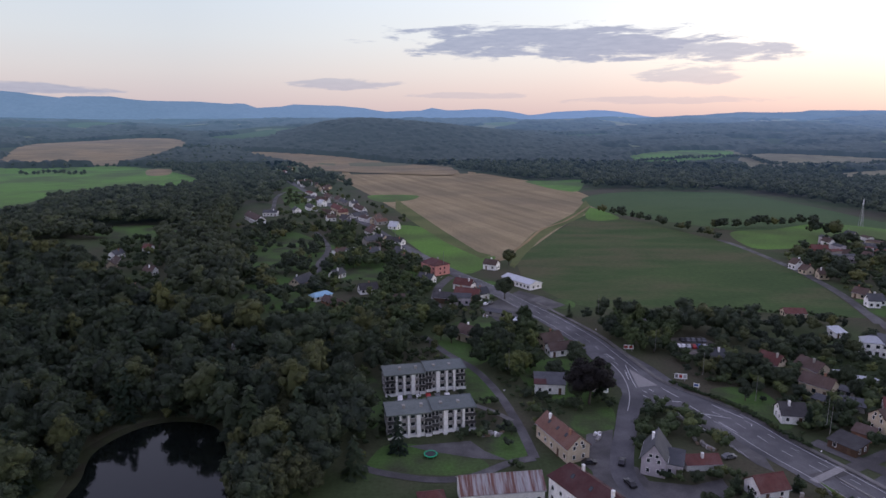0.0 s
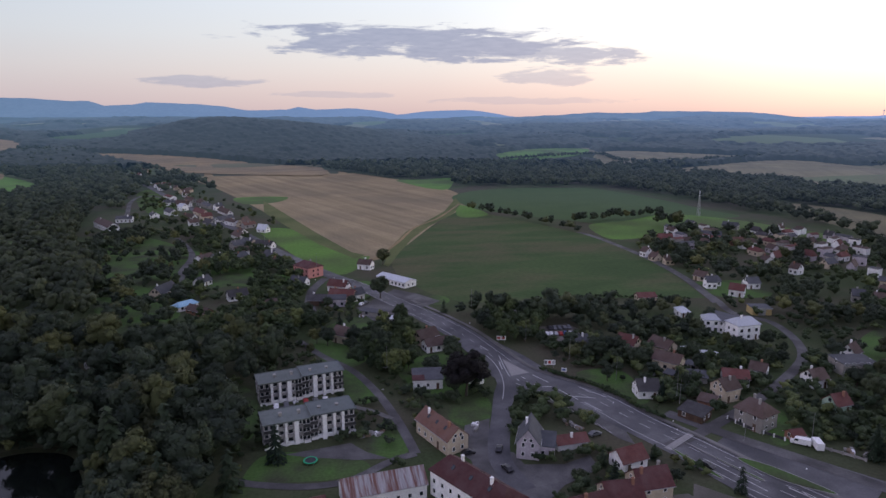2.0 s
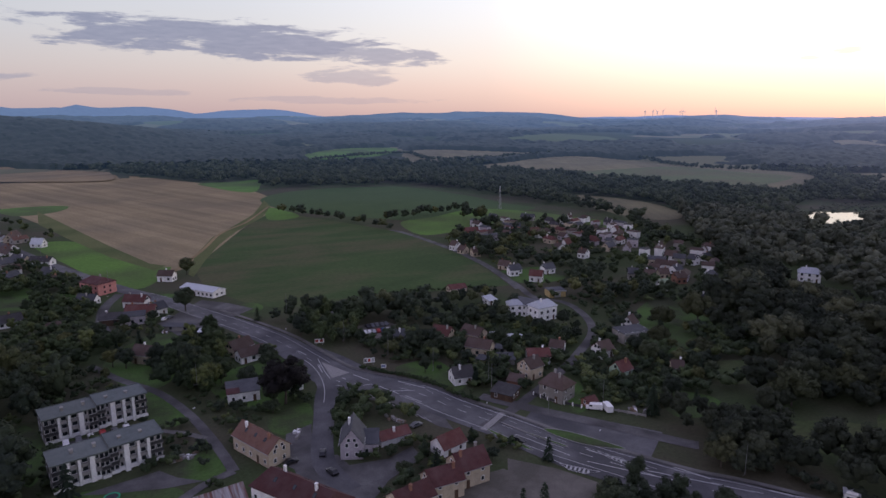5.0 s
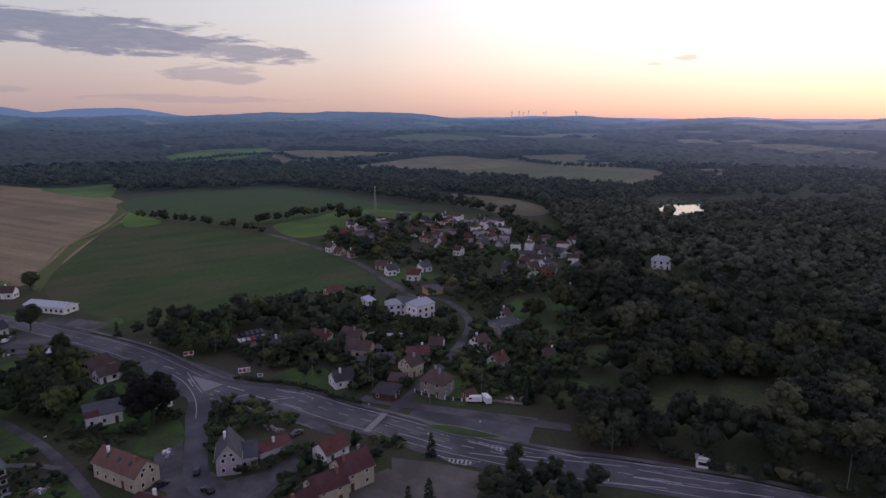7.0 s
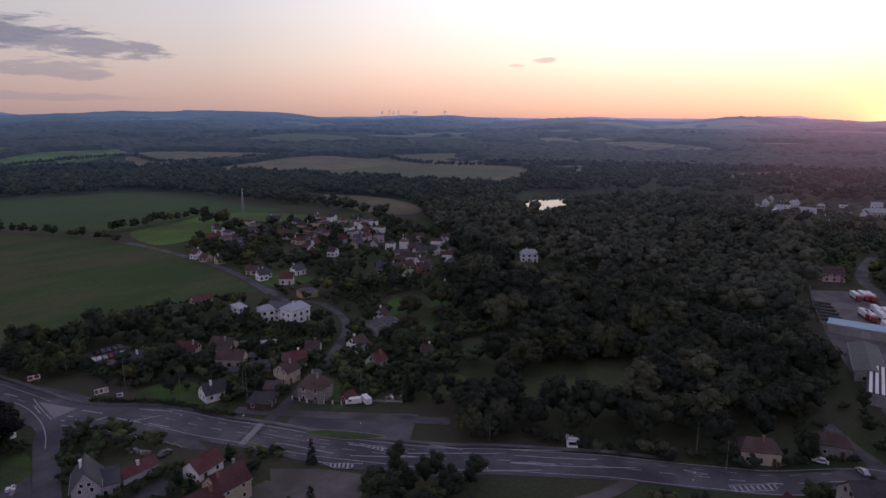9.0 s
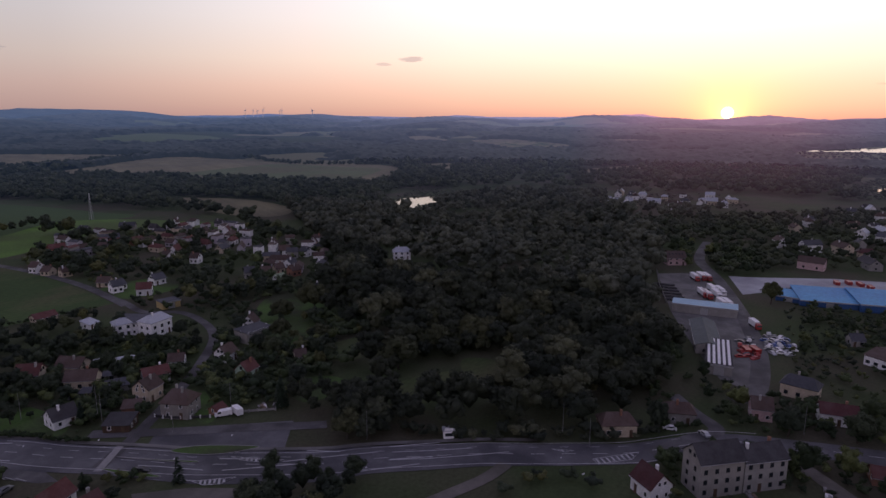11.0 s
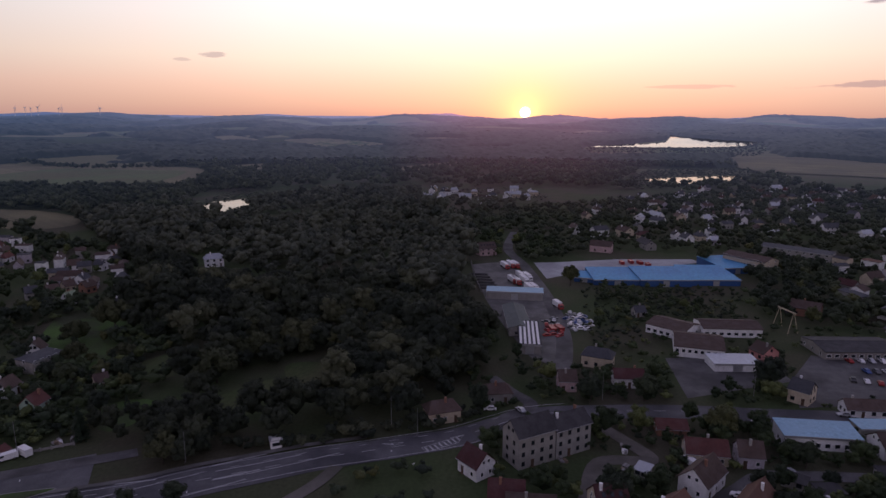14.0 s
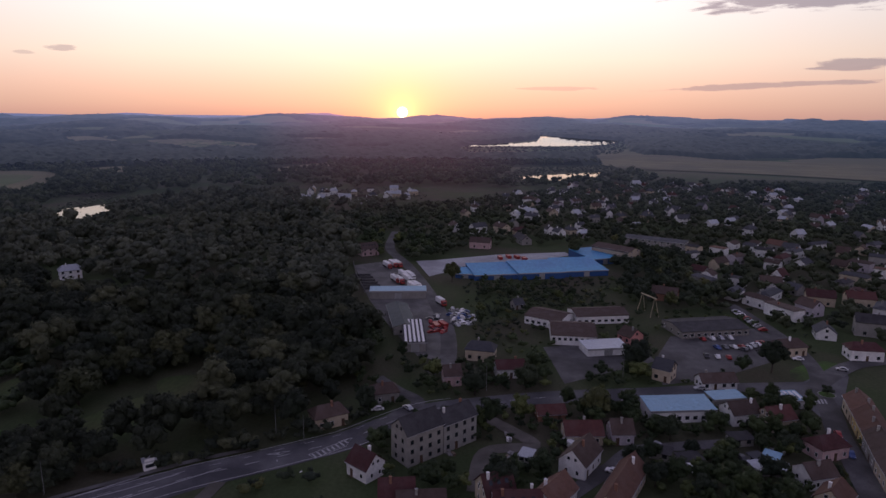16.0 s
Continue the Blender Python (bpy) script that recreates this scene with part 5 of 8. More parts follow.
house(-42.4, 344.8, 20, 11.0, 8.5, 3.4, 6.6, "white", "dark", chimneys=1)
house(-24.1, 327.6, 14, 9.2, 7, 2.8, 4.6, "cream", "brown", chimneys=0)
house(-180.6, 601.4, -59, 44.1, 12, 5.4, 9.8, "white", "brown", chimneys=1, extra="on the rise")
house(-175.7, 640.0, -1, 15.0, 10, 4.4, 7, "white", "grey", chimneys=1)
house(-183.7, 386.6, -12, 7.7, 8, 4, 7.2, "white", "brown", chimneys=1, extra="in a forest clearing")
house(-230.8, 437.5, 84, 11.9, 8, 4, 7.2, "white", "grey", chimneys=1, extra="in a forest clearing")
house(-218.1, 460.1, -29, 9.1, 7, 3.8, 6.6, "white", "red", chimneys=1, extra="in a forest clearing")
house(-220.6, 413.5, 108, 22.4, 7, 3.6, 6.2, "cream", "brown", chimneys=1, extra="in a forest clearing")
house(-174.1, 345.1, 46, 5.2, 7, 3.6, 6.2, "white", "dark", chimneys=1, extra="under the trees")
house(-105.5, 238.4, 17, 4.2, 6, 3, 5, "grey", "light", "mono", chimneys=0, extra="among trees")
house(-87.0, 255.3, 33, 5.2, 7, 3.4, 6, "white", "red", chimneys=1, extra="among trees")
# far end of the main street
def street_house(k, x, y, turn, ridge_len, tile):
    house(x, y, turn, max(ridge_len, 8), 7.5 + k % 3, 3.4 + 0.5 * (k % 3), 6.4 + 0.6 * (k % 4), ("white", "white", "cream", "white", "grey")[k % 5], tile, detail=1)


for k, row in enumerate(((-278.8, 1122.1, -39, 20.6, "red"), (-215.0, 975.0, 60, 21.4, "red"), (-164.9, 884.1, 77, 31.7, "brown"), (-142.6, 746.5, -34, 20.4, "brown"), (-115.0, 731.8, -66, 35.4, "grey"), (-260.5, 948.8, -2, 10.2, "brown"), (-88.7, 672.0, -65, 30.2, "brown"), (-112.6, 672.5, -63, 31.0, "red"), (-74.0, 602.2, -55, 18.2, "brown"), (-86.7, 581.7, 28, 14.3, "grey"), (-83.3, 620.3, 51, 19.7, "grey"), (-59.9, 525.2, -65, 18.9, "brown"), (-50.6, 500.6, -49, 13.9, "grey"))):
    street_house(k, *row)
for k, row in enumerate(((-37.4, 488.3, -38, 16.6, "dark"), (-52.1, 464.5, 26, 9.8, "brown"), (-50.9, 442.4, 39, 9.5, "grey"), (-31.1, 443.0, -33, 7.6, "grey"), (-27.4, 423.6, 30, 7.3, "brown"), (-74.0, 442.7, 54, 12.3, "brown"), (-65.6, 440.6, 42, 8.7, "grey"), (-63.8, 598.4, 79, 22.1, "brown"), (-170.7, 816.8, -59, 23.5, "red"), (-142.6, 787.5, -63, 28.0, "brown"), (-118.3, 640.8, -35, 14.6, "brown"), (-142.9, 680.7, -61, 21.5, "grey"), (-344.3, 1087.6, 70, 24.3, "brown"))):
    street_house(k, *row)
for k, row in enumerate(((-343.1, 929.3, -1, 8.4, "red"), (-408.4, 1240.4, 67, 16.0, "brown"), (-301.1, 1251.7, -47, 21.6, "red"), (-43.6, 557.7, -37, 10.6, "light"), (-58.1, 583.8, 34, 11.9, "orange"))):
    street_house(k, *row)

for k, (x, y, turn, ridge_len, wall, tile) in enumerate([(-245.4, 1035.0, 25, 9, 'white', 'brown'), (-255.3, 1098.6, -55, 10, 'white', 'grey'), (-202.1, 951.3, 39, 11, 'white', 'brown'), (-183.7, 926.1, -62, 12, 'cream', 'brown'), (-157.3, 844.8, 32, 9, 'white', 'brown'), (-137.3, 713.6, -48, 10, 'white', 'light'), (-161.0, 760.3, 25, 11, 'white', 'grey'), (-123.8, 748.7, -55, 12, 'grey', 'brown'), (-100.7, 708.1, 39, 9, 'white', 'grey'), (-93.2, 684.9, -62, 10, 'white', 'dark'), (-102.7, 639.2, 32, 11, 'cream', 'red'), (-92.6, 595.4, -48, 12, 'grey', 'dark'), (-108.5, 606.0, 25, 9, 'white', 'brown'), (-59.8, 539.3, -55, 10, 'white', 'brown'), (-56.9, 483.6, 39, 11, 'grey', 'grey'), (-154.1, 660.2, -62, 12, 'white', 'grey'), (-204.5, 926.7, 32, 9, 'white', 'brown'), (-284.4, 1146.1, -48, 10, 'white', 'red')]):
    house(x, y, turn, ridge_len, 8.5 + k % 2, 4.2 + 0.5 * (k % 3), 7.6 + 0.6 * (k % 3), wall, tile, detail=1)

# ---- gardens east of the main road ----
house(108.0, 238.0, 6, 6.8, 9, 3.6, 7.2, "white", "grey", chimneys=1)
house(126.6, 231.3, -56, 9.0, 9, 4.6, 8.2, "cream", "red", chimneys=1)
house(139.2, 225.7, -70, 10.8, 9, 4.4, 7.6, "cream", "brown", chimneys=1)
house(132.6, 210.1, -53, 11.1, 9, 4.6, 7.8, "cream", "brown", chimneys=1)
house(111.6, 189.4, -9, 8.2, 9, 3.8, 7.2, "white", "dark", chimneys=1)
house(118.4, 170.5, -59, 8.7, 9, 3.0, 4.2, "timber", "dark", "mono", chimneys=0)
house(137.0, 181.4, 10, 7.6, 9, 5.8, 9.2, "cream", "brown", chimneys=1)
house(148.2, 191.7, -27, 9.5, 9, 4.2, 6.8, "white", "red", chimneys=1)
house(162.1, 196.7, -50, 6.4, 8, 3.6, 6.2, "white", "brown", chimneys=1)
house(134.1, 161.9, -70, 4.9, 11, 6.2, 10.6, "stone", "brown", "hip", chimneys=2, skylights=0)
house(136.5, 197.0, -29, 7.5, 6, 2.6, 3.8, "grey", "grey", "mono", chimneys=0)
house(127.6, 177.4, -49, 6.0, 6, 2.6, 3.8, "brick", "brown", "mono", chimneys=0)
house(175.8, 184.8, 5, 7.2, 8.5, 4.2, 7.6, "white", "brown", chimneys=1)
house(167.3, 165.4, 6, 7.1, 7.5, 4.0, 7.4, "green", "red", chimneys=1)
house(188.1, 157.4, -38, 5.1, 8, 3.6, 6.2, "cream", "brown", chimneys=1)
house(211.4, 205.8, 23, 6.9, 8, 3.4, 7.2, "white", "brown", chimneys=1)
house(139.7, 151.5, 0, 4.7, 5, 2.4, 3.8, "brick", "red", chimneys=0)
hall(198.8, 188.2, -9, 13.4, 9, 5.6, "stone", "grey", "worn grey flat-roofed house with two wings", "house", 0.3, bays=5, storeys=2)
# the school: two tall wings with pale metal roofs and a lower middle
school = house(184.1, 236.3, 3, 7.0, 11, 8, 11.5, "white", "light", "hip", chimneys=1, frame_mat="dark", extra="of the school", group="school wings")
house(175.6, 247.4, -20, 3.3, 9, 7, 9.6, "white", "light", "hip", chimneys=0, frame_mat="dark", extra="of the school", group="school wings")
hall(178.1, 242.6, -64, 18.7, 10, 6.4, "white", "grey", "white middle wing of the school with dark roof", "school", 1.0, bays=9, storeys=2, name="school_wing", group="school wings")
hall(214.5, 262.3, -14, 9.3, 7, 4.0, "yellow", "grey", "small yellow flat-roofed garage", "garage", 0.3)
house(175.6, 270.0, 10, 6.2, 7, 2.8, 4.4, "white", "light", "mono", chimneys=0)
house(172.0, 299.1, -6, 10.6, 8, 2.8, 5, "cream", "red", chimneys=0, extra="behind the hedge")
# hamlet beyond the meadow
def hamlet_house(k, x, y, turn, ridge_len, tile, wall):
    house(x, y, turn, max(0.85 * ridge_len, 6.5), 7.6 + k % 2, 3.6 + 0.6 * (k % 3), 6.8 + 0.7 * (k % 3), "salmon" if wall == "orange" else wall, tile, detail=1 if k > 2 else 2, group="hamlet houses")


for k, row in enumerate(((226.7, 331.7, -60, 9.3, "brown", "cream"), (244.4, 310.1, -6, 9.3, "grey", "white"), (225.3, 296.3, -47, 9.7, "red", "white"), (227.7, 386.8, -72, 7.4, "brown", "cream"), (230.4, 374.4, -8, 7.7, "brown", "cream"), (228.3, 399.8, -76, 7.0, "brown", "white"), (315.2, 455.9, -30, 22.4, "grey", "orange"), (359.2, 489.6, -52, 15.8, "grey", "grey"), (221.4, 315.0, -12, 6.8, "grey", "white"), (226.1, 319.2, 5, 4.6, "grey", "white"), (327.2, 344.1, 12, 12.1, "grey", "cream"), (294.2, 333.9, -72, 7.5, "brown", "white"), (296.1, 362.8, -102, 10.2, "brown", "white")), 0):
    hamlet_house(k, *row)
for k, row in enumerate(((271.5, 448.9, -14, 13.6, "red", "brick"), (275.5, 245.2, -13, 6.4, "green", "white"), (314.4, 270.4, 0, 8.4, "grey", "white"), (298.2, 266.0, -24, 6.3, "brown", "cream"), (345.1, 283.0, -83, 5.6, "grey", "white"), (360.9, 286.0, -5, 7.5, "grey", "white"), (288.0, 266.9, -39, 5.4, "brown", "grey"), (280.4, 273.1, -39, 7.1, "grey", "grey"), (318.9, 249.0, 17, 11.7, "grey", "white"), (269.3, 213.5, 9, 13.2, "grey", "stone"), (297.6, 253.2, -17, 8.2, "brown", "brick"), (281.0, 434.4, -0, 8.8, "brown", "white"), (317.3, 423.3, -7, 11.0, "orange", "brick")), 13):
    hamlet_house(k, *row)
house(369.9, 219.3, -56, 7.5, 11, 6.4, 10.2, "white", "light", "hip", chimneys=1, detail=2, extra="alone in the woods")

# ---- the depot and the town ----
house(158.5, 17.5, -131, 8.5, 9, 4.8, 8.8, "white", "darkred", chimneys=1)
house(187.7, 32.8, -61, 6.9, 9.5, 4.6, 8.2, "cream", "brown", "hip", chimneys=1)
house(205.3, 16.7, -74, 5.5, 9, 4.4, 7.6, "grey", "brown", "hip", chimneys=1)
house(219.6, -6.6, -80, 6.9, 9, 5, 8.4, "pink", "brown", chimneys=1)
house(244.3, -18.8, -104, 7.6, 10, 5.4, 9, "cream", "grey", "hip", chimneys=1)
house(227.1, -28.5, -83, 11.3, 9, 4.6, 7.4, "white", "darkred", chimneys=1)
house(168.4, 3.9, -51.3, 13.2, 10.5, 11.6, 16.0, "stone", "dark", chimneys=0, frame_mat="dark", extra="of the old mill")
house(176.4, -6.1, -51.3, 13.2, 10.5, 10.4, 13.8, "grey", "dark", chimneys=2, frame_mat="dark", extra="of the old mill")
house(144.7, 8.1, -86, 9.4, 10, 4.8, 8.8, "white", "darkred", chimneys=1)
house(141.1, 1.9, -85, 12.4, 10, 4.4, 7.6, "white", "brown", chimneys=1)
house(145.4, -16.6, -72, 8.4, 11, 5.6, 10.4, "cream", "darkred", chimneys=2, skylights=3)
house(138.9, -21.2, -87, 12.3, 11, 5.4, 9.4, "white", "darkred", chimneys=2, skylights=4)
house(143.5, -30.7, -38, 12.1, 10, 5.2, 9.4, "white", "orange", chimneys=1)
house(162.3, -41.5, -35, 12.3, 10, 5.2, 9.6, "white", "brown", chimneys=1)
house(147.0, -48.4, -32, 24.7, 9, 5.0, 9.4, "cream", "orange", chimneys=2)
house(178.2, -45.4, -89, 11.9, 10, 4.0, 7.4, "cream", "red", chimneys=1)
house(178.1, -56.9, -89, 7.2, 9, 4.4, 8.2, "lilac", "brown", chimneys=1)
house(192.8, -38.2, -84, 9.7, 8, 3.0, 5.2, "brick", "red", chimneys=0)
hall(189.3, -80.2, -86, 21.4, 9, 4.8, "white", "paleblue", "white market hall with a pale blue metal roof", "hall", 1.0, bays=8)
hall(201.1, -100.4, -81, 11.3, 6, 3.2, "grey", "paleblue", "low grey annexe with pale blue flat roof", "shed", 0.3)
house(191.3, -99.0, -78, 10.3, 10, 4.8, 8.2, "white", "brown", chimneys=1)
house(187.4, -108.7, -77, 9.4, 10, 4.8, 8.2, "cream", "red", chimneys=1)
hall(199.7, -121.6, -89, 6.9, 7, 3.4, "white", "paleblue", "small shop with pale strips across a blue roof", "shop", 0.4, skylights=4)
house(193.2, -139.2, 159, 12.8, 10, 5.8, 9.4, "cream", "orange", chimneys=2)
house(180.2, -134.1, 158, 14.5, 10, 5.8, 9.4, "yellow", "orange", chimneys=2)
house(166.4, -128.5, 158, 14.9, 10, 5.8, 9.4, "grey", "brown", chimneys=2)
house(153.0, -123.4, 161, 13.9, 10, 5.8, 9.4, "cream", "brown", chimneys=2)
house(169.9, -114.2, -74, 6.2, 9, 4.6, 8, "pink", "darkred", "hip", chimneys=1)
house(155.6, -102.8, -77, 9.0, 9, 4.2, 7.4, "white", "brown", chimneys=1)
house(143.9, -100.9, -47, 9.1, 9, 4.6, 8.2, "cream", "orange", chimneys=1)
house(224.9, -86.2, -127, 7.3, 10, 5.8, 9.2, "cream", "grey", chimneys=1)
house(217.8, -102.6, -85, 13.7, 8, 3.4, 6.2, "white", "brown", chimneys=1)
house(246.5, -174.7, -98, 8.5, 10, 5.4, 8.6, "white", "darkred", "hip", chimneys=1)
house(251.3, -146.2, -80, 8.9, 10, 4.6, 8.2, "cream", "brown", "hip", chimneys=1)
hall(270.9, -125.1, -80, 32.7, 18, 3.8, "stone", "dark", "long market building with dark roof and grey gable", "hall", 0.8, bays=10, gable=1.8)
hall(259.3, -59.3, -97, 19.0, 20, 5.0, "white", "brown", "white office building with broad brown roof", "office", 0.8, bays=8, gable=3.0)
hall(284.4, -49.5, -125, 18.1, 16, 4.6, "white", "brown", "low white office wing with brown roof", "office", 0.8, bays=6, gable=2.2)
hall(289.0, -79.1, -83, 25.6, 14, 4.6, "white", "brown", "long white rear wing with brown roof", "office", 0.8, bays=8, gable=2.0)
hall(247.6, -71.2, -81, 17.6, 10, 3.6, "white", "light", "low shed with a pale flat roof", "shed", 0.3)
hall(427.3, -117.8, -139, 30.0, 14, 9.2, "cream", "brown", "long three-storey school with brown roof", "school", 0.8, bays=14, storeys=3, gable=2.6)
hall(473.7, -162.1, -125, 47.0, 12, 6.2, "grey", "grey", "long grey terrace with shallow roof", "terrace", 0.8, bays=10, storeys=2)
hall(372.0, -35.9, -80, 27.4, 26, 3.6, "blue", "blue", "blue factory hall with blue sheet roof", "factory", 1.6, bays=0, group="factory halls", name="factory_hall")
hall(374.0, -63.4, -80, 29.2, 28, 4.6, "blue", "blue", "blue factory hall with blue sheet roof", "factory", 1.6, bays=0, group="factory halls", name="factory_hall")
hall(381.8, -92.2, -80, 28.1, 32, 4.0, "blue", "blue", "blue factory hall with blue sheet roof", "factory", 1.6, bays=0, group="factory halls", name="factory_hall")
hall(374.9, -17.1, -101, 12.5, 14, 3.0, "blue", "blue", "low blue annexe of the factory", "factory", 0.9, bays=0, group="factory halls", name="factory_hall")
hall(415.7, -112.2, -68, 19.1, 30, 4.4, "blue", "blue", "blue side hall of the factory", "factory", 1.4, bays=0, group="factory halls", name="factory_hall")
hall(329.2, 20.6, -87, 29.9, 8, 5.0, "grey", "paleblue", "narrow depot shed with pale blue roof", "shed", 0.6)
house(289.4, 16.7, -170, 36.0, 13, 4.6, 6.4, "grey", "greengrey", chimneys=0, extra="of the depot")
hall(250.5, 8.1, -85, 9.1, 30, 4.6, "grey", "dark", "depot shed with pale strips across a dark roof", "shed", 0.6, skylights=5)
house(442.7, 49.9, -62, 13.0, 14, 6.0, 10.4, "pink", "brown", chimneys=0, skylights=5, extra="by the depot")
house(313.6, -41.4, -69, 6.1, 7, 3.4, 6.2, "grey", "grey", chimneys=1)


def plots(outline, count, seed, spacing):
    """Loose places for houses, clear of roads and of each other."""
    rnd = random.Random(seed)
    xs, ys = [p[0] for p in outline], [p[1] for p in outline]
    out, tries = [], 0
    while len(out) < count and tries < 6000:
        tries += 1
        x, y = rnd.uniform(min(xs), max(xs)), rnd.uniform(min(ys), max(ys))
        if not inside(x, y, outline) or any((x - a) ** 2 + (y - b) ** 2 < (r + spacing) ** 2 for a, b, r in FOOT):
            continue
        if any(near_line(np.array([x]), np.array([y]), line, half + 5)[0] for line, half in LINES):
            continue
        FOOT.append((x, y, 7.0))
        out.append((x, y, rnd))
    return out


def settlement(outline, count, seed, spacing, tiles, walls, group, lean, size=1.0):
    """Houses far off, in loose rows."""
    for x, y, rnd in plots(outline, count, seed, spacing):
        turn = lean + rnd.choice((0, 90)) + rnd.uniform(-14, 14)
        big = rnd.random() < 0.15
        FOOT.pop(next(k for k, f in enumerate(FOOT) if f[:2] == (x, y)))
        house(x, y, turn, rnd.uniform(9.5, 14) * (1.5 if big else 1) * size, rnd.uniform(9, 12) * size, rnd.choice((4.2, 5.0, 6.0, 7.0)), rnd.choice((7.2, 8.0, 8.8)), rnd.choice(walls), rnd.choice(tiles), rnd.choice(("gable", "gable", "hip")), detail=0, chimneys=1 if rnd.random() < 0.35 else 0, group=group)


def far_town(outline, count, seed, spacing, tiles, walls, lean, label):
    """The houses of a town too far off to tell them apart one by one: walls, roofs, chimneys and windows in one body."""
    mats = [WALL[w] for w in sorted(set(walls))] + [ROOF[r] for r in sorted(set(tiles))] + [M["glass"]]
    place = {m.name: k for k, m in enumerate(mats)}
    verts, faces, which = [], [], []

    def lay(bm, m, mat):
        base = len(verts)
        bm.verts.index_update()
        verts.extend((m @ v.co)[:] for v in bm.verts)
        faces.extend([base + v.index for v in f.verts] for f in bm.faces)
        which.extend([place[mat.name]] * len(bm.faces))
        bm.free()

    for x, y, rnd in plots(outline, count, seed, spacing):
        m = pose(x, y, terrain(x, y), 0, 0, lean + rnd.choice((0, 90)) + rnd.uniform(-14, 14))
        L, w, eave = rnd.uniform(7.5, 12) * (1.5 if rnd.random() < 0.15 else 1), rnd.uniform(6.0, 7.6), rnd.choice((3.2, 4.0, 4.8, 5.4))
        top = eave + rnd.uniform(1.8, 3.6)
        wall, tile = WALL[rnd.choice(walls)], ROOF[rnd.choice(tiles)]
        if rnd.random() < 0.7:
            lay(prism(bmesh.new(), [(-w / 2, -0.3), (w / 2, -0.3), (w / 2, eave), (0, top - 0.05), (-w / 2, eave)], -L / 2 + 0.35, L / 2 - 0.35), m, wall)
            lay(gable_roof(L, w, eave, top), m, tile)
        else:
            lay(boxes((-L / 2 + 0.35, -w / 2, -0.3, L / 2 - 0.35, w / 2, eave)), m, wall)
            lay(hip_roof(L - 0.7, w, eave, top, w * 0.3), m, tile)
        if rnd.random() < 0.6:
            cx = rnd.uniform(-0.3, 0.3) * L
            lay(boxes((cx - 0.35, 0.4, top - 1.2, cx + 0.35, 1.1, top + 0.9)), m, wall)
        for sd in (-1, 1):
            for fl in range(max(1, round(eave / 2.8))):
                for k in range(3):
                    cx, z = (k - 1) * L * 0.28, 0.9 + 2.8 * fl
                    if z + 1.3 < eave:
                        lay(boxes((cx - 0.55, sd * w / 2 - 0.04, z, cx + 0.55, sd * w / 2 + 0.04, z + 1.3)), m, M["glass"])
            lay(boxes((sd * (L / 2 - 0.35) - 0.04, -0.6, 1.0, sd * (L / 2 - 0.35) + 0.04, 0.6, 2.3)), m, M["glass"])
    me = bpy.data.meshes.new("far_houses")
    me.from_pydata(verts, [], faces)
    for mat in mats:
        me.materials.append(mat)
    me.polygons.foreach_set("material_index", which)
    me.update()
    tagged(new("far_houses", me), label, "houses", kind="stuff")


PALE = ("white", "white", "cream", "grey", "white", "lilac")
# larger houses behind the factory and beyond the car park
for x, y, turn, ridge_len, eave, wall, tile in ((542.8, -13.8, 20, 13, 6, "white", "brown"), (531.5, -33.2, -60, 14, 7, "white", "grey"), (532.2, -53.2, 30, 15, 7, "cream", "brown"), (468.8, -31.6, 75, 16, 6, "pink", "brown"),
                                               (489.1, -65.4, 15, 20, 5, "grey", "dark"), (599.6, -88.3, 60, 13, 6, "white", "grey"), (614.2, -73.5, -20, 12, 6, "white", "light"), (631.8, -112.4, 10, 14, 6, "cream", "brown"),
                                               (324, -202, 70, 14, 6, "cream", "darkred"), (321, -221, 75, 14, 6, "cream", "red"), (306.5, -186.7, 20, 11, 6, "lilac", "brown"), (275, -198, 65, 16, 8, "grey", "dark"),
                                               (251, -180, 40, 11, 8, "white", "darkred"), (272, -174, -20, 10, 4, "white", "grey"), (331.4, -122.9, 60, 14, 5, "brick", "brown"), (265.4, -85.3, 30, 8, 4, "salmon", "brown"), (353, -190.6, 70, 12, 6, "white", "brown")):
    if not any((x - a) ** 2 + (y - b) ** 2 < (r + 5) ** 2 for a, b, r in FOOT):
        house(x, y, turn, ridge_len, 10.5, eave, eave + 3.6, wall, tile, "gable", detail=1, group="town houses")
far_town([(600, -1), (811, -87), (921, -180), (931, -348), (838, -590), (658, -509), (477, -373), (473, -268), (575, -219), (502, -102), (487, -10)], 150, 3, 6, ("brown", "grey", "grey", "dark", "darkred", "brown", "grey", "light"), PALE, 20, "pale houses of a small town among dark trees")
settlement([(450, -165), (495, -234), (477, -373), (271, -219), (262, -164), (302, -156), (344, -147), (382, -142)], 50, 4, 5, ("brown", "darkred", "grey", "dark", "brown", "grey", "orange"), PALE, "town houses", 35, 0.85)
far_town([(715, 178), (842, 165), (870, 46), (765, 13), (699, 112)], 26, 5, 6, ("grey", "light", "light", "brown"), ("white", "white", "cream"), 10, "white houses of an estate at the edge of the wood")
settlement([(358, 465), (404, 469), (413, 401), (360, 355), (295, 342), (306, 397)], 30, 6, 5, ("brown", "red", "grey", "brown", "dark"), PALE, "hamlet houses", 15, 0.62)
settlement([(348, 349), (385, 335), (404, 304), (342, 252), (292, 253), (295, 290)], 18, 8, 4, ("brown", "grey", "brown", "light"), PALE, "hamlet houses", 25, 0.62)
settlement([(291, 488), (332, 512), (343, 488), (290, 409), (266, 418)], 10, 7, 4, ("brown", "red", "grey"), PALE, "hamlet houses", 15, 0.66)


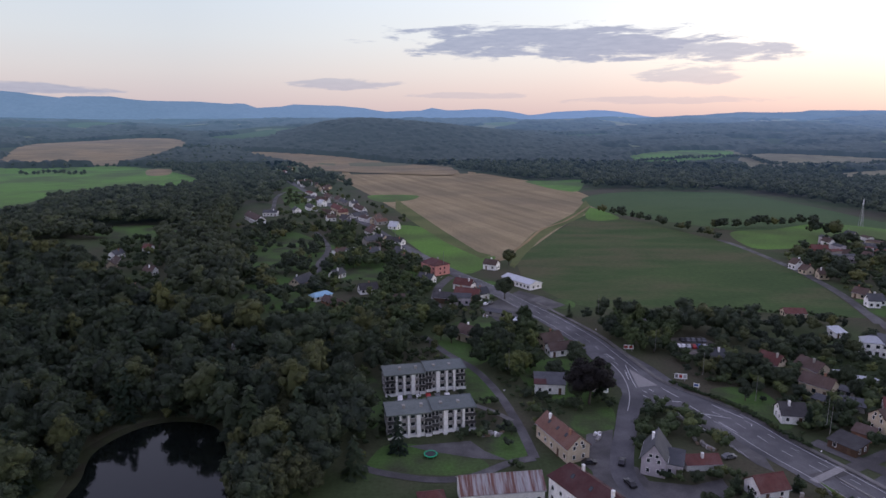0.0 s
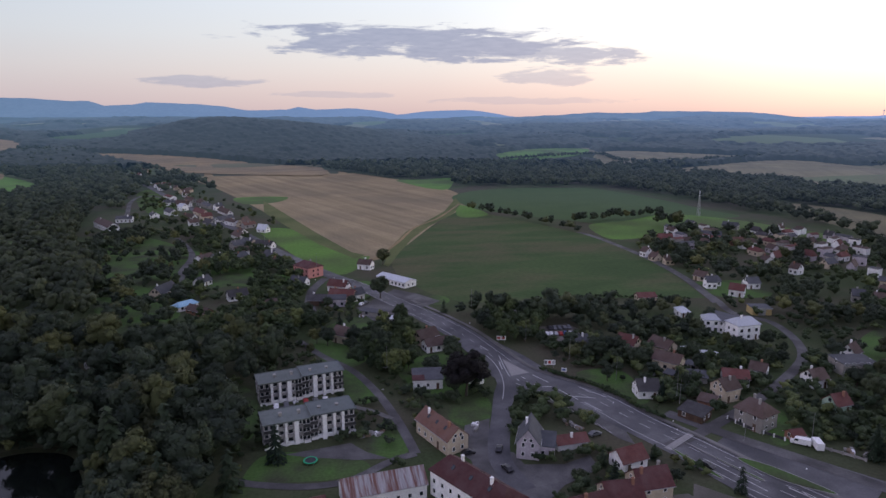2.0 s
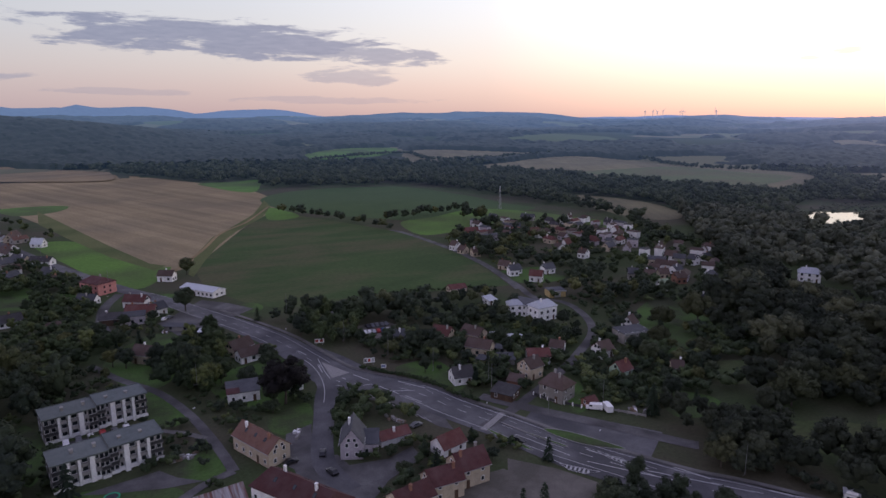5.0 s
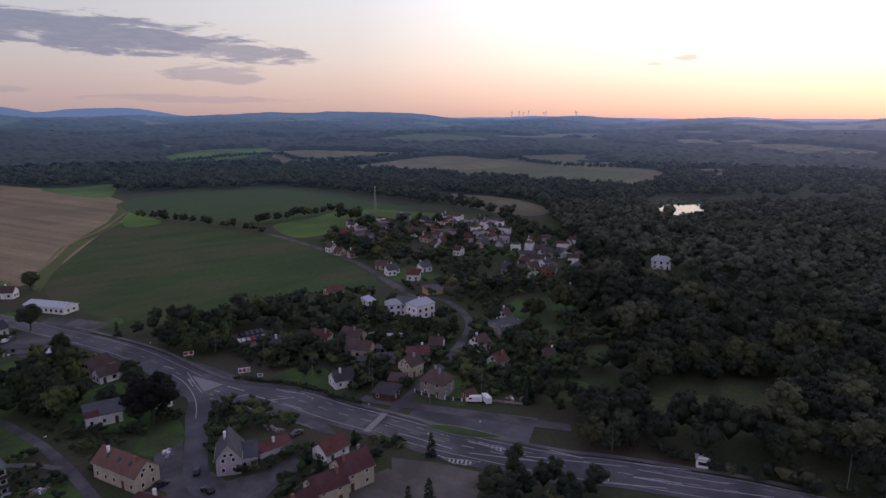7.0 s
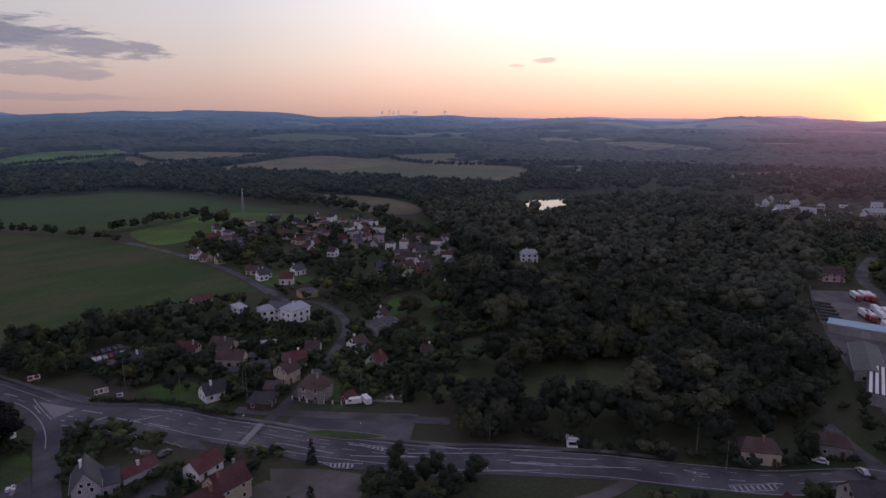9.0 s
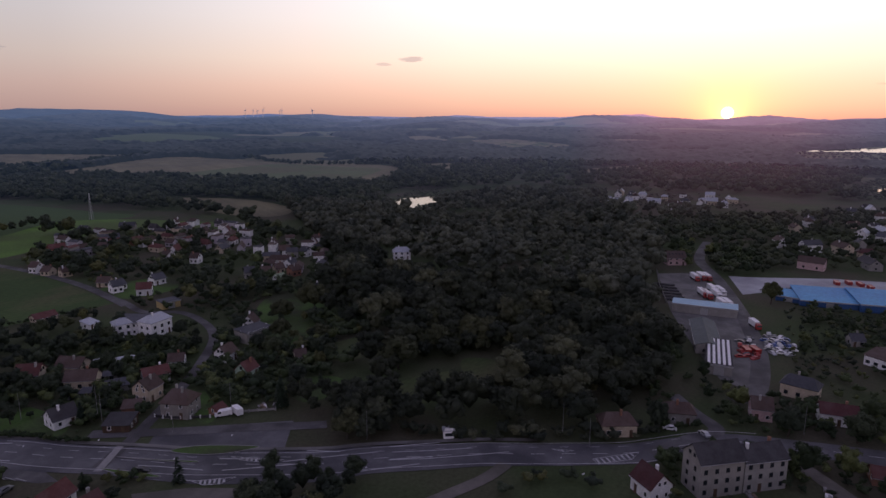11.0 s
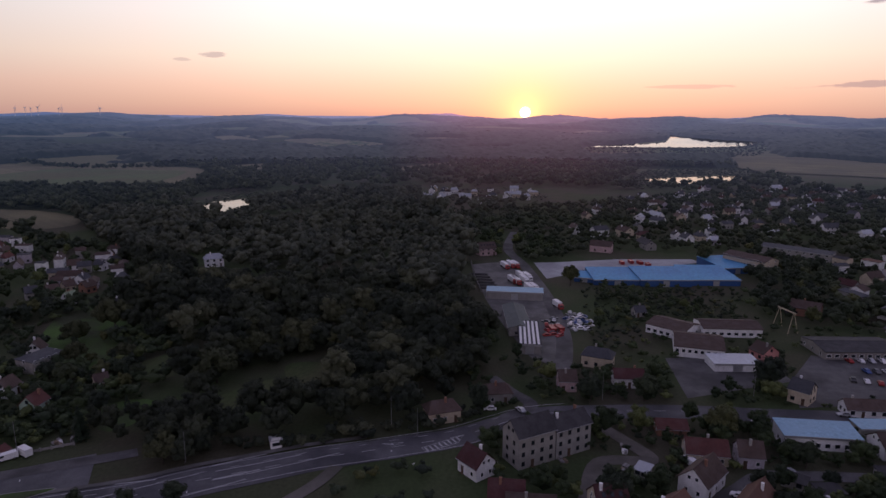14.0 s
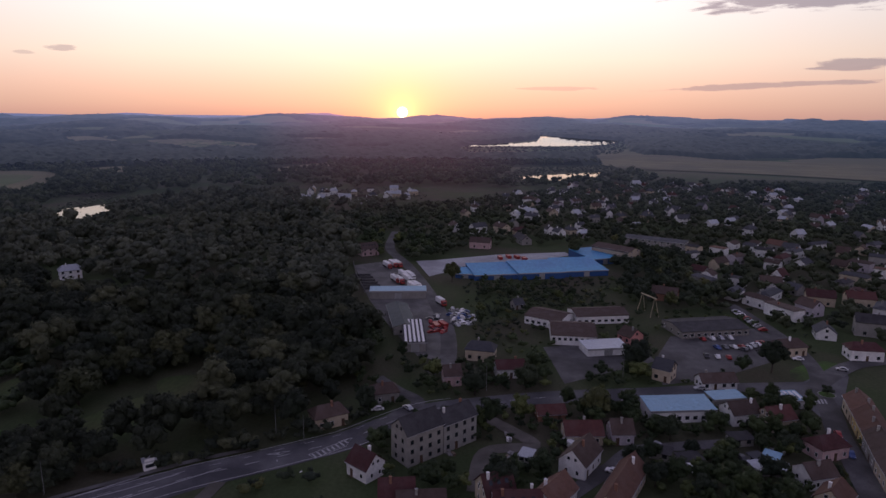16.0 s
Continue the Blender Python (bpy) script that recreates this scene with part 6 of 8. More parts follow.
# low sheds in the back yards of the old town
for x, y, turn, ridge_len, tile in ((160.2, -91.0, -79, 6.6, "light"), (165.3, -96.2, -130, 4.7, "paleblue"), (164.4, -91.8, -73, 4.3, "grey"), (159.4, -95.7, -128, 2.8, "light"), (164.3, -72.6, -77, 7.1, "dark"), (176.3, -92.3, -84, 7.2, "dark"), (165.8, -27.2, -116, 4.2, "light"),
                                   (168.1, -65.9, -120, 6.3, "dark"), (147.2, 222.1, -10, 8.2, "light"), (152.2, 216.5, -20, 5.3, "light"), (140.6, 208.0, -42, 6.8, "grey"), (127.8, 201.0, -54, 4.2, "grey"), (154.7, 215.6, -72, 3.5, "white"), (27.2, 300.7, -33, 14.2, "grey"), (36.8, 287.5, -23, 6.9, "light")):
    house(x, y, turn, ridge_len, 5.5, 2.7, 3.1, "grey", "light" if tile == "white" else tile, "mono", detail=1, chimneys=0, name="garden_shed", group="garden sheds")


# ---- trees ----
def leaf_blades(rng, centre, radii, count, size, droop=0.0):
    """Leaf clumps over the skin of one bough: small blades that face outwards, roughly."""
    d = rng.normal(size=(count, 3))
    d /= np.linalg.norm(d, axis=1)[:, None]
    d[:, 2] = np.where(d[:, 2] < -0.35, -d[:, 2], d[:, 2])
    p = centre + d * radii * rng.uniform(0.80, 1.16, (count, 1))
    n = d + rng.normal(scale=0.38, size=(count, 3)) + (0, 0, 0.15)
    n /= np.linalg.norm(n, axis=1)[:, None]
    u = np.cross(n, rng.normal(size=(count, 3)))
    u /= np.linalg.norm(u, axis=1)[:, None]
    w = np.cross(n, u)
    s = size * rng.uniform(0.6, 1.25, (count, 1))
    stretch = 1.0 + droop
    v = np.stack([p - u * s - w * s * 0.5, p + u * s - w * s * 0.5 + n * s * 0.1, p + w * s * 1.1 * stretch - n * s * 0.12], 1)
    return v.reshape(-1, 3)


def icosphere(level):
    bm = bmesh.new()
    bmesh.ops.create_icosphere(bm, subdivisions=level, radius=1)
    out = np.array([v.co[:] for v in bm.verts]), np.array([[v.index for v in f.verts] for f in bm.faces])
    bm.free()
    return out


BALLS = {1: icosphere(1), 2: icosphere(2), 3: icosphere(3)}


def join(pieces):
    """One pair of arrays from many (verts, triangles)."""
    vs, fs, n = [], [], 0
    for v, f in pieces:
        vs.append(v), fs.append(f + n)
        n += len(v)
    return np.concatenate(vs), np.concatenate(fs)


def blades(v):
    return v, np.arange(len(v)).reshape(-1, 3)


def leaves(v):
    q = np.arange(len(v)).reshape(-1, 4)
    return v, np.concatenate([q[:, [0, 1, 2]], q[:, [0, 2, 3]]])


def bough(rng, centre, radii, level):
    """A lumpy mass of leaves."""
    v, f = BALLS[level]
    k = rng.normal(size=(5, 3)) * 2.2
    bump = np.sin(v @ k.T + rng.uniform(0, 6, 5)).sum(1)[:, None] * 0.055 + rng.normal(scale=0.06, size=(len(v), 1))
    return v * (1 + bump) * radii + centre, f


def crown_arrays(seed, height, spread, lobes, per, size, kind="broad", level=2, fine=1):
    """Crown of one tree: lumpy boughs round a stem, each with leaf clumps that break its outline."""
    rng = np.random.default_rng(seed)
    out = []
    if kind == "conifer":
        tiers = max(5, lobes)
        vs = []
        for i in range(tiers):
            u = i / tiers
            z = height * (0.12 + 0.86 * u)
            r = spread * (1 - u) ** 0.85 + 0.25
            m = max(6, int(per * (1 - u) + 5))
            a = rng.uniform(0, math.tau, m)
            rad = r * rng.uniform(0.35, 1.0, m)
            p = np.stack([np.cos(a) * rad, np.sin(a) * rad, z - 0.35 * rad + rng.normal(scale=0.15, size=m)], 1)
            away = np.stack([np.cos(a), np.sin(a), np.full(m, -0.45)], 1)
            side = np.stack([-np.sin(a), np.cos(a), rng.normal(scale=0.25, size=m)], 1)
            s = size * rng.uniform(0.7, 1.3, (m, 1))
            vs.append(np.stack([p - away * s * 1.2, p - side * s * 0.7, p + away * s * 1.2, p + side * s * 0.7], 1).reshape(-1, 3))
        return leaves(np.concatenate(vs))
    # a dome of rounded boughs over a solid heart
    mid, rz = height * (0.55 if kind == "willow" else 0.58), height * (0.44 if kind == "tall" else 0.40)
    heart = np.array([0, 0, mid])
    out.append(bough(rng, heart, np.array([spread * 0.70, spread * 0.70, rz * 0.78]), level))
    big = 0.50 - 0.010 * min(lobes, 16)
    for i in range(lobes):
        u = (i + 0.5) / lobes
        a = i * 2.399 + rng.uniform(-0.5, 0.5)
        up = 0.96 - 1.38 * u
        ring = math.sqrt(1 - up * up)
        c = heart + np.array([math.cos(a) * ring * spread, math.sin(a) * ring * spread, up * rz]) * rng.uniform(0.62, 0.92)
        br = spread * big * rng.uniform(0.78, 1.25)
        radii = np.array([br, br, br * (1.1 if kind == "tall" else 0.86)])
        out.append(bough(rng, c, radii * (0.86 if per else 1.0), fine))
        if per:
            out.append(blades(leaf_blades(rng, c, radii * 1.04, per, size, 0.6 if kind == "willow" else 0.0)))
    return join(out)


def trunk_mesh(seed, height, spread, kind):
    rnd = random.Random(seed)
    bm = bmesh.new()
    r = 0.022 * height + 0.05
    if kind == "conifer":
        tube(bm, (0, 0, -0.3), (0, 0, height * 0.96), r, 0.03, 7)
    else:
        top = Vector((rnd.uniform(-0.4, 0.4), rnd.uniform(-0.4, 0.4), height * 0.42))
        tube(bm, (0, 0, -0.3), top, r * 1.15, r * 0.75, 8)
        tube(bm, top, top + Vector((0.3, -0.2, height * 0.36)), r * 0.75, 0.04, 6)
        for k in range(5):
            a = k * 1.26 + rnd.uniform(-0.3, 0.3)
            s = top * (0.75 + 0.25 * (k % 2))
            tube(bm, s, s + Vector((math.cos(a) * spread * 0.6, math.sin(a) * spread * 0.6, height * rnd.uniform(0.14, 0.3))), r * 0.45, 0.04, 5)
    me = mesh_of("trunk", bm)
    me.materials.append(M["bark"])
    return me


# height, spread, boughs, clumps a bough, clump size, kind, leaves
NEAR = [(12.0, 4.8, 12, 80, 0.42, "broad", "leaf"), (14.5, 5.6, 13, 84, 0.44, "broad", "leaf"), (9.0, 4.0, 10, 70, 0.38, "broad", "leaf"), (11.0, 3.4, 10, 70, 0.36, "tall", "leaf"),
        (13.0, 3.0, 18, 36, 0.55, "conifer", "needle"), (9.5, 2.4, 14, 28, 0.46, "conifer", "needle"), (5.0, 2.5, 7, 44, 0.30, "broad", "leaf"), (11.5, 5.8, 16, 110, 0.38, "willow", "willow"), (16.0, 6.8, 16, 140, 0.46, "broad", "copper")]
KINDS = []
for k, (h, s, b, p, z, kind, leafy) in enumerate(NEAR):
    v, f = crown_arrays(40 + k, h, s, b, p, z, kind, 1)
    KINDS.append((trunk_mesh(k, h, s, kind), fast_mesh("crown", v, f, M[leafy], np.zeros(len(v)), True)))
TREE_LABEL = ["round leafy garden tree with a dense dark crown", "tall broad leafy tree with dark green crown", "small leafy garden tree with round crown", "slender upright leafy tree with dark crown",
              "tall dark green spruce with drooping boughs", "small dark green spruce in a garden", "low rounded garden shrub with dense leaves", "pale yellow-green willow with a soft full crown", "huge copper beech with nearly black leaves"]


def tree(k, x, y, scale=1.0, turn=None, group="garden trees"):
    rnd = random.Random(int(x * 31 + y * 17))
    shrub = k == 6
    ob = thing("shrub" if shrub else "spruce" if k in (4, 5) else "tree", x, y, rnd.uniform(0, 360) if turn is None else turn, TREE_LABEL[k], "shrub" if shrub else "tree", group)
    s = scale * rnd.uniform(0.92, 1.08)
    ob.scale = (s * rnd.uniform(0.92, 1.08), s, s * rnd.uniform(0.92, 1.1))
    part("trunk", KINDS[k][0], None, ob)
    part("crown", KINDS[k][1], None, ob)
    return ob


def thicket(name, templates, px, py, heights, label, category="woods", material="leaf", seed=1, squash=1.0):
    """Many trees as one body of foliage."""
    rng = np.random.default_rng(seed)
    pick = rng.integers(0, len(templates), len(px))
    out, faces, tints, base_n = [], [], [], 0
    for j, ((tv, tf), th) in enumerate(templates):
        m = pick == j
        n = int(m.sum())
        if not n:
            continue
        a, s = rng.uniform(0, math.tau, n), heights[m] / th
        wide = s * rng.uniform(0.9, 1.15, n) * squash
        c, d = np.cos(a)[:, None] * wide[:, None], np.sin(a)[:, None] * wide[:, None]
        x = tv[None, :, 0] * c - tv[None, :, 1] * d + px[m][:, None]
        y = tv[None, :, 0] * d + tv[None, :, 1] * c + py[m][:, None]
        base = np.array([terrain(p, q) for p, q in zip(px[m], py[m])])
        z = tv[None, :, 2] * s[:, None] + base[:, None]
        out.append(np.stack([x, y, z], -1).reshape(-1, 3))
        tints.append(np.repeat(rng.uniform(0, 1, n), len(tv)))
        faces.append((tf[None] + (np.arange(n) * len(tv))[:, None, None]).reshape(-1, 3) + base_n)
        base_n += n * len(tv)
    me = fast_mesh(name, np.concatenate(out), np.concatenate(faces), M[material], np.concatenate(tints), True)
    return tagged(new(name, me), label, category, kind="stuff")


def scatter(outline, spacing, seed, margin=2.0, use_open=True, holes=(), houses=1.0):
    """Jittered grid of places within an outline, clear of roads, houses and open plots."""
    rng = np.random.default_rng(seed)
    xs, ys = np.array([p[0] for p in outline]), np.array([p[1] for p in outline])
    gx, gy = np.meshgrid(np.arange(xs.min(), xs.max(), spacing), np.arange(ys.min(), ys.max(), spacing))
    px = (gx + rng.uniform(-0.48, 0.48, gx.shape) * spacing).ravel()
    py = (gy + rng.uniform(-0.48, 0.48, gy.shape) * spacing).ravel()
    ok = inside_many(px, py, outline)
    px, py = px[ok], py[ok]
    bad = np.zeros(len(px), bool)
    for poly in (OPEN if use_open else YARDS):
        bad |= inside_many(px, py, poly)
    for poly in holes:
        bad |= inside_many(px, py, poly)
    for line, half in LINES:
        bad |= near_line(px, py, line, half + margin)
    for x, y, r in FOOT:
        bad |= (px - x) ** 2 + (py - y) ** 2 < (r * houses + margin) ** 2
    return px[~bad], py[~bad]


def templates(seed, count, h, spread, lobes, per, size, kind="broad", level=2, fine=1):
    return [(crown_arrays(seed + i, h * (0.85 + 0.3 * i / max(count - 1, 1)), spread, lobes, per, size, kind, level, fine), h) for i in range(count)]


T_NEAR = templates(200, 5, 14, 4.7, 9, 62, 0.42, "broad", 1) + templates(206, 3, 15.5, 3.7, 9, 58, 0.40, "tall", 1)
T_WOOD = templates(230, 6, 13, 4.8, 9, 46, 0.46, "broad", 1) + templates(236, 2, 14.5, 3.9, 9, 44, 0.44, "tall", 1)
T_MID = templates(220, 6, 13, 4.9, 7, 24, 0.55, "broad", 1) + templates(226, 2, 15, 4.0, 7, 24, 0.52, "tall", 1)
T_LOW = templates(300, 6, 13, 5.2, 6, 13, 0.75, "broad", 1) + templates(306, 2, 15, 4.3, 6, 13, 0.72, "tall", 1)
T_FAR = templates(240, 6, 13, 6.6, 4, 5, 1.2, "broad", 1)
T_CON = templates(260, 3, 14, 3.0, 13, 22, 0.62, "conifer")
T_BUSH = templates(280, 4, 4, 2.4, 3, 12, 0.40, "broad", 1)


def wood(outline, spacing, h0, h1, temps, label, seed, name="woods", material="leaf", holes=(), margin=2.0, squash=1.0, use_open=True, vary=0.0, clump=None):
    px, py = scatter(outline, spacing, seed, margin, use_open, holes)
    if clump is not None:
        group = np.array([noise.noise((x * 0.03, y * 0.03, seed)) + 0.6 * noise.noise((x * 0.09, y * 0.09, seed)) for x, y in zip(px, py)])
        px, py = px[group > clump], py[group > clump]
    if not len(px):
        return
    rng = np.random.default_rng(seed + 1)
    tall = rng.uniform(h0, h1, len(px))
    if vary:
        field = np.array([noise.noise((x * 0.013, y * 0.013, seed)) for x, y in zip(px, py)])
        tall *= 1 + vary * field
        keep = field > -0.52
        px, py, tall = px[keep], py[keep], tall[keep]
    thicket(name, temps, px, py, tall, label, "woods", material, seed, squash)


HOLES = ([(-107, 168), (-102, 182), (-92, 190), (-60, 165), (-46, 138), (-60, 122), (-100, 122), (-105, 150)], [(-207, 369), (-260, 473), (-255, 508), (-228, 507), (-161, 369), (-144, 321), (-166, 316)], [(-208, 629), (-186, 729), (-138, 576), (-128, 494), (-172, 519)], [(-106, 230), (-110, 241), (-104, 241), (-99, 230)])
# the woods round the pond
wood([(-122, 130), (-404, 475), (-351, 492), (-230, 402), (-147, 327), (-90, 280), (-77, 268), (-40, 259), (-10, 253), (-8, 241), (-20, 226), (-35, 213), (-26, 184), (-23, 159), (-33, 147), (-46, 125)], 9.0, 9, 18, T_NEAR, "dense dark mixed wood round a pond", 11, holes=HOLES)
wood([(-122, 130), (-404, 475), (-351, 492), (-230, 402), (-147, 327), (-90, 280), (-77, 268), (-40, 259), (-10, 253), (-20, 226), (-35, 213), (-26, 184), (-23, 159), (-33, 147), (-46, 125)], 10.5, 5, 10, T_LOW, "undergrowth and young trees in the wood", 45, material="leaf", holes=HOLES)
wood([(199, 24), (198, -44), (185, -120), (166, -128), (131, -104), (130, -31), (153, 18)], 7.0, 4, 8, T_MID, "trees in the back yards", 46, material="garden")
wood([(-125, 134), (-282, 345), (-192, 302), (-122, 268), (-79, 241), (-41, 191), (-23, 159), (-39, 136)], 17.0, 14, 21, T_CON, "dark spruces standing in the wood", 12, material="needle", holes=HOLES)
wood([(-334, 509), (-458, 735), (-428, 818), (-296, 862), (-223, 692), (-183, 519), (-134, 414), (-105, 311), (-154, 344), (-237, 507)], 8.0, 9, 17, T_LOW, "dark belt of woods behind the pond", 13, material="farleaf", holes=HOLES)
wood([(-404, 475), (-505, 598), (-426, 653), (-458, 735), (-306, 508), (-351, 492)], 8.0, 9, 15, T_LOW, "dark wood at the edge of the pasture", 14, material="farleaf")
wood([(-594, 1277), (-745, 1642), (-728, 1819), (-568, 1771), (-354, 1269), (-237, 935), (-193, 682), (-285, 828), (-365, 899), (-460, 1139)], 14, 8, 14, T_FAR, "trees among the houses at the far end", 15, material="farleaf")
wood([(12, 233), (21, 267), (42, 275), (41, 240), (29, 213), (20, 222)], 6.0, 7, 12, T_NEAR, "tall garden trees between lane and road", 16, material="garden", use_open=False)
wood([(57, 174), (66, 200), (76, 207), (80, 198), (74, 190), (66, 188)], 4.5, 2, 4.5, T_BUSH, "dense shrubs behind the tall gable", 17, material="garden", use_open=False)
wood([(71, 273), (85, 298), (115, 298), (107, 265), (85, 240), (76, 253)], 6.0, 6, 11, T_NEAR, "trees behind the footway", 18, material="garden", use_open=False)
wood([(12, 160), (11, 183), (22, 193), (24, 173), (18, 162)], 6.5, 2, 4, T_BUSH, "low shrubs on the lawn", 19, use_open=False)
wood([(153, 235), (187, 214), (169, 193), (135, 176), (122, 181), (128, 207)], 6.5, 3, 6, T_MID, "shrubs and small trees between the houses", 20, material="garden", use_open=False)
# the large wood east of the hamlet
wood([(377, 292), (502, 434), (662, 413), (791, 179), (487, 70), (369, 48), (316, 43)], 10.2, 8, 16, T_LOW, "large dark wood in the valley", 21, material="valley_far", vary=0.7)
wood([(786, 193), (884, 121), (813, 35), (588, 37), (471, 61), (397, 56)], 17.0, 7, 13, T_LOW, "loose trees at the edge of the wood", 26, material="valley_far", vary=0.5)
wood([(-174, 507), (-163, 593), (-108, 532), (-77, 413), (-63, 301), (-97, 301)], 7.0, 3.5, 10, T_MID, "fruit trees on the lawns", 27, material="leaf", use_open=False, clump=-0.12)
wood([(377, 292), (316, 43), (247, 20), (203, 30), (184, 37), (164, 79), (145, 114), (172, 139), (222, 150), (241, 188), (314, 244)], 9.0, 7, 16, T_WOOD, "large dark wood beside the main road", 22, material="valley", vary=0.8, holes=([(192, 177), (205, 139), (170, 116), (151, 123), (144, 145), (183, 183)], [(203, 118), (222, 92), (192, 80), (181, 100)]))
wood([(231, 145), (248, 143), (268, 112), (294, 63), (271, 32), (214, 32), (226, 79), (214, 113)], 10.0, 7, 13, templates(290, 3, 12, 4.6, 12, 60, 0.38, "willow", 1), "pale willows along the stream", 23, material="willow", squash=0.9)
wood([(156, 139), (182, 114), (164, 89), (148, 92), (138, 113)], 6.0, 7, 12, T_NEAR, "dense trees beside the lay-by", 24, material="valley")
wood([(200, 163), (206, 140), (198, 132), (191, 154)], 4.0, 6, 9, T_CON, "row of dark conifers behind the gardens", 25, material="needle")
wood([(356, 381), (399, 314), (273, 212), (238, 250)], 9.5, 4, 8, T_LOW, "trees between the houses at the wood", 28, material="garden", use_open=False)
wood([(-207, 369), (-260, 473), (-255, 508), (-228, 507), (-161, 369), (-144, 321), (-166, 316)], 8.5, 4, 8, T_LOW, "young trees in the clearing", 29, material="garden", use_open=False)
# trees among the gardens
wood([(65, 294), (85, 302), (114, 296), (189, 286), (179, 264), (157, 255), (101, 262), (88, 272)], 6.5, 4, 11, T_MID, "tall hedge and trees behind the gardens", 31, vary=0.7, clump=-0.15)
wood([(89, 258), (116, 270), (175, 253), (168, 221), (126, 180), (120, 211), (99, 218)], 6.0, 4, 9, T_MID, "garden trees and shrubs between the houses", 32, material="leaf", use_open=False, clump=-0.05)
wood([(-89, 397), (-61, 460), (-17, 413), (-1, 331), (-6, 267), (-44, 283), (-63, 301)], 6.5, 4, 9, T_MID, "garden trees and shrubs between the houses", 33, material="garden", use_open=False, clump=-0.22)
wood([(-117, 576), (-70, 575), (-17, 413), (-67, 397), (-96, 471)], 7.5, 4, 9, T_MID, "garden trees and shrubs between the houses", 34, material="garden", use_open=False, clump=-0.15)
wood([(-342, 1269), (-297, 1267), (-35, 608), (-21, 517), (-79, 609), (-172, 859)], 9.0, 3.5, 7, T_LOW, "garden trees along the main street", 35, material="garden", margin=5.0, clump=0.05)
wood([(-271, 936), (-160, 794), (-75, 575), (-105, 518), (-168, 610)], 8.0, 3.5, 8, T_LOW, "garden trees along the main street", 36, material="garden", margin=5.0, use_open=False, clump=0.0)
wood([(226, 418), (284, 483), (400, 501), (437, 424), (404, 304), (300, 228), (248, 238), (223, 258), (211, 300)], 8.0, 4, 11, T_LOW, "trees and shrubs of the hamlet", 37, clump=-0.1)
wood([(221, 260), (266, 256), (297, 230), (257, 177), (227, 150), (186, 158), (188, 191)], 6.8, 4, 10, T_MID, "garden trees and shrubs between the houses", 38, material="leaf", use_open=False, clump=-0.02)
wood([(20, 283), (41, 300), (40, 240), (62, 240), (59, 213), (25, 229), (12, 240)], 7.0, 5, 11, T_NEAR, "trees between the lane and the road", 39, material="garden")
wood([(-4, 300), (17, 283), (12, 235), (-9, 275)], 9.0, 4, 9, T_NEAR, "shrubs and trees along the lane", 40, material="garden")
wood([(68, 199), (82, 206), (86, 173), (82, 169), (61, 176)], 5.0, 2.5, 5, T_BUSH, "dense garden shrubs beside the junction", 41, material="garden")
wood([(107, 108), (126, 97), (128, 88), (109, 77), (91, 92)], 5.0, 6, 11, T_NEAR, "trees beside the main road", 42)
wood([(90, 126), (107, 132), (95, 112), (81, 108)], 5.0, 7, 10, T_CON, "dark conifers beside the white house", 43, material="needle")
wood([(148, 56), (162, 32), (159, 24), (143, 22), (128, 44)], 9.0, 2, 4, T_BUSH, "rough scrub beside the gravel track", 44)
wood([(632, 101), (926, -264), (954, -730), (256, -208), (270, -158), (343, -128), (492, -144), (466, -27), (409, 28)], 9.5, 4, 8.5, T_FAR, "trees between the houses of the town", 51, material="farleaf")
wood([(509, 63), (511, 8), (366, -22), (240, -7), (240, 6), (229, 15), (240, 33), (299, 36)], 9.0, 5, 10, T_MID, "trees round the depot", 52, material="garden")
wood([(365, -9), (360, -55), (368, -106), (315, -92), (314, -46), (253, -31), (267, -15), (319, -14)], 6.0, 1.0, 3, T_BUSH, "scrub behind the factory", 53, clump=-0.3)
wood([(234, 15), (229, -20), (241, -52), (236, -91), (236, -127), (220, -117), (217, -68), (207, -18), (200, 9)], 8.5, 4, 9, T_MID, "trees along the main road", 54, use_open=False, material="garden")
wood([(181, -64), (183, -94), (185, -120), (154, -102), (149, -78), (154, -63)], 6.0, 4, 8, T_NEAR, "dark trees in the back yards", 57, use_open=False, material="garden")
wood([(359, -15), (370, -77), (348, -98), (312, -66), (312, -45), (267, -32), (267, -15)], 4.5, 0.8, 2.5, T_BUSH, "dark scrub behind the factory", 58, use_open=False, material="leaf", clump=-0.45)
wood([(365, -24), (352, -99), (321, -92), (311, -46), (267, -33), (286, -21)], 8.5, 3, 6.5, T_MID, "small trees in the scrub behind the factory", 59, use_open=False, material="garden", clump=-0.1)
wood([(180, -3), (200, -45), (211, -134), (172, -132), (131, -104), (130, -31), (170, -16)], 8.0, 5, 10, T_NEAR, "trees between the old houses", 55, material="garden")
wood([(516, -141), (414, -168), (369, -185), (302, -148), (321, -97)], 9.0, 6, 11, T_MID, "trees along the edge of the town", 56, material="leaf")
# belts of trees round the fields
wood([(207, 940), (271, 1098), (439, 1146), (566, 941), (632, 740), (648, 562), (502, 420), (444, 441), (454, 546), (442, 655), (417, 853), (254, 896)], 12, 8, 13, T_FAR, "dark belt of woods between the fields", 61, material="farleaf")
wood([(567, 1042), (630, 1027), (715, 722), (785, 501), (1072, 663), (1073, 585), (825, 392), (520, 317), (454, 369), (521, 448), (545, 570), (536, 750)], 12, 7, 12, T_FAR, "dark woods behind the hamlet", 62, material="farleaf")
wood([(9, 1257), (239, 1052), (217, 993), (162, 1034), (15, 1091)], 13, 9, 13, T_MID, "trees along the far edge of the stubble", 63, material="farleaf")
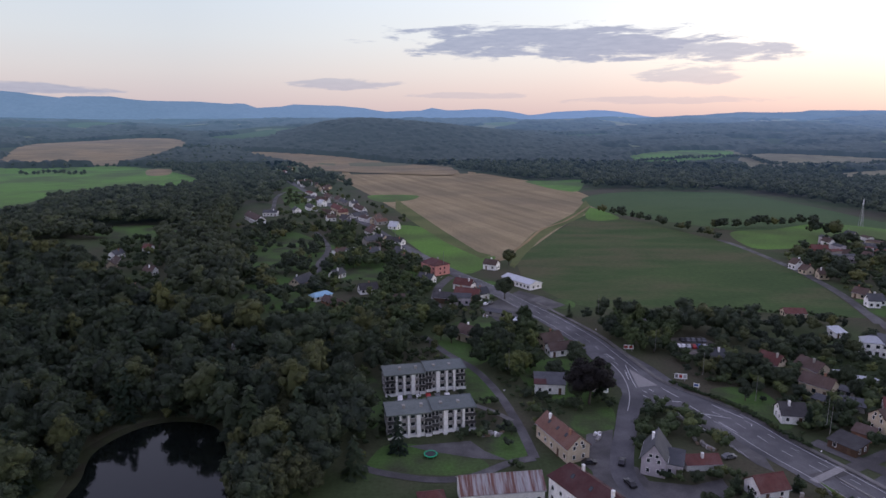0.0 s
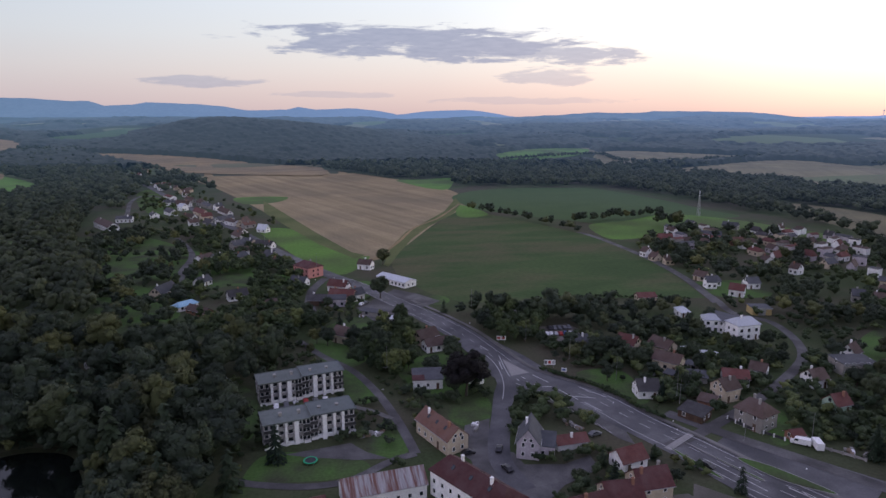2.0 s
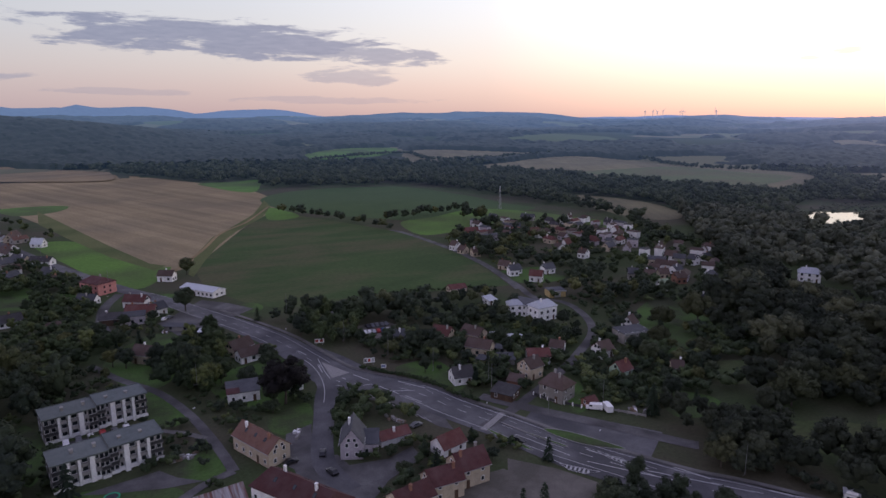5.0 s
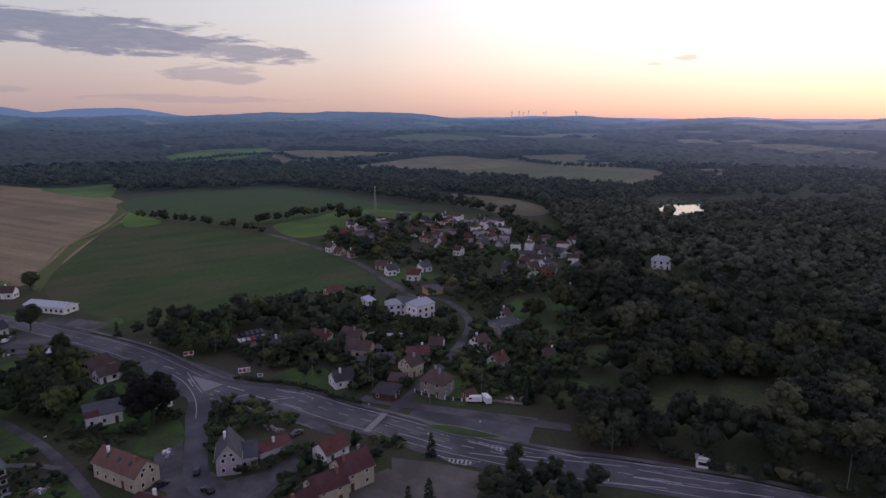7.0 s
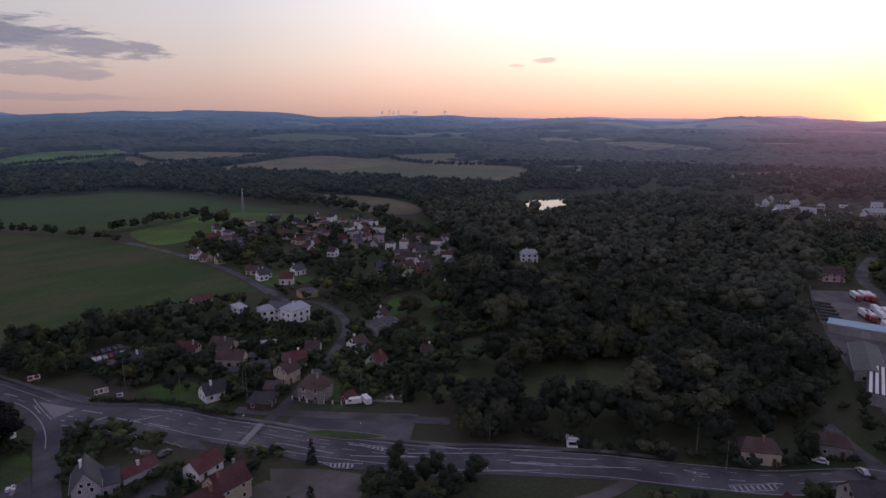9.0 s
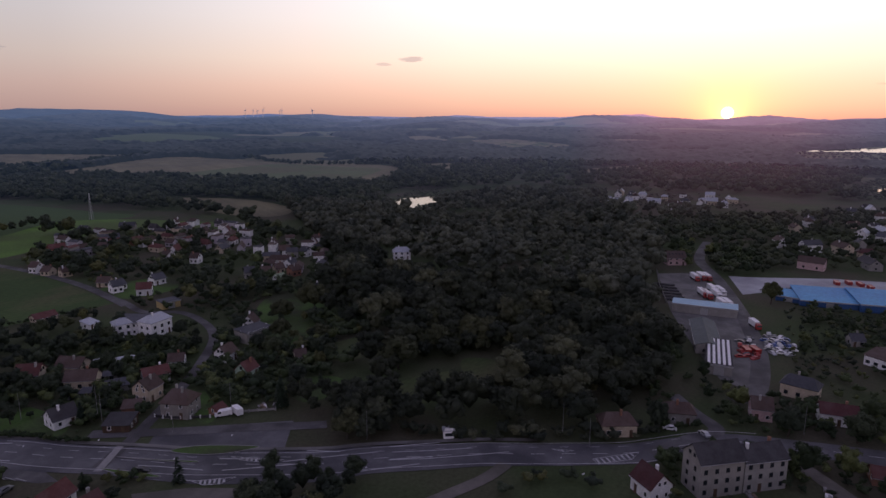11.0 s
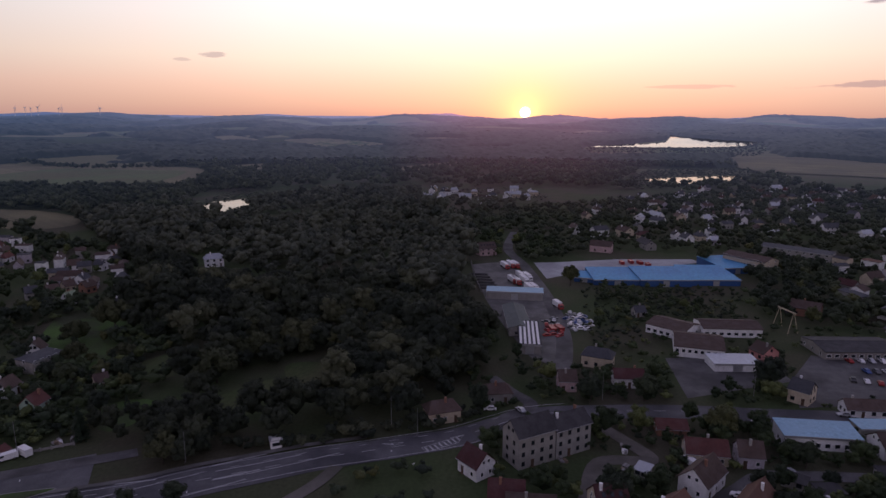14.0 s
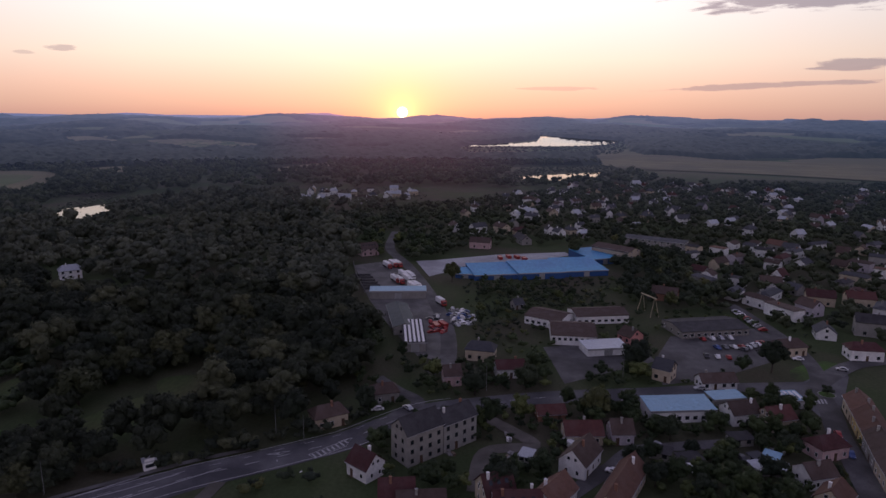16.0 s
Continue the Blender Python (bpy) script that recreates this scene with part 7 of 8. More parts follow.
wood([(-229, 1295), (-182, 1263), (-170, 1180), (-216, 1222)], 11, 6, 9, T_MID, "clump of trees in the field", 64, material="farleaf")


def tree_line(pts, step, h0, h1, temps, label, seed, name="hedgerow", material="leaf", off=1.5):
    rng = np.random.default_rng(seed)
    line = rounded(pts, False, 6)
    L = along(line)
    s = np.arange(0, L[-1], step) + rng.uniform(-0.3, 0.3, int(math.ceil(L[-1] / step))) * step
    px = np.interp(s, L, [p[0] for p in line]) + rng.normal(scale=off, size=len(s))
    py = np.interp(s, L, [p[1] for p in line]) + rng.normal(scale=off, size=len(s))
    thicket(name, temps, px, py, rng.uniform(h0, h1, len(s)), label, "hedgerow", material, seed)


tree_line([(161, 654), (183, 603), (208, 542), (222, 497)], 11, 7, 11, T_MID, "row of trees between two green fields", 71)
tree_line([(233, 547), (274, 558), (318, 570), (343, 578)], 6, 7, 12, T_MID, "dense hedge of trees along the field", 72)
tree_line([(306, 520), (324, 506)], 5, 12, 17, T_MID, "clump of tall dark trees by the hamlet", 73)
tree_line([(-857, 1265), (-725, 1290), (-639, 1324), (-554, 1376)], 19, 8, 11, T_MID, "loose row of trees along the field", 74, material="farleaf")
tree_line([(-744, 1124), (-697, 1146), (-632, 1121)], 8, 7, 11, T_MID, "clump of trees in the pasture", 75, material="farleaf")
tree_line([(120, 312), (152, 307), (195, 295)], 2.2, 1.6, 2.4, T_BUSH, "clipped dark hedge along the meadow", 76, material="hedge", off=0.3)
tree_line([(x + 7, y + 7) for x, y in cut(main_line, near_s + 5, near_s + 64)], 0.9, 1.4, 2.0, T_BUSH, "clipped hedge along the main road", 77, material="hedge", off=0.3)
tree_line([(420, 1410), (678, 1471), (699, 1284), (1101, 1285)] , 7, 8, 12, T_FAR, "tree belt along the far fields", 78, material="farleaf")
tree_line([(1101, 1240), (1101, 1077), (1037, 851), (1135, 703)], 7, 8, 12, T_FAR, "tree belt along the far fields", 79, material="farleaf")
tree_line([(-58, 409), (-50, 454), (-45, 480)], 14, 5, 8, T_MID, "loose trees along the main street", 80)


tree_line([(57, 169), (62, 182), (69, 195), (75, 196), (78, 189), (80, 182)], 3.0, 2, 4.5, T_BUSH, "hedge of shrubs beside the side road", 84, material="garden", off=0.8)


# far woods: everything between the fields out to the hills
def wooded(x, y):
    """Where the far country carries woods (above zero) and where fields (below)."""
    w = noise.noise((x * 0.0022, y * 0.0022, 4.2)) + 0.55 * noise.noise((x * 0.0060, y * 0.0060, 9.1)) + 0.25 * noise.noise((x * 0.017, y * 0.017, 2.3)) + 0.20
    a, r = math.degrees(math.atan2(x, y)), math.hypot(x, y)
    if abs(a + 6) < 14 and 1600 < r < 2500:
        w += 0.7
    if 55 < a < 104 and r < 1700:
        w += 0.55
    return w - 0.10 * min(max((r - 2400) / 1200, 0.0), 1.0)


def far_woods(r0, r1, n, seed, material, label):
    rng = np.random.default_rng(seed)
    r = np.sqrt(rng.uniform(r0 ** 2, r1 ** 2, n))
    a = np.radians(rng.uniform(-42, 132, n))
    px, py = r * np.sin(a), r * np.cos(a)
    bad = np.zeros(n, bool)
    for poly in OPEN + TOWN:
        bad |= inside_many(px, py, poly)
    for x, y, q in FOOT:
        bad |= (px - x) ** 2 + (py - y) ** 2 < (q + 6) ** 2
    keep = np.array([wooded(x, y) > -0.1 for x, y in zip(px, py)]) & ~bad
    px, py = px[keep], py[keep]
    thicket("woods", T_FAR, px, py, rng.uniform(10, 15, len(px)), label, "woods", material, seed, 1.0)


def canopy(r0, r1, step, turn, tall, seed, material, label):
    """The closed roof of leaves of far woods: a lumpy skin over the land, open where fields lie."""
    rng = np.random.default_rng(seed)
    rs = [r0]
    while rs[-1] < r1:
        rs.append(rs[-1] + step * rs[-1] / r0)
    az = np.radians(np.arange(-43, 133, turn))
    R, A = np.meshgrid(np.array(rs), az, indexing="ij")
    R = R + rng.uniform(-0.4, 0.4, R.shape) * step * R / r0
    A = A + rng.uniform(-0.4, 0.4, A.shape) * math.radians(turn)
    px, py = (R * np.sin(A)).ravel(), (R * np.cos(A)).ravel()
    bad = np.zeros(len(px), bool)
    for poly in OPEN + TOWN:
        bad |= inside_many(px, py, poly)
    w = np.array([wooded(x, y) for x, y in zip(px, py)])
    m = np.clip(w * 9, 0, 1)
    m[bad] = 0
    base = np.array([terrain(x, y) for x, y in zip(px, py)])
    lump = rng.uniform(0.62, 1.12, len(px))
    z = base + np.where(m > 0, tall * (0.35 + 0.65 * m) * lump, -1.5)
    na = len(az)
    i, k = np.meshgrid(np.arange(len(rs) - 1), np.arange(na - 1), indexing="ij")
    a = (i * na + k).ravel()
    f = np.stack([a, a + na, a + na + 1, a + 1], -1)[:, ::-1]
    f = f[(m[f] > 0).any(1)]
    tint = np.clip(0.5 + 0.5 * w + rng.uniform(-0.3, 0.3, len(w)), 0.02, 0.75)
    me = fast_mesh("woods", np.stack([px, py, z], 1), f, M[material], tint, True)
    tagged(new("woods", me), label, "woods", kind="stuff")

TOWN = [[(-485, 654), (-898, 1228), (-636, 1344), (-335, 1331), (-9, 413), (-2, 430), (-122, 738), (-297, 1267), (-388, 1270), (-407, 1029)], [(1249, -342), (1229, -935), (841, -646), (931, -348)]]
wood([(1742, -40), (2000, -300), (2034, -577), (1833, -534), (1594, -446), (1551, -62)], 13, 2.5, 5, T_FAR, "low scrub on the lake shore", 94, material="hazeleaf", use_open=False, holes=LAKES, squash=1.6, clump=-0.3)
wood([(1059, -102), (1240, -149), (1350, -360), (1143, -325), (1000, -267), (900, -96)], 9, 2, 4, T_FAR, "low scrub round the fish pond", 95, material="farleaf", use_open=False, holes=LAKES, squash=1.6, clump=-0.4)
wood([(601, 375), (664, 407), (760, 420), (780, 380), (671, 327), (566, 301), (539, 330)], 8, 1.5, 3, T_FAR, "low reeds round the small lake", 96, material="valley_far", use_open=False, holes=LAKES, squash=1.6, clump=-0.5)
wood([(700, 182), (842, 170), (874, 46), (765, 8), (690, 112)], 9, 2, 4, T_FAR, "garden shrubs of the estate", 97, material="valley_far", use_open=False, squash=1.3, clump=-0.3)
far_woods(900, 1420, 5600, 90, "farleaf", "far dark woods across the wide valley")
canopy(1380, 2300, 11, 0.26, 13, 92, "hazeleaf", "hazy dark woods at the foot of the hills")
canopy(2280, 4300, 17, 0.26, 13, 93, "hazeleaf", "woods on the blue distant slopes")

# low growth between the houses
def undergrowth(outline, spacing, seed, label, h0=1.4, h1=3.6, material="garden"):
    px, py = scatter(outline, spacing, seed, 0.8, True, (), 0.8)
    field = np.array([noise.noise((x * 0.05, y * 0.05, seed)) for x, y in zip(px, py)])
    px, py = px[field > -0.2], py[field > -0.2]
    rng = np.random.default_rng(seed)
    thicket("shrubs", T_BUSH, px, py, rng.uniform(h0, h1, len(px)), label, "shrubs", material, seed)


undergrowth([(86, 262), (100, 250), (165, 205), (235, 200), (240, 165), (180, 118), (160, 140), (120, 172)], 5.5, 411, "tall hedges and bushes round the gardens", 2.5, 6.0)
undergrowth([(89, 258), (162, 258), (198, 210), (230, 170), (172, 124), (144, 150), (132, 172), (114, 169), (101, 194)], 4.0, 401, "shrubs and hedges in the gardens")
undergrowth([(-41, 301), (24, 342), (45, 275), (74, 267), (58, 199), (40, 183), (24, 160), (11, 155), (-22, 155)], 4.2, 402, "shrubs and hedges in the gardens")
undergrowth([(46, 163), (68, 162), (103, 145), (102, 133), (86, 119), (57, 125)], 3.2, 403, "shrubs round the yards")
undergrowth([(240, 33), (240, -7), (241, -52), (215, -137), (172, -132), (131, -104), (130, -31), (158, 19)], 4.2, 404, "shrubs between the old houses")
undergrowth([(408, 35), (368, -110), (345, -211), (243, -153), (241, -52), (240, -7)], 7.0, 405, "scrub round the depot and the factory")
undergrowth([(-190, 577), (-117, 576), (-19, 470), (-1, 320), (-41, 268), (-91, 284)], 6.0, 406, "shrubs in the gardens", 2.0, 5.0)
undergrowth([(226, 418), (284, 483), (400, 501), (437, 424), (404, 304), (261, 174), (193, 153), (186, 192), (211, 300)], 7.0, 407, "shrubs of the hamlet", 2.0, 5.0)
undergrowth([(145, 114), (164, 79), (184, 37), (203, 22), (191, 19), (177, 36), (159, 76)], 3.6, 408, "shrubs along the main road", 2.0, 4.5, "valley")
tree_line([(610, 379), (594, 357), (583, 335), (605, 327), (643, 329)], 6, 3, 6, T_BUSH, "trees on the near shore", 81, material="farleaf", off=4)
tree_line([(1732, -70), (1752, -173), (1798, -307), (1867, -470), (2006, -551)], 9, 4, 7, T_FAR, "trees on the near shore", 82, material="farleaf", off=5)
tree_line([(1030, -119), (985, -153), (989, -203), (1039, -255), (1130, -291)], 7, 3, 7, T_FAR, "trees on the near shore", 83, material="farleaf", off=4)

tree_line([(-100.0, 152.6), (-107.1, 173.5), (-104.1, 184.0), (-97.6, 192.5), (-86.0, 194.5), (-71.7, 190.8), (-63.6, 176.7), (-57.5, 160.8), (-53.3, 149.8)], 4.2, 4, 10, T_NEAR, "trees leaning over the pond", 85, name="woods", off=1.2)

# single trees that stand out
tree(6, 210.6, -138.9, 0.75, group="large trees")
tree(8, 49.6, 201.4, 1.15, group="large trees")
for x, y, k, s in ((-38.9, 149.4, 7, 0.95), (-44.3, 141.2, 7, 0.95), (-48.8, 143.0, 7, 0.8), (-35.0, 148.2, 7, 0.75), (-61.5, 205.0, 7, 1.0), (-50.5, 190.5, 7, 0.8), (-62.2, 206.5, 7, 1.15), (-36.4, 218.5, 3, 1.2), (-13.3, 169.8, 5, 1.1), (33.1, 330.4, 1, 0.9), (43.5, 412.0, 0, 0.95), (61.6, 298.1, 5, 0.8), (23.8, 240.4, 1, 0.9), (-68.5, 405.0, 0, 0.8), (-59.2, 404.9, 2, 0.9), (153.1, 136.3, 4, 1.0)):
    tree(k, x, y, s, group="large trees")
for x, y, k, s in ((226.5, 199.8, 7, 0.85), (242.9, 193.8, 7, 1.15), (211.6, 164.7, 7, 0.7), (145.6, 104.0, 7, 0.75), (204.8, 182.0, 7, 0.7), (148.0, -18.1, 0, 0.9), (230.0, -77.2, 1, 1.0), (230.8, -129.6, 1, 0.95), (190.3, -52.7, 0, 0.9), (213.9, -33.0, 2, 1.1), (208.9, -14.5, 2, 1.2), (193.3, 21.2, 3, 0.9), (365.2, -8.8, 1, 0.85), (438.3, -96.6, 1, 1.0)):
    tree(k, x, y, s, group="large trees")
for x, y, k, s in ((114.4, 183.8, 4, 0.6), (181.6, 256.0, 2, 1.0), (185.9, 222.7, 2, 0.9), (172.9, 204.6, 2, 0.8), (92.0, 149.4, 5, 0.6), (75.8, 148.6, 5, 0.6), (73.8, 266.9, 1, 0.7), (199.4, 118.5, 7, 1.2), (216.4, 118.3, 7, 0.9), (229.4, 115.0, 7, 0.8), (235.9, 102.4, 7, 1.1), (247.6, 100.2, 7, 0.9), (236.2, 82.0, 7, 1.1), (252.8, 74.9, 7, 1.0)):
    tree(k, x, y, s, group="large trees")
for x, y, k, s in ((187.3, 69.9, 7, 0.8), (196.8, 57.9, 7, 0.7), (224.5, 73.8, 7, 0.8), (240.9, 60.4, 7, 1.0), (207.2, 49.0, 7, 0.8), (220.4, 39.3, 7, 0.9), (196.6, 61.9, 7, 0.8), (32.6, 146.9, 2, 0.6)):
    tree(k, x, y, s, group="large trees")


for x, y, k, sc in ((54.2, 206.4, 4, 0.85), (57.0, 213.0, 4, 0.7), (45.9, 202.8, 0, 0.7)):
    tree(k, x, y, sc, group="large trees")


def garden_trees(outline, spacing, seed, kinds, limit):
    px, py = scatter(outline, spacing, seed, 1.5, False, YARDS, 0.75)
    rnd = random.Random(seed)
    rows = list(zip(px, py))
    rnd.shuffle(rows)
    for x, y in rows[:limit]:
        tree(rnd.choice(kinds), float(x), float(y), rnd.uniform(0.45, 0.8))


garden_trees([(86, 251), (162, 258), (187, 214), (147, 167), (148, 194), (114, 169), (101, 194)], 9, 301, (0, 2, 6, 6, 3, 5), 60)
garden_trees([(33, 240), (74, 267), (58, 199), (41, 191), (23, 208)], 9, 302, (0, 2, 6, 6), 18)
garden_trees([(-41, 301), (24, 342), (22, 240), (-6, 241)], 10, 303, (0, 2, 6, 3, 5), 26)
garden_trees([(171, 192), (230, 170), (172, 124), (144, 150)], 10, 304, (0, 2, 6, 6, 5), 34)
garden_trees([(66, 156), (103, 145), (88, 123), (59, 129)], 9, 305, (2, 6, 6, 5), 18)
garden_trees([(184, 11), (196, -44), (201, -121), (154, -117), (137, -33)], 13, 306, (0, 2, 6, 6, 3), 45)
garden_trees([(12, 199), (31, 208), (27, 160), (11, 155)], 9, 307, (2, 6, 6), 12)


# ---- vehicles, street furniture and clutter ----
PAINT = {"white": M["white"], "silver": surface("silver_paint", (0.42, 0.43, 0.44), (0.46, 0.47, 0.48), 2.0, 0.35, 4, metal=0.3), "black": surface("black_paint", (0.015, 0.015, 0.018), (0.02, 0.02, 0.022), 2.0, 0.3, 4, spec=0.5),
         "red": surface("red_paint", (0.30, 0.03, 0.025), (0.34, 0.035, 0.03), 2.0, 0.4, 4, spec=0.5), "blue": surface("blue_paint", (0.03, 0.07, 0.22), (0.035, 0.08, 0.25), 2.0, 0.4, 4, spec=0.5), "grey": surface("grey_paint", (0.10, 0.105, 0.11), (0.12, 0.125, 0.13), 2.0, 0.4, 4, spec=0.5),
         "orange": surface("orange_paint", (0.45, 0.10, 0.03), (0.5, 0.12, 0.035), 2.0, 0.5, 4)}
RUBBER = surface("rubber", (0.015, 0.015, 0.015), (0.022, 0.022, 0.022), 2.0, 0.9, 4)
LAMP = glass("lamp_glass", (0.5, 0.5, 0.48), 0.2)


def car_meshes(kind):
    if ("car", kind) in CACHE:
        return CACHE[("car", kind)]
    if kind == "car":
        side = [(-2.05, 0.28), (2.0, 0.28), (2.1, 0.45), (2.05, 0.72), (1.2, 0.92), (-1.75, 0.95), (-2.1, 0.85), (-2.12, 0.5)]
        top = [(1.05, 0.9), (0.35, 1.42), (-1.05, 1.45), (-1.75, 0.92)]
        glass_side = [(0.98, 0.93), (0.34, 1.36), (-1.02, 1.38), (-1.62, 0.95)]
        w = 0.86
    else:
        side = [(-2.7, 0.35), (2.6, 0.35), (2.75, 0.6), (2.65, 1.1), (2.0, 1.25), (1.5, 2.05), (-2.65, 2.2), (-2.75, 2.1)]
        top = [(1.5, 2.0), (1.3, 2.12), (-2.5, 2.28), (-2.6, 2.1)]
        glass_side = [(1.92, 1.3), (1.5, 1.95), (0.7, 1.98), (0.7, 1.3)]
        w = 0.98
    bm = prism(bmesh.new(), side, -w, w, 1)
    if kind == "car":
        prism(bm, top, -w + 0.12, w - 0.12, 1)
    bmesh.ops.bevel(bm, geom=[e for e in bm.edges if abs(e.calc_length() - 2 * w) > 0.01], offset=0.05, segments=1, affect="EDGES")
    body = mesh_of("body", bm)
    win = mesh_of("glazing", prism(bmesh.new(), glass_side, -w + 0.10, w - 0.10, 1) if kind == "car" else prism(bmesh.new(), glass_side, -w - 0.012, w + 0.012, 1))
    wheel = bmesh.new()
    tube(wheel, (0, -0.1, 0), (0, 0.1, 0), 0.31, 0.31, 10)
    wheel = mesh_of("wheel", wheel)
    wheel.materials.append(RUBBER)
    light = mesh_of("headlight", boxes((-0.04, -0.16, -0.07, 0.04, 0.16, 0.07)))
    light.materials.append(LAMP)
    win.materials.append(M["glass"])
    CACHE[("car", kind)] = (body, win, wheel, light, w)
    return CACHE[("car", kind)]


def car(x, y, turn, colour="silver", kind="car", label="", group="parked cars"):
    body, win, wheel, light, w = car_meshes(kind)
    key = ("paint", kind, colour)
    if key not in CACHE:
        CACHE[key] = body.copy()
        CACHE[key].materials.append(PAINT[colour])
    ob = thing("car" if kind == "car" else "van", x, y, turn, label or (f"parked {colour} hatchback car" if kind == "car" else f"parked {colour} delivery van") + " beside the buildings", "car" if kind == "car" else "van", group, z=terrain(x, y) + (0.15 if group != "scrap cars" else -0.14))
    part("body", CACHE[key], None, ob)
    part("glazing", win, None, ob, "dark side windows")
    base = 1.32 if kind == "car" else 1.75
    for sx in (-base, base) if group != "scrap cars" else ():
        for sy in (-1, 1):
            a = new("wheel", wheel)
            a.parent, a.location = ob, (sx, sy * (w - 0.06), 0.31)
    for sy in (-1, 1) if group == "parked cars" and math.hypot(x, y) < 230 else ():
        a = new("headlight", light)
        a.parent, a.location = ob, (2.06 if kind == "car" else 2.7, sy * (w - 0.25), 0.66 if kind == "car" else 0.9)
    return ob


def truck(x, y, turn, colour="white", length=9.0, group="depot lorries"):
    ob = thing("lorry", x, y, turn, f"{colour} box lorry parked in the depot yard", "lorry", group, z=0.15)
    part("box", boxes((-length / 2, -1.2, 1.0, length / 2 - 2.4, 1.2, 3.5)), PAINT[colour], ob, "plain cargo box")
    cab = prism(bmesh.new(), [(length / 2 - 2.2, 0.6), (length / 2, 0.6), (length / 2, 1.7), (length / 2 - 0.3, 2.8), (length / 2 - 2.2, 2.9)], -1.15, 1.15, 1)
    cab_ob = part("cab", cab, PAINT["red"] if int(x) % 3 == 0 else M["white"], ob)
    part("windscreen", prism(bmesh.new(), [(length / 2 + 0.01, 1.75), (length / 2 - 0.27, 2.65), (length / 2 - 0.33, 2.65), (length / 2 - 0.05, 1.7)], -1.0, 1.0, 1), M["glass"], cab_ob)
    part("chassis", boxes((-length / 2 + 0.2, -0.5, 0.6, length / 2 - 0.2, 0.5, 1.0)), M["dark"], ob)
    wheel = car_meshes("car")[2]
    for sx in (-length / 2 + 1.2, -length / 2 + 2.5, length / 2 - 1.2):
        for sy in (-1, 1):
            a = new("wheel", wheel)
            a.parent, a.matrix_local = ob, Matrix.Translation((sx, sy * 1.0, 0.5)) @ Matrix.Diagonal((1.6, 1.6, 1.6, 1))
    return ob


# between the flats, by the gardens, on the road
def car_row(ax, ay, bx, by, n, seed, across=True, colours=("silver", "white", "black", "grey", "white", "silver", "red", "grey", "blue")):
    rnd = random.Random(seed)
    a = math.degrees(math.atan2(by - ay, bx - ax))
    for k in range(n):
        u = (k + 0.5) / n
        car(ax + (bx - ax) * u, ay + (by - ay) * u, a + (90 if across else 0) + rnd.uniform(-4, 4) + rnd.choice((0, 180)), rnd.choice(colours))


car_row(-16.7, 204.5, 2.9, 207.1, 6, 1)
car_row(98.8, 256.3, 113.6, 254.2, 7, 2)
car_row(103.1, 263.2, 114.4, 262.7, 5, 12)
for x, y, turn, colour, kind in ((159.5, -50.0, 60, "white", "car"), (167.0, -88.5, 10, "grey", "car"), (170.4, -100.5, 55, "silver", "car")):
    car(x, y, turn, colour, kind)
car_row(309.8, -151.1, 278.6, -150.5, 11, 3, True)
car_row(266.6, -115.5, 269.1, -132.7, 4, 4)
car_row(256.2, -117.8, 257.8, -132.4, 4, 5)
car_row(253.7, -128.2, 263.5, -142.5, 5, 6)
car_row(246.9, -108.9, 244.7, -121.7, 3, 8)
car_row(183.7, -125.5, 166.0, -120.3, 3, 7, False)
for x, y, turn, colour, kind in ((40.9, 162.7, 10, "black", "car"), (104.3, 142.5, -62, "black", "car"), (139.0, 148.2, 140, "white", "van"), (-40.3, 240.8, 40, "silver", "car"), (22.3, 319.8, 60, "white", "car"), (24.8, 321.9, 60, "grey", "car"), (81.5, 165.6, 15, "grey", "car"),
                                 (161.4, -71.6, 20, "white", "van"), (174.3, -66.5, 35, "silver", "car"), (232.9, -158.0, 60, "silver", "car"), (243.8, -146.9, 80, "white", "car"), (174.0, -40.5, 30, "white", "van"), (196.6, 18.2, 100, "white", "car"), (197.6, 8.2, 40, "silver", "car"),
                                 (159.4, -50.8, 70, "white", "car"), (149.8, 223.3, 20, "white", "car"), (123.9, 204.0, 20, "grey", "car"), (-36.3, 231.9, 40, "white", "car"), (214.7, -95.6, 95, "silver", "car")):
    car(x, y, turn, colour, kind)
# depot: lorries, trailers and dismantled cars
for x, y in [(366.0, 24.6), (363.5, 22.1), (377.3, 20.6), (367.8, 18.0), (374.8, 16.3), (348.9, 13.7), (350.3, 11.2), (402.1, 32.5), (405.6, 29.1), (405.8, 26.1), (318.7, -2.5)]:
    truck(x, y, -155, length=11.5 if x > 330 else 9.0)
rnd = random.Random(77)
for plot, many, colours in (([(298.0, -6.7), (311.1, -8.3), (308.6, -13.9), (298.7, -18.6), (285.7, -16.4), (284.4, -9.5)], 34, ("white", "silver", "grey", "grey", "white", "silver", "blue")), ([(297.3, 3.4), (301.2, -0.9), (274.6, -5.3), (274.1, 2.4)], 16, ("red", "grey", "red", "silver", "black"))):
    n, tries = 0, 0
    taken = []
    while n < many and tries < 4000:
        tries += 1
        x, y = rnd.uniform(min(p[0] for p in plot), max(p[0] for p in plot)), rnd.uniform(min(p[1] for p in plot), max(p[1] for p in plot))
        if inside(x, y, plot) and all((x - a) ** 2 + (y - b) ** 2 > 6.5 for a, b in taken):
            taken.append((x, y))
            car(x, y, rnd.uniform(0, 360), rnd.choice(colours), label="stripped old car in the scrap yard", group="scrap cars")
            n += 1
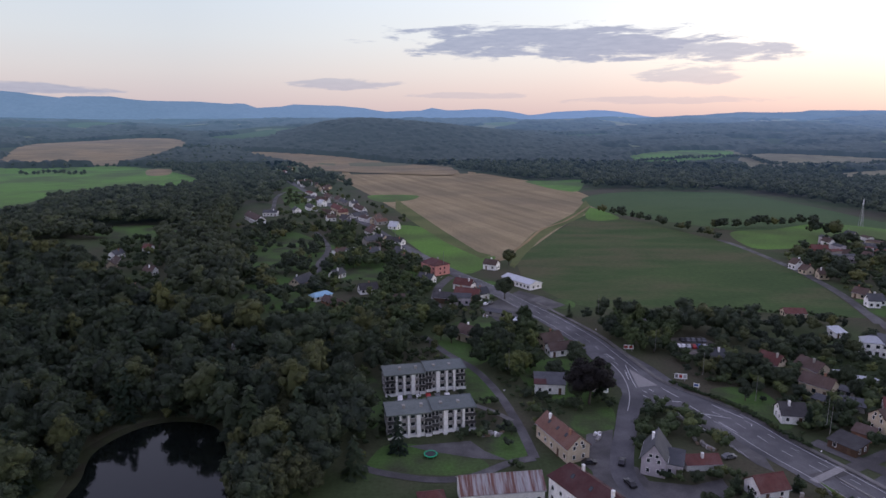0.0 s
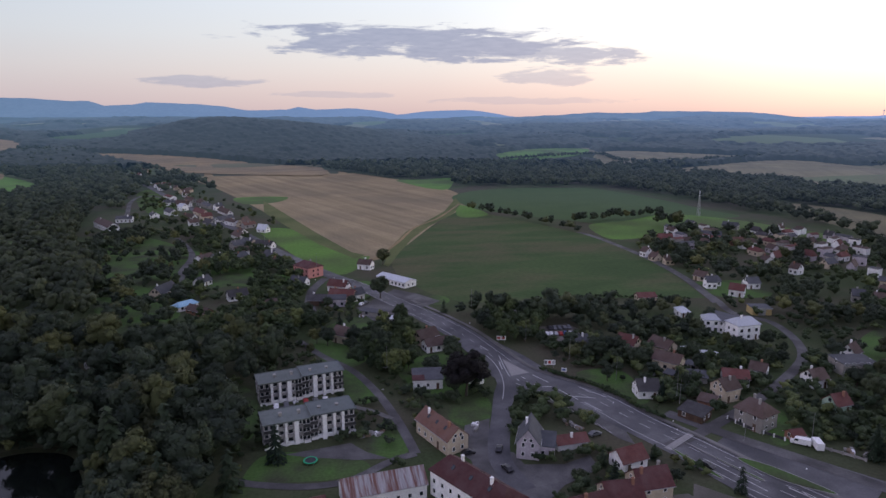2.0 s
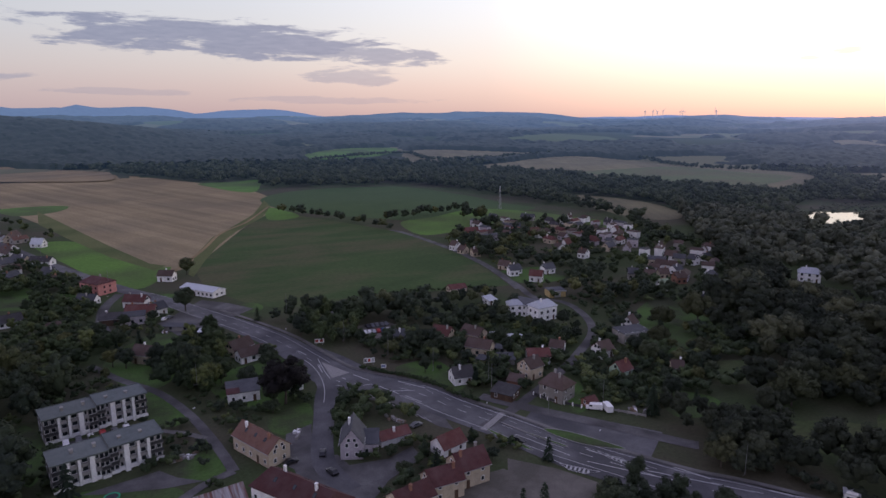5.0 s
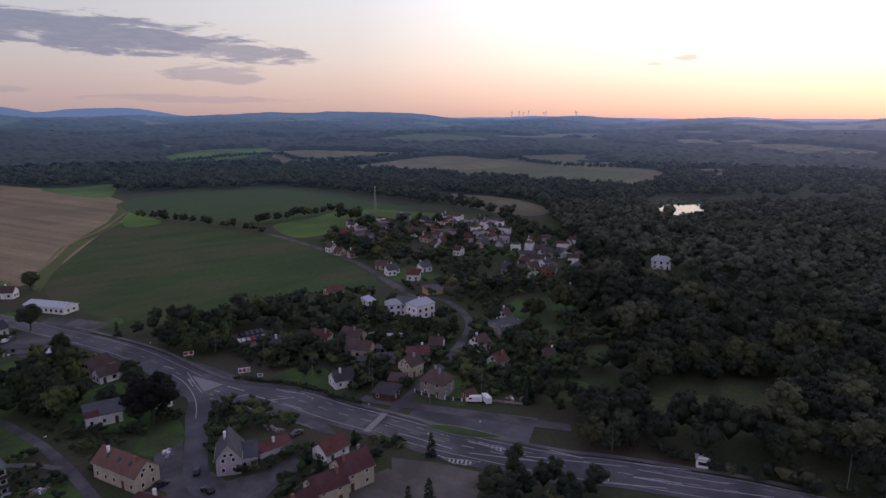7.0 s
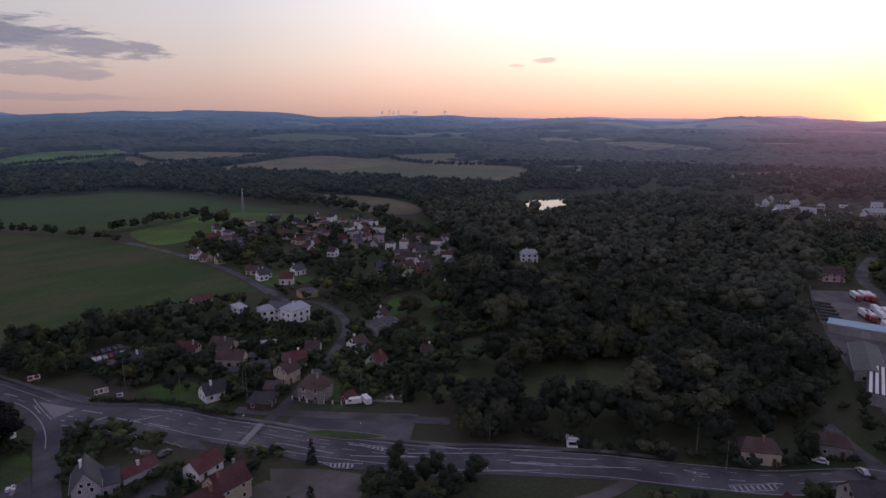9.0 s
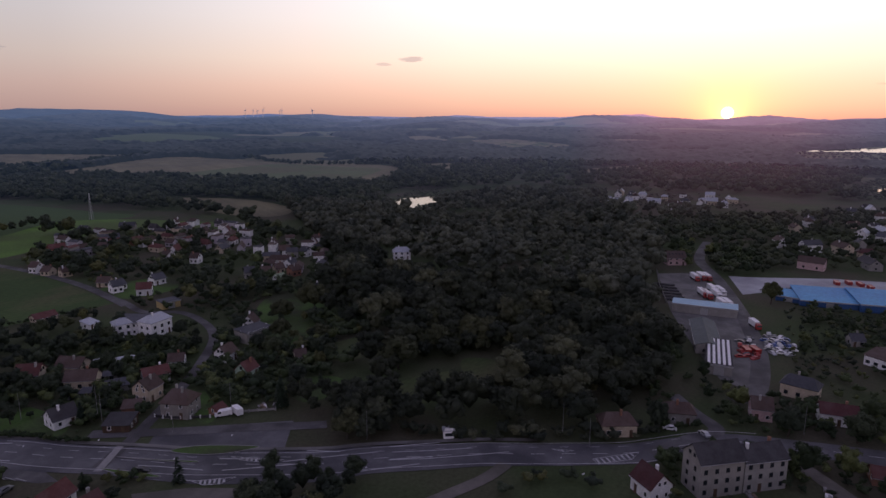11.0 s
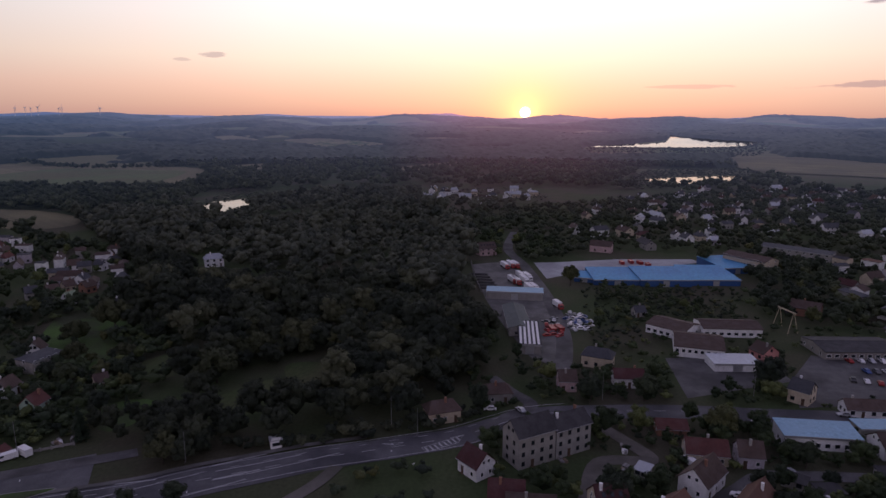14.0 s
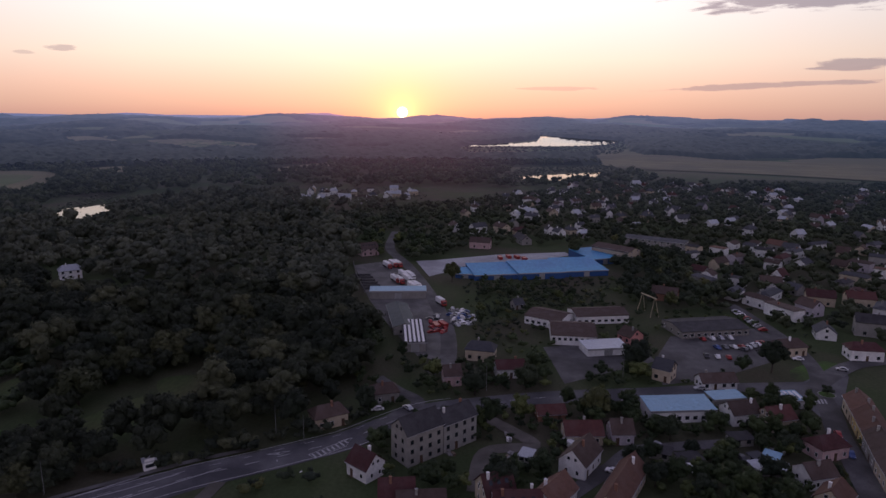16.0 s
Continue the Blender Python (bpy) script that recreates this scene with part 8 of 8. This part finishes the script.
for k in range(6):
    u = k / 5
    (x0, y0), (x1, y1) = (380.4, 46.6), (349.0, 36.2)
    ob = thing("steel_stack", x0 + (x1 - x0) * u, y0 + (y1 - y0) * u, -89, "long stack of dark steel beams on bearers", "steel stack", "steel stacks", z=0.12)
    for j in range(4):
        part("beam", boxes((-5.5, j * 0.7 - 1.4, 0.1, 5.5, j * 0.7 - 0.9, 0.6 + 0.15 * (j % 2))), M["dark"], ob)
for x, y, turn in ((429.4, -42.9, 10), (433.2, -49.1, 15), (431.6, -54.8, 20), (426.3, -59.3, 12), (283.9, -3.5, 30), (282.2, -0.3, 20)):
    ob = thing("skip", x, y, turn, "red steel skip standing on the apron", "skip", "skips", z=0.15)
    part("tub", prism(bmesh.new(), [(-2.6, 0), (2.6, 0), (3.0, 1.9), (-3.0, 1.9)], -1.2, 1.2, 1), PAINT["red"], ob)
    part("rim", boxes((-3.05, -1.28, 1.85, 3.05, -1.18, 2.0), (-3.05, 1.18, 1.85, 3.05, 1.28, 2.0), (-3.05, -1.18, 1.85, -2.95, 1.18, 2.0), (2.95, -1.18, 1.85, 3.05, 1.18, 2.0)), PAINT["red"], ob)


def street_lamp(x, y, turn, h=8.0):
    ob = thing("street_lamp", x, y, turn, "tall grey steel street lamp beside the road", "street lamp", "street lamps")
    part("pole", tube(bmesh.new(), (0, 0, -0.2), (0, 0, h), 0.08, 0.05, 8), M["lamp_steel"], ob)
    arm = part("arm", tube(bmesh.new(), (0, 0, h - 0.05), (1.6, 0, h + 0.25), 0.045, 0.035, 6), M["lamp_steel"], ob)
    part("lamp_head", prism(bmesh.new(), [(-0.16, 0), (0.16, 0), (0.10, 0.14), (-0.10, 0.14)], 1.3, 2.1, 0), M["white"], ob)
    for v in ob.children[-1].data.vertices:
        v.co.z += h + 0.18
    return ob


for x, y, turn in ((71.4, 280.9, 230), (81.4, 231.2, 230), (90.5, 208.0, 230), (98.6, 186.8, 230), (109.3, 165.4, 235), (111.5, 170.6, 220), (114.4, 141.4, 215), (132.2, 137.2, 215), (136.1, 90.2, 200), (166.4, 43.6, 190), (23.3, 213.2, 200),
                   (160.8, 34.5, 150), (195.8, -17.6, 180), (207.3, -65.5, 170), (0.1, 381.3, 230), (-36.2, 470.0, 240)):
    street_lamp(x, y, turn)


def billboard(x, y, turn, w, h, colours, label):
    ob = thing("billboard", x, y, turn, label, "billboard", "billboards")
    for sx in (-w / 3, w / 3):
        part("post", boxes((sx - 0.06, -0.06, -0.2, sx + 0.06, 0.06, 1.2 + h)), M["metal"], ob)
    b = part("board", boxes((-w / 2, -0.14, 1.0, w / 2, -0.06, 1.0 + h)), M["white"], ob)
    for k, c in enumerate(colours):
        part("printed_patch", boxes((-w / 2 + 0.2 + k * w / len(colours), -0.155, 1.4, -w / 2 + (k + 0.8) * w / len(colours), -0.145, 0.7 + h)), PAINT[c], b)
    return ob


billboard(87.7, 220.3, -14, 4.4, 2.0, ("grey", "red", "silver"), "white roadside billboard with dark and red print")
billboard(77.4, 251.5, -10, 4.0, 1.8, ("red", "red"), "small red and white roadside billboard")
billboard(90.6, 212.8, -25, 2.0, 1.4, ("blue",), "small green and white roadside sign")
car(50.2, 163.0, 68, "black", label="black estate car standing on the side road")
car(49.4, 152.2, 105, "black", label="black estate car standing on the side road")
# kiosk beside the main road
ob = thing("kiosk", 160.5, 77.2, -58, "small white ticket kiosk with dark window", "kiosk")
part("wall", boxes((-1.6, -1.3, 0, 1.6, 1.3, 2.7)), M["white"], ob)
part("roof", boxes((-1.9, -1.6, 2.7, 1.9, 1.6, 2.95)), PAINT["silver"], ob)
part("sign", boxes((-1.3, -1.5, 2.95, 1.3, -1.4, 3.7)), M["white"], ob)
part("window", boxes((-1.1, -1.35, 1.0, 1.1, -1.29, 2.0)), M["glass"], ob)
part("door", boxes((1.59, -0.5, 0.05, 1.65, 0.5, 2.1)), PAINT["grey"], ob)
# white box body on the verge
ob = thing("site_trailer", 142.0, 145.0, 70, "white box trailer parked beside the fence", "trailer")
part("box", boxes((-2.2, -1.0, 0.6, 2.2, 1.0, 2.7)), M["white"], ob)
part("drawbar", boxes((2.2, -0.08, 0.55, 3.1, 0.08, 0.7)), M["dark"], ob)
for sy in (-1, 1):
    a = new("wheel", car_meshes("car")[2])
    a.parent, a.location = ob, (0, sy * 1.0, 0.31)
# white fence round the grey house
def fence(pts, step, h, label, board_mat, post_mat):
    x0, y0 = pts[0]
    ob = thing("fence", x0, y0, 0, label, "fence", "fences")
    L = along(pts)
    n = max(1, int(L[-1] / step))
    at = [(float(np.interp(k * L[-1] / n, L, [p[0] for p in pts])) - x0, float(np.interp(k * L[-1] / n, L, [p[1] for p in pts])) - y0) for k in range(n + 1)]
    for x, y in at:
        part("post", boxes((x - 0.18, y - 0.18, -0.1, x + 0.18, y + 0.18, h + 0.2)), post_mat, ob)
    for (ax, ay), (bx, by) in zip(at, at[1:]):
        l = math.hypot(bx - ax, by - ay)
        p = part("panel", boxes((0.19, -0.05, 0.25, l - 0.19, 0.05, h)), board_mat, ob)
        p.matrix_local = pose(ax, ay, 0, 0, 0, math.degrees(math.atan2(by - ay, bx - ax)))
    return ob


fence([(128, 167), (130, 160), (136, 151)], 2.6, 1.1, "low fence of white posts and dark panels", M["dark"], M["white"])
fence([(143, 145), (147, 140), (150, 136)], 2.6, 1.0, "low concrete fence along the service road", WALL["concrete"], WALL["concrete"])
fence([(411.9, 56.0), (379.5, 49.7), (342.2, 40.2)], 4.0, 1.6, "pale concrete fence round the depot yard", WALL["concrete"], WALL["concrete"])
# green trampoline and garden things by the flats
ob = thing("trampoline", -3.8, 167.2, 0, "round green garden trampoline on the lawn", "trampoline")
ring = bmesh.new()
bmesh.ops.create_cone(ring, cap_ends=False, segments=20, radius1=2.0, radius2=2.0, depth=0.14, matrix=Matrix.Translation((0, 0, 0.8)))
bmesh.ops.solidify(ring, geom=ring.faces[:], thickness=0.4)
part("padding", ring, surface("green_vinyl", (0.02, 0.30, 0.14), (0.025, 0.34, 0.16), 2, 0.5), ob)
mat_bm = bmesh.new()
bmesh.ops.create_cone(mat_bm, cap_ends=True, segments=20, radius1=1.7, radius2=1.7, depth=0.03, matrix=Matrix.Translation((0, 0, 0.78)))
part("mat", mat_bm, M["dark"], ob)
for k in range(6):
    a = k * math.tau / 6
    part("leg", tube(bmesh.new(), (1.8 * math.cos(a), 1.8 * math.sin(a), 0), (1.8 * math.cos(a), 1.8 * math.sin(a), 0.8), 0.03, 0.03, 6), M["metal"], ob)
# rubble and pallets in gardens: low pale heaps
def heap(x, y, turn, label, mats, seed):
    rnd = random.Random(seed)
    ob = thing("stack", x, y, turn, label, "stack", "garden stacks")
    for k in range(7):
        a, b = rnd.uniform(-2.5, 2.5), rnd.uniform(-1.2, 1.2)
        part("piece", boxes((a - rnd.uniform(0.4, 1.1), b - 0.4, 0, a + rnd.uniform(0.4, 1.1), b + 0.4, rnd.uniform(0.3, 1.0))), rnd.choice(mats), ob)


for k, (x, y) in enumerate(((13.0, 179.8), (17.4, 180.5), (46.4, 177.5), (21.0, 300.3), (29.2, 298.4), (153.1, 220.6), (154.9, 217.0), (154.6, 138.8), (149.6, 140.7), (76.9, 174.3), (78.1, 171.0), (167.4, -23.0), (178.9, -23.4), (170.3, -4.5), (162.2, -90.8), (165.2, -97.1), (167.6, -94.2))):
    heap(x, y, 30 * k, "loose stack of pale boards and building blocks", (M["white"], M["kerb"], M["wood"], M["kerb"]), 500 + k)
# gantry crane
ob = thing("gantry_crane", 304.5, -105.3, 20, "pale yellow gantry crane on slanted legs", "crane")
steel = surface("yellow_steel", (0.46, 0.40, 0.27), (0.40, 0.34, 0.22), 1.0, 0.6)
part("girder", boxes((-6.0, -0.22, 9.3, 6.0, 0.22, 9.8)), steel, ob)
for sx in (-5.0, 5.0):
    for sy in (-1, 1):
        part("leg", tube(bmesh.new(), (sx * 1.05, sy * 2.5, 0), (sx * 0.95, sy * 0.2, 9.4), 0.17, 0.13, 6), steel, ob)
part("trolley", boxes((-0.8, -0.7, 8.5, 0.8, 0.7, 9.2)), M["dark"], ob)
# lattice mast on the field edge
x, y = 377.3, 565.6
ob = thing("radio_mast", x, y, 20, "tall grey lattice radio mast beyond the field", "mast")
HM = 21.0
for k in range(4):
    a = k * math.pi / 2 + 0.785
    part("leg", tube(bmesh.new(), (2.0 * math.cos(a), 2.0 * math.sin(a), -0.3), (0.5 * math.cos(a), 0.5 * math.sin(a), HM), 0.14, 0.10, 5), M["metal"], ob)
for j in range(9):
    z0, z1 = HM * j / 9, HM * (j + 1) / 9
    r0, r1 = 2.0 - 1.5 * j / 9, 2.0 - 1.5 * (j + 1) / 9
    for k in range(4):
        a, b = k * math.pi / 2 + 0.785, (k + 1) * math.pi / 2 + 0.785
        part("brace", tube(bmesh.new(), (r0 * math.cos(a), r0 * math.sin(a), z0), (r1 * math.cos(b), r1 * math.sin(b), z1), 0.06, 0.06, 4), M["metal"], ob)
part("antenna", tube(bmesh.new(), (0, 0, HM - 2), (0, 0, HM + 4), 0.35, 0.3, 6), M["white"], ob)


def turbine(az, r, h, turn):
    x, y = r * math.sin(radians(az)), r * math.cos(radians(az))
    ob = thing("wind_turbine", x, y, turn, "distant white wind turbine with three blades at rest", "wind turbine", "wind turbines", z=95 + r * math.tan(radians(0.15)))
    part("tower", tube(bmesh.new(), (0, 0, -25), (0, 0, h), 1.6, 1.0, 8), M["turbine"], ob)
    part("nacelle", boxes((-2, -4, h - 1, 2, 4, h + 3)), M["turbine"], ob)
    for k in range(3):
        a = radians(turn + k * 120)
        part("blade", tube(bmesh.new(), (0, -4.5, h + 1), (math.sin(a) * h * 0.55, -4.5, h + 1 + math.cos(a) * h * 0.55), 0.9, 0.3, 5), M["turbine"], ob)


M["turbine"] = surface("turbine_paint", (0.7, 0.7, 0.72), (0.75, 0.75, 0.77), 0.05, 0.6)
for k, (az, el) in enumerate(((45.78, 0.35), (46.27, 0.35), (47.23, 0.34), (48.44, 0.34), (48.79, 0.34), (51.18, 0.46), (46.79, 0.35), (51.22, 0.46))):
    turbine(az + 0.15 * (k % 2), 4080 + 20 * k, 34 + 3 * (k % 3), 20 * k + 40)
# reeds in the pond, a bare trunk on its bank
x, y = -54.1, 172.6
ob = thing("dead_tree", x, y, 0, "bare pale dead trunk standing beside the pond", "dead tree")
part("trunk", tube(bmesh.new(), (0, 0, -0.2), (0.2, 0.1, 8.5), 0.22, 0.07, 7), M["wood"], ob)
for k in range(4):
    part("branch", tube(bmesh.new(), (0.1, 0.05, 4 + k), (math.cos(k * 2.1) * 1.3, math.sin(k * 2.1) * 1.3, 5.2 + k), 0.07, 0.02, 5), M["wood"], ob)
# footbridge-like pale crossing over the main road
(ax, ay), (bx, by) = (111.5, 160.7), (98.7, 153.5)
ribbon("crossing", [(ax, ay), (bx, by)], 1.1, 0.20, M["kerb"], main_road)
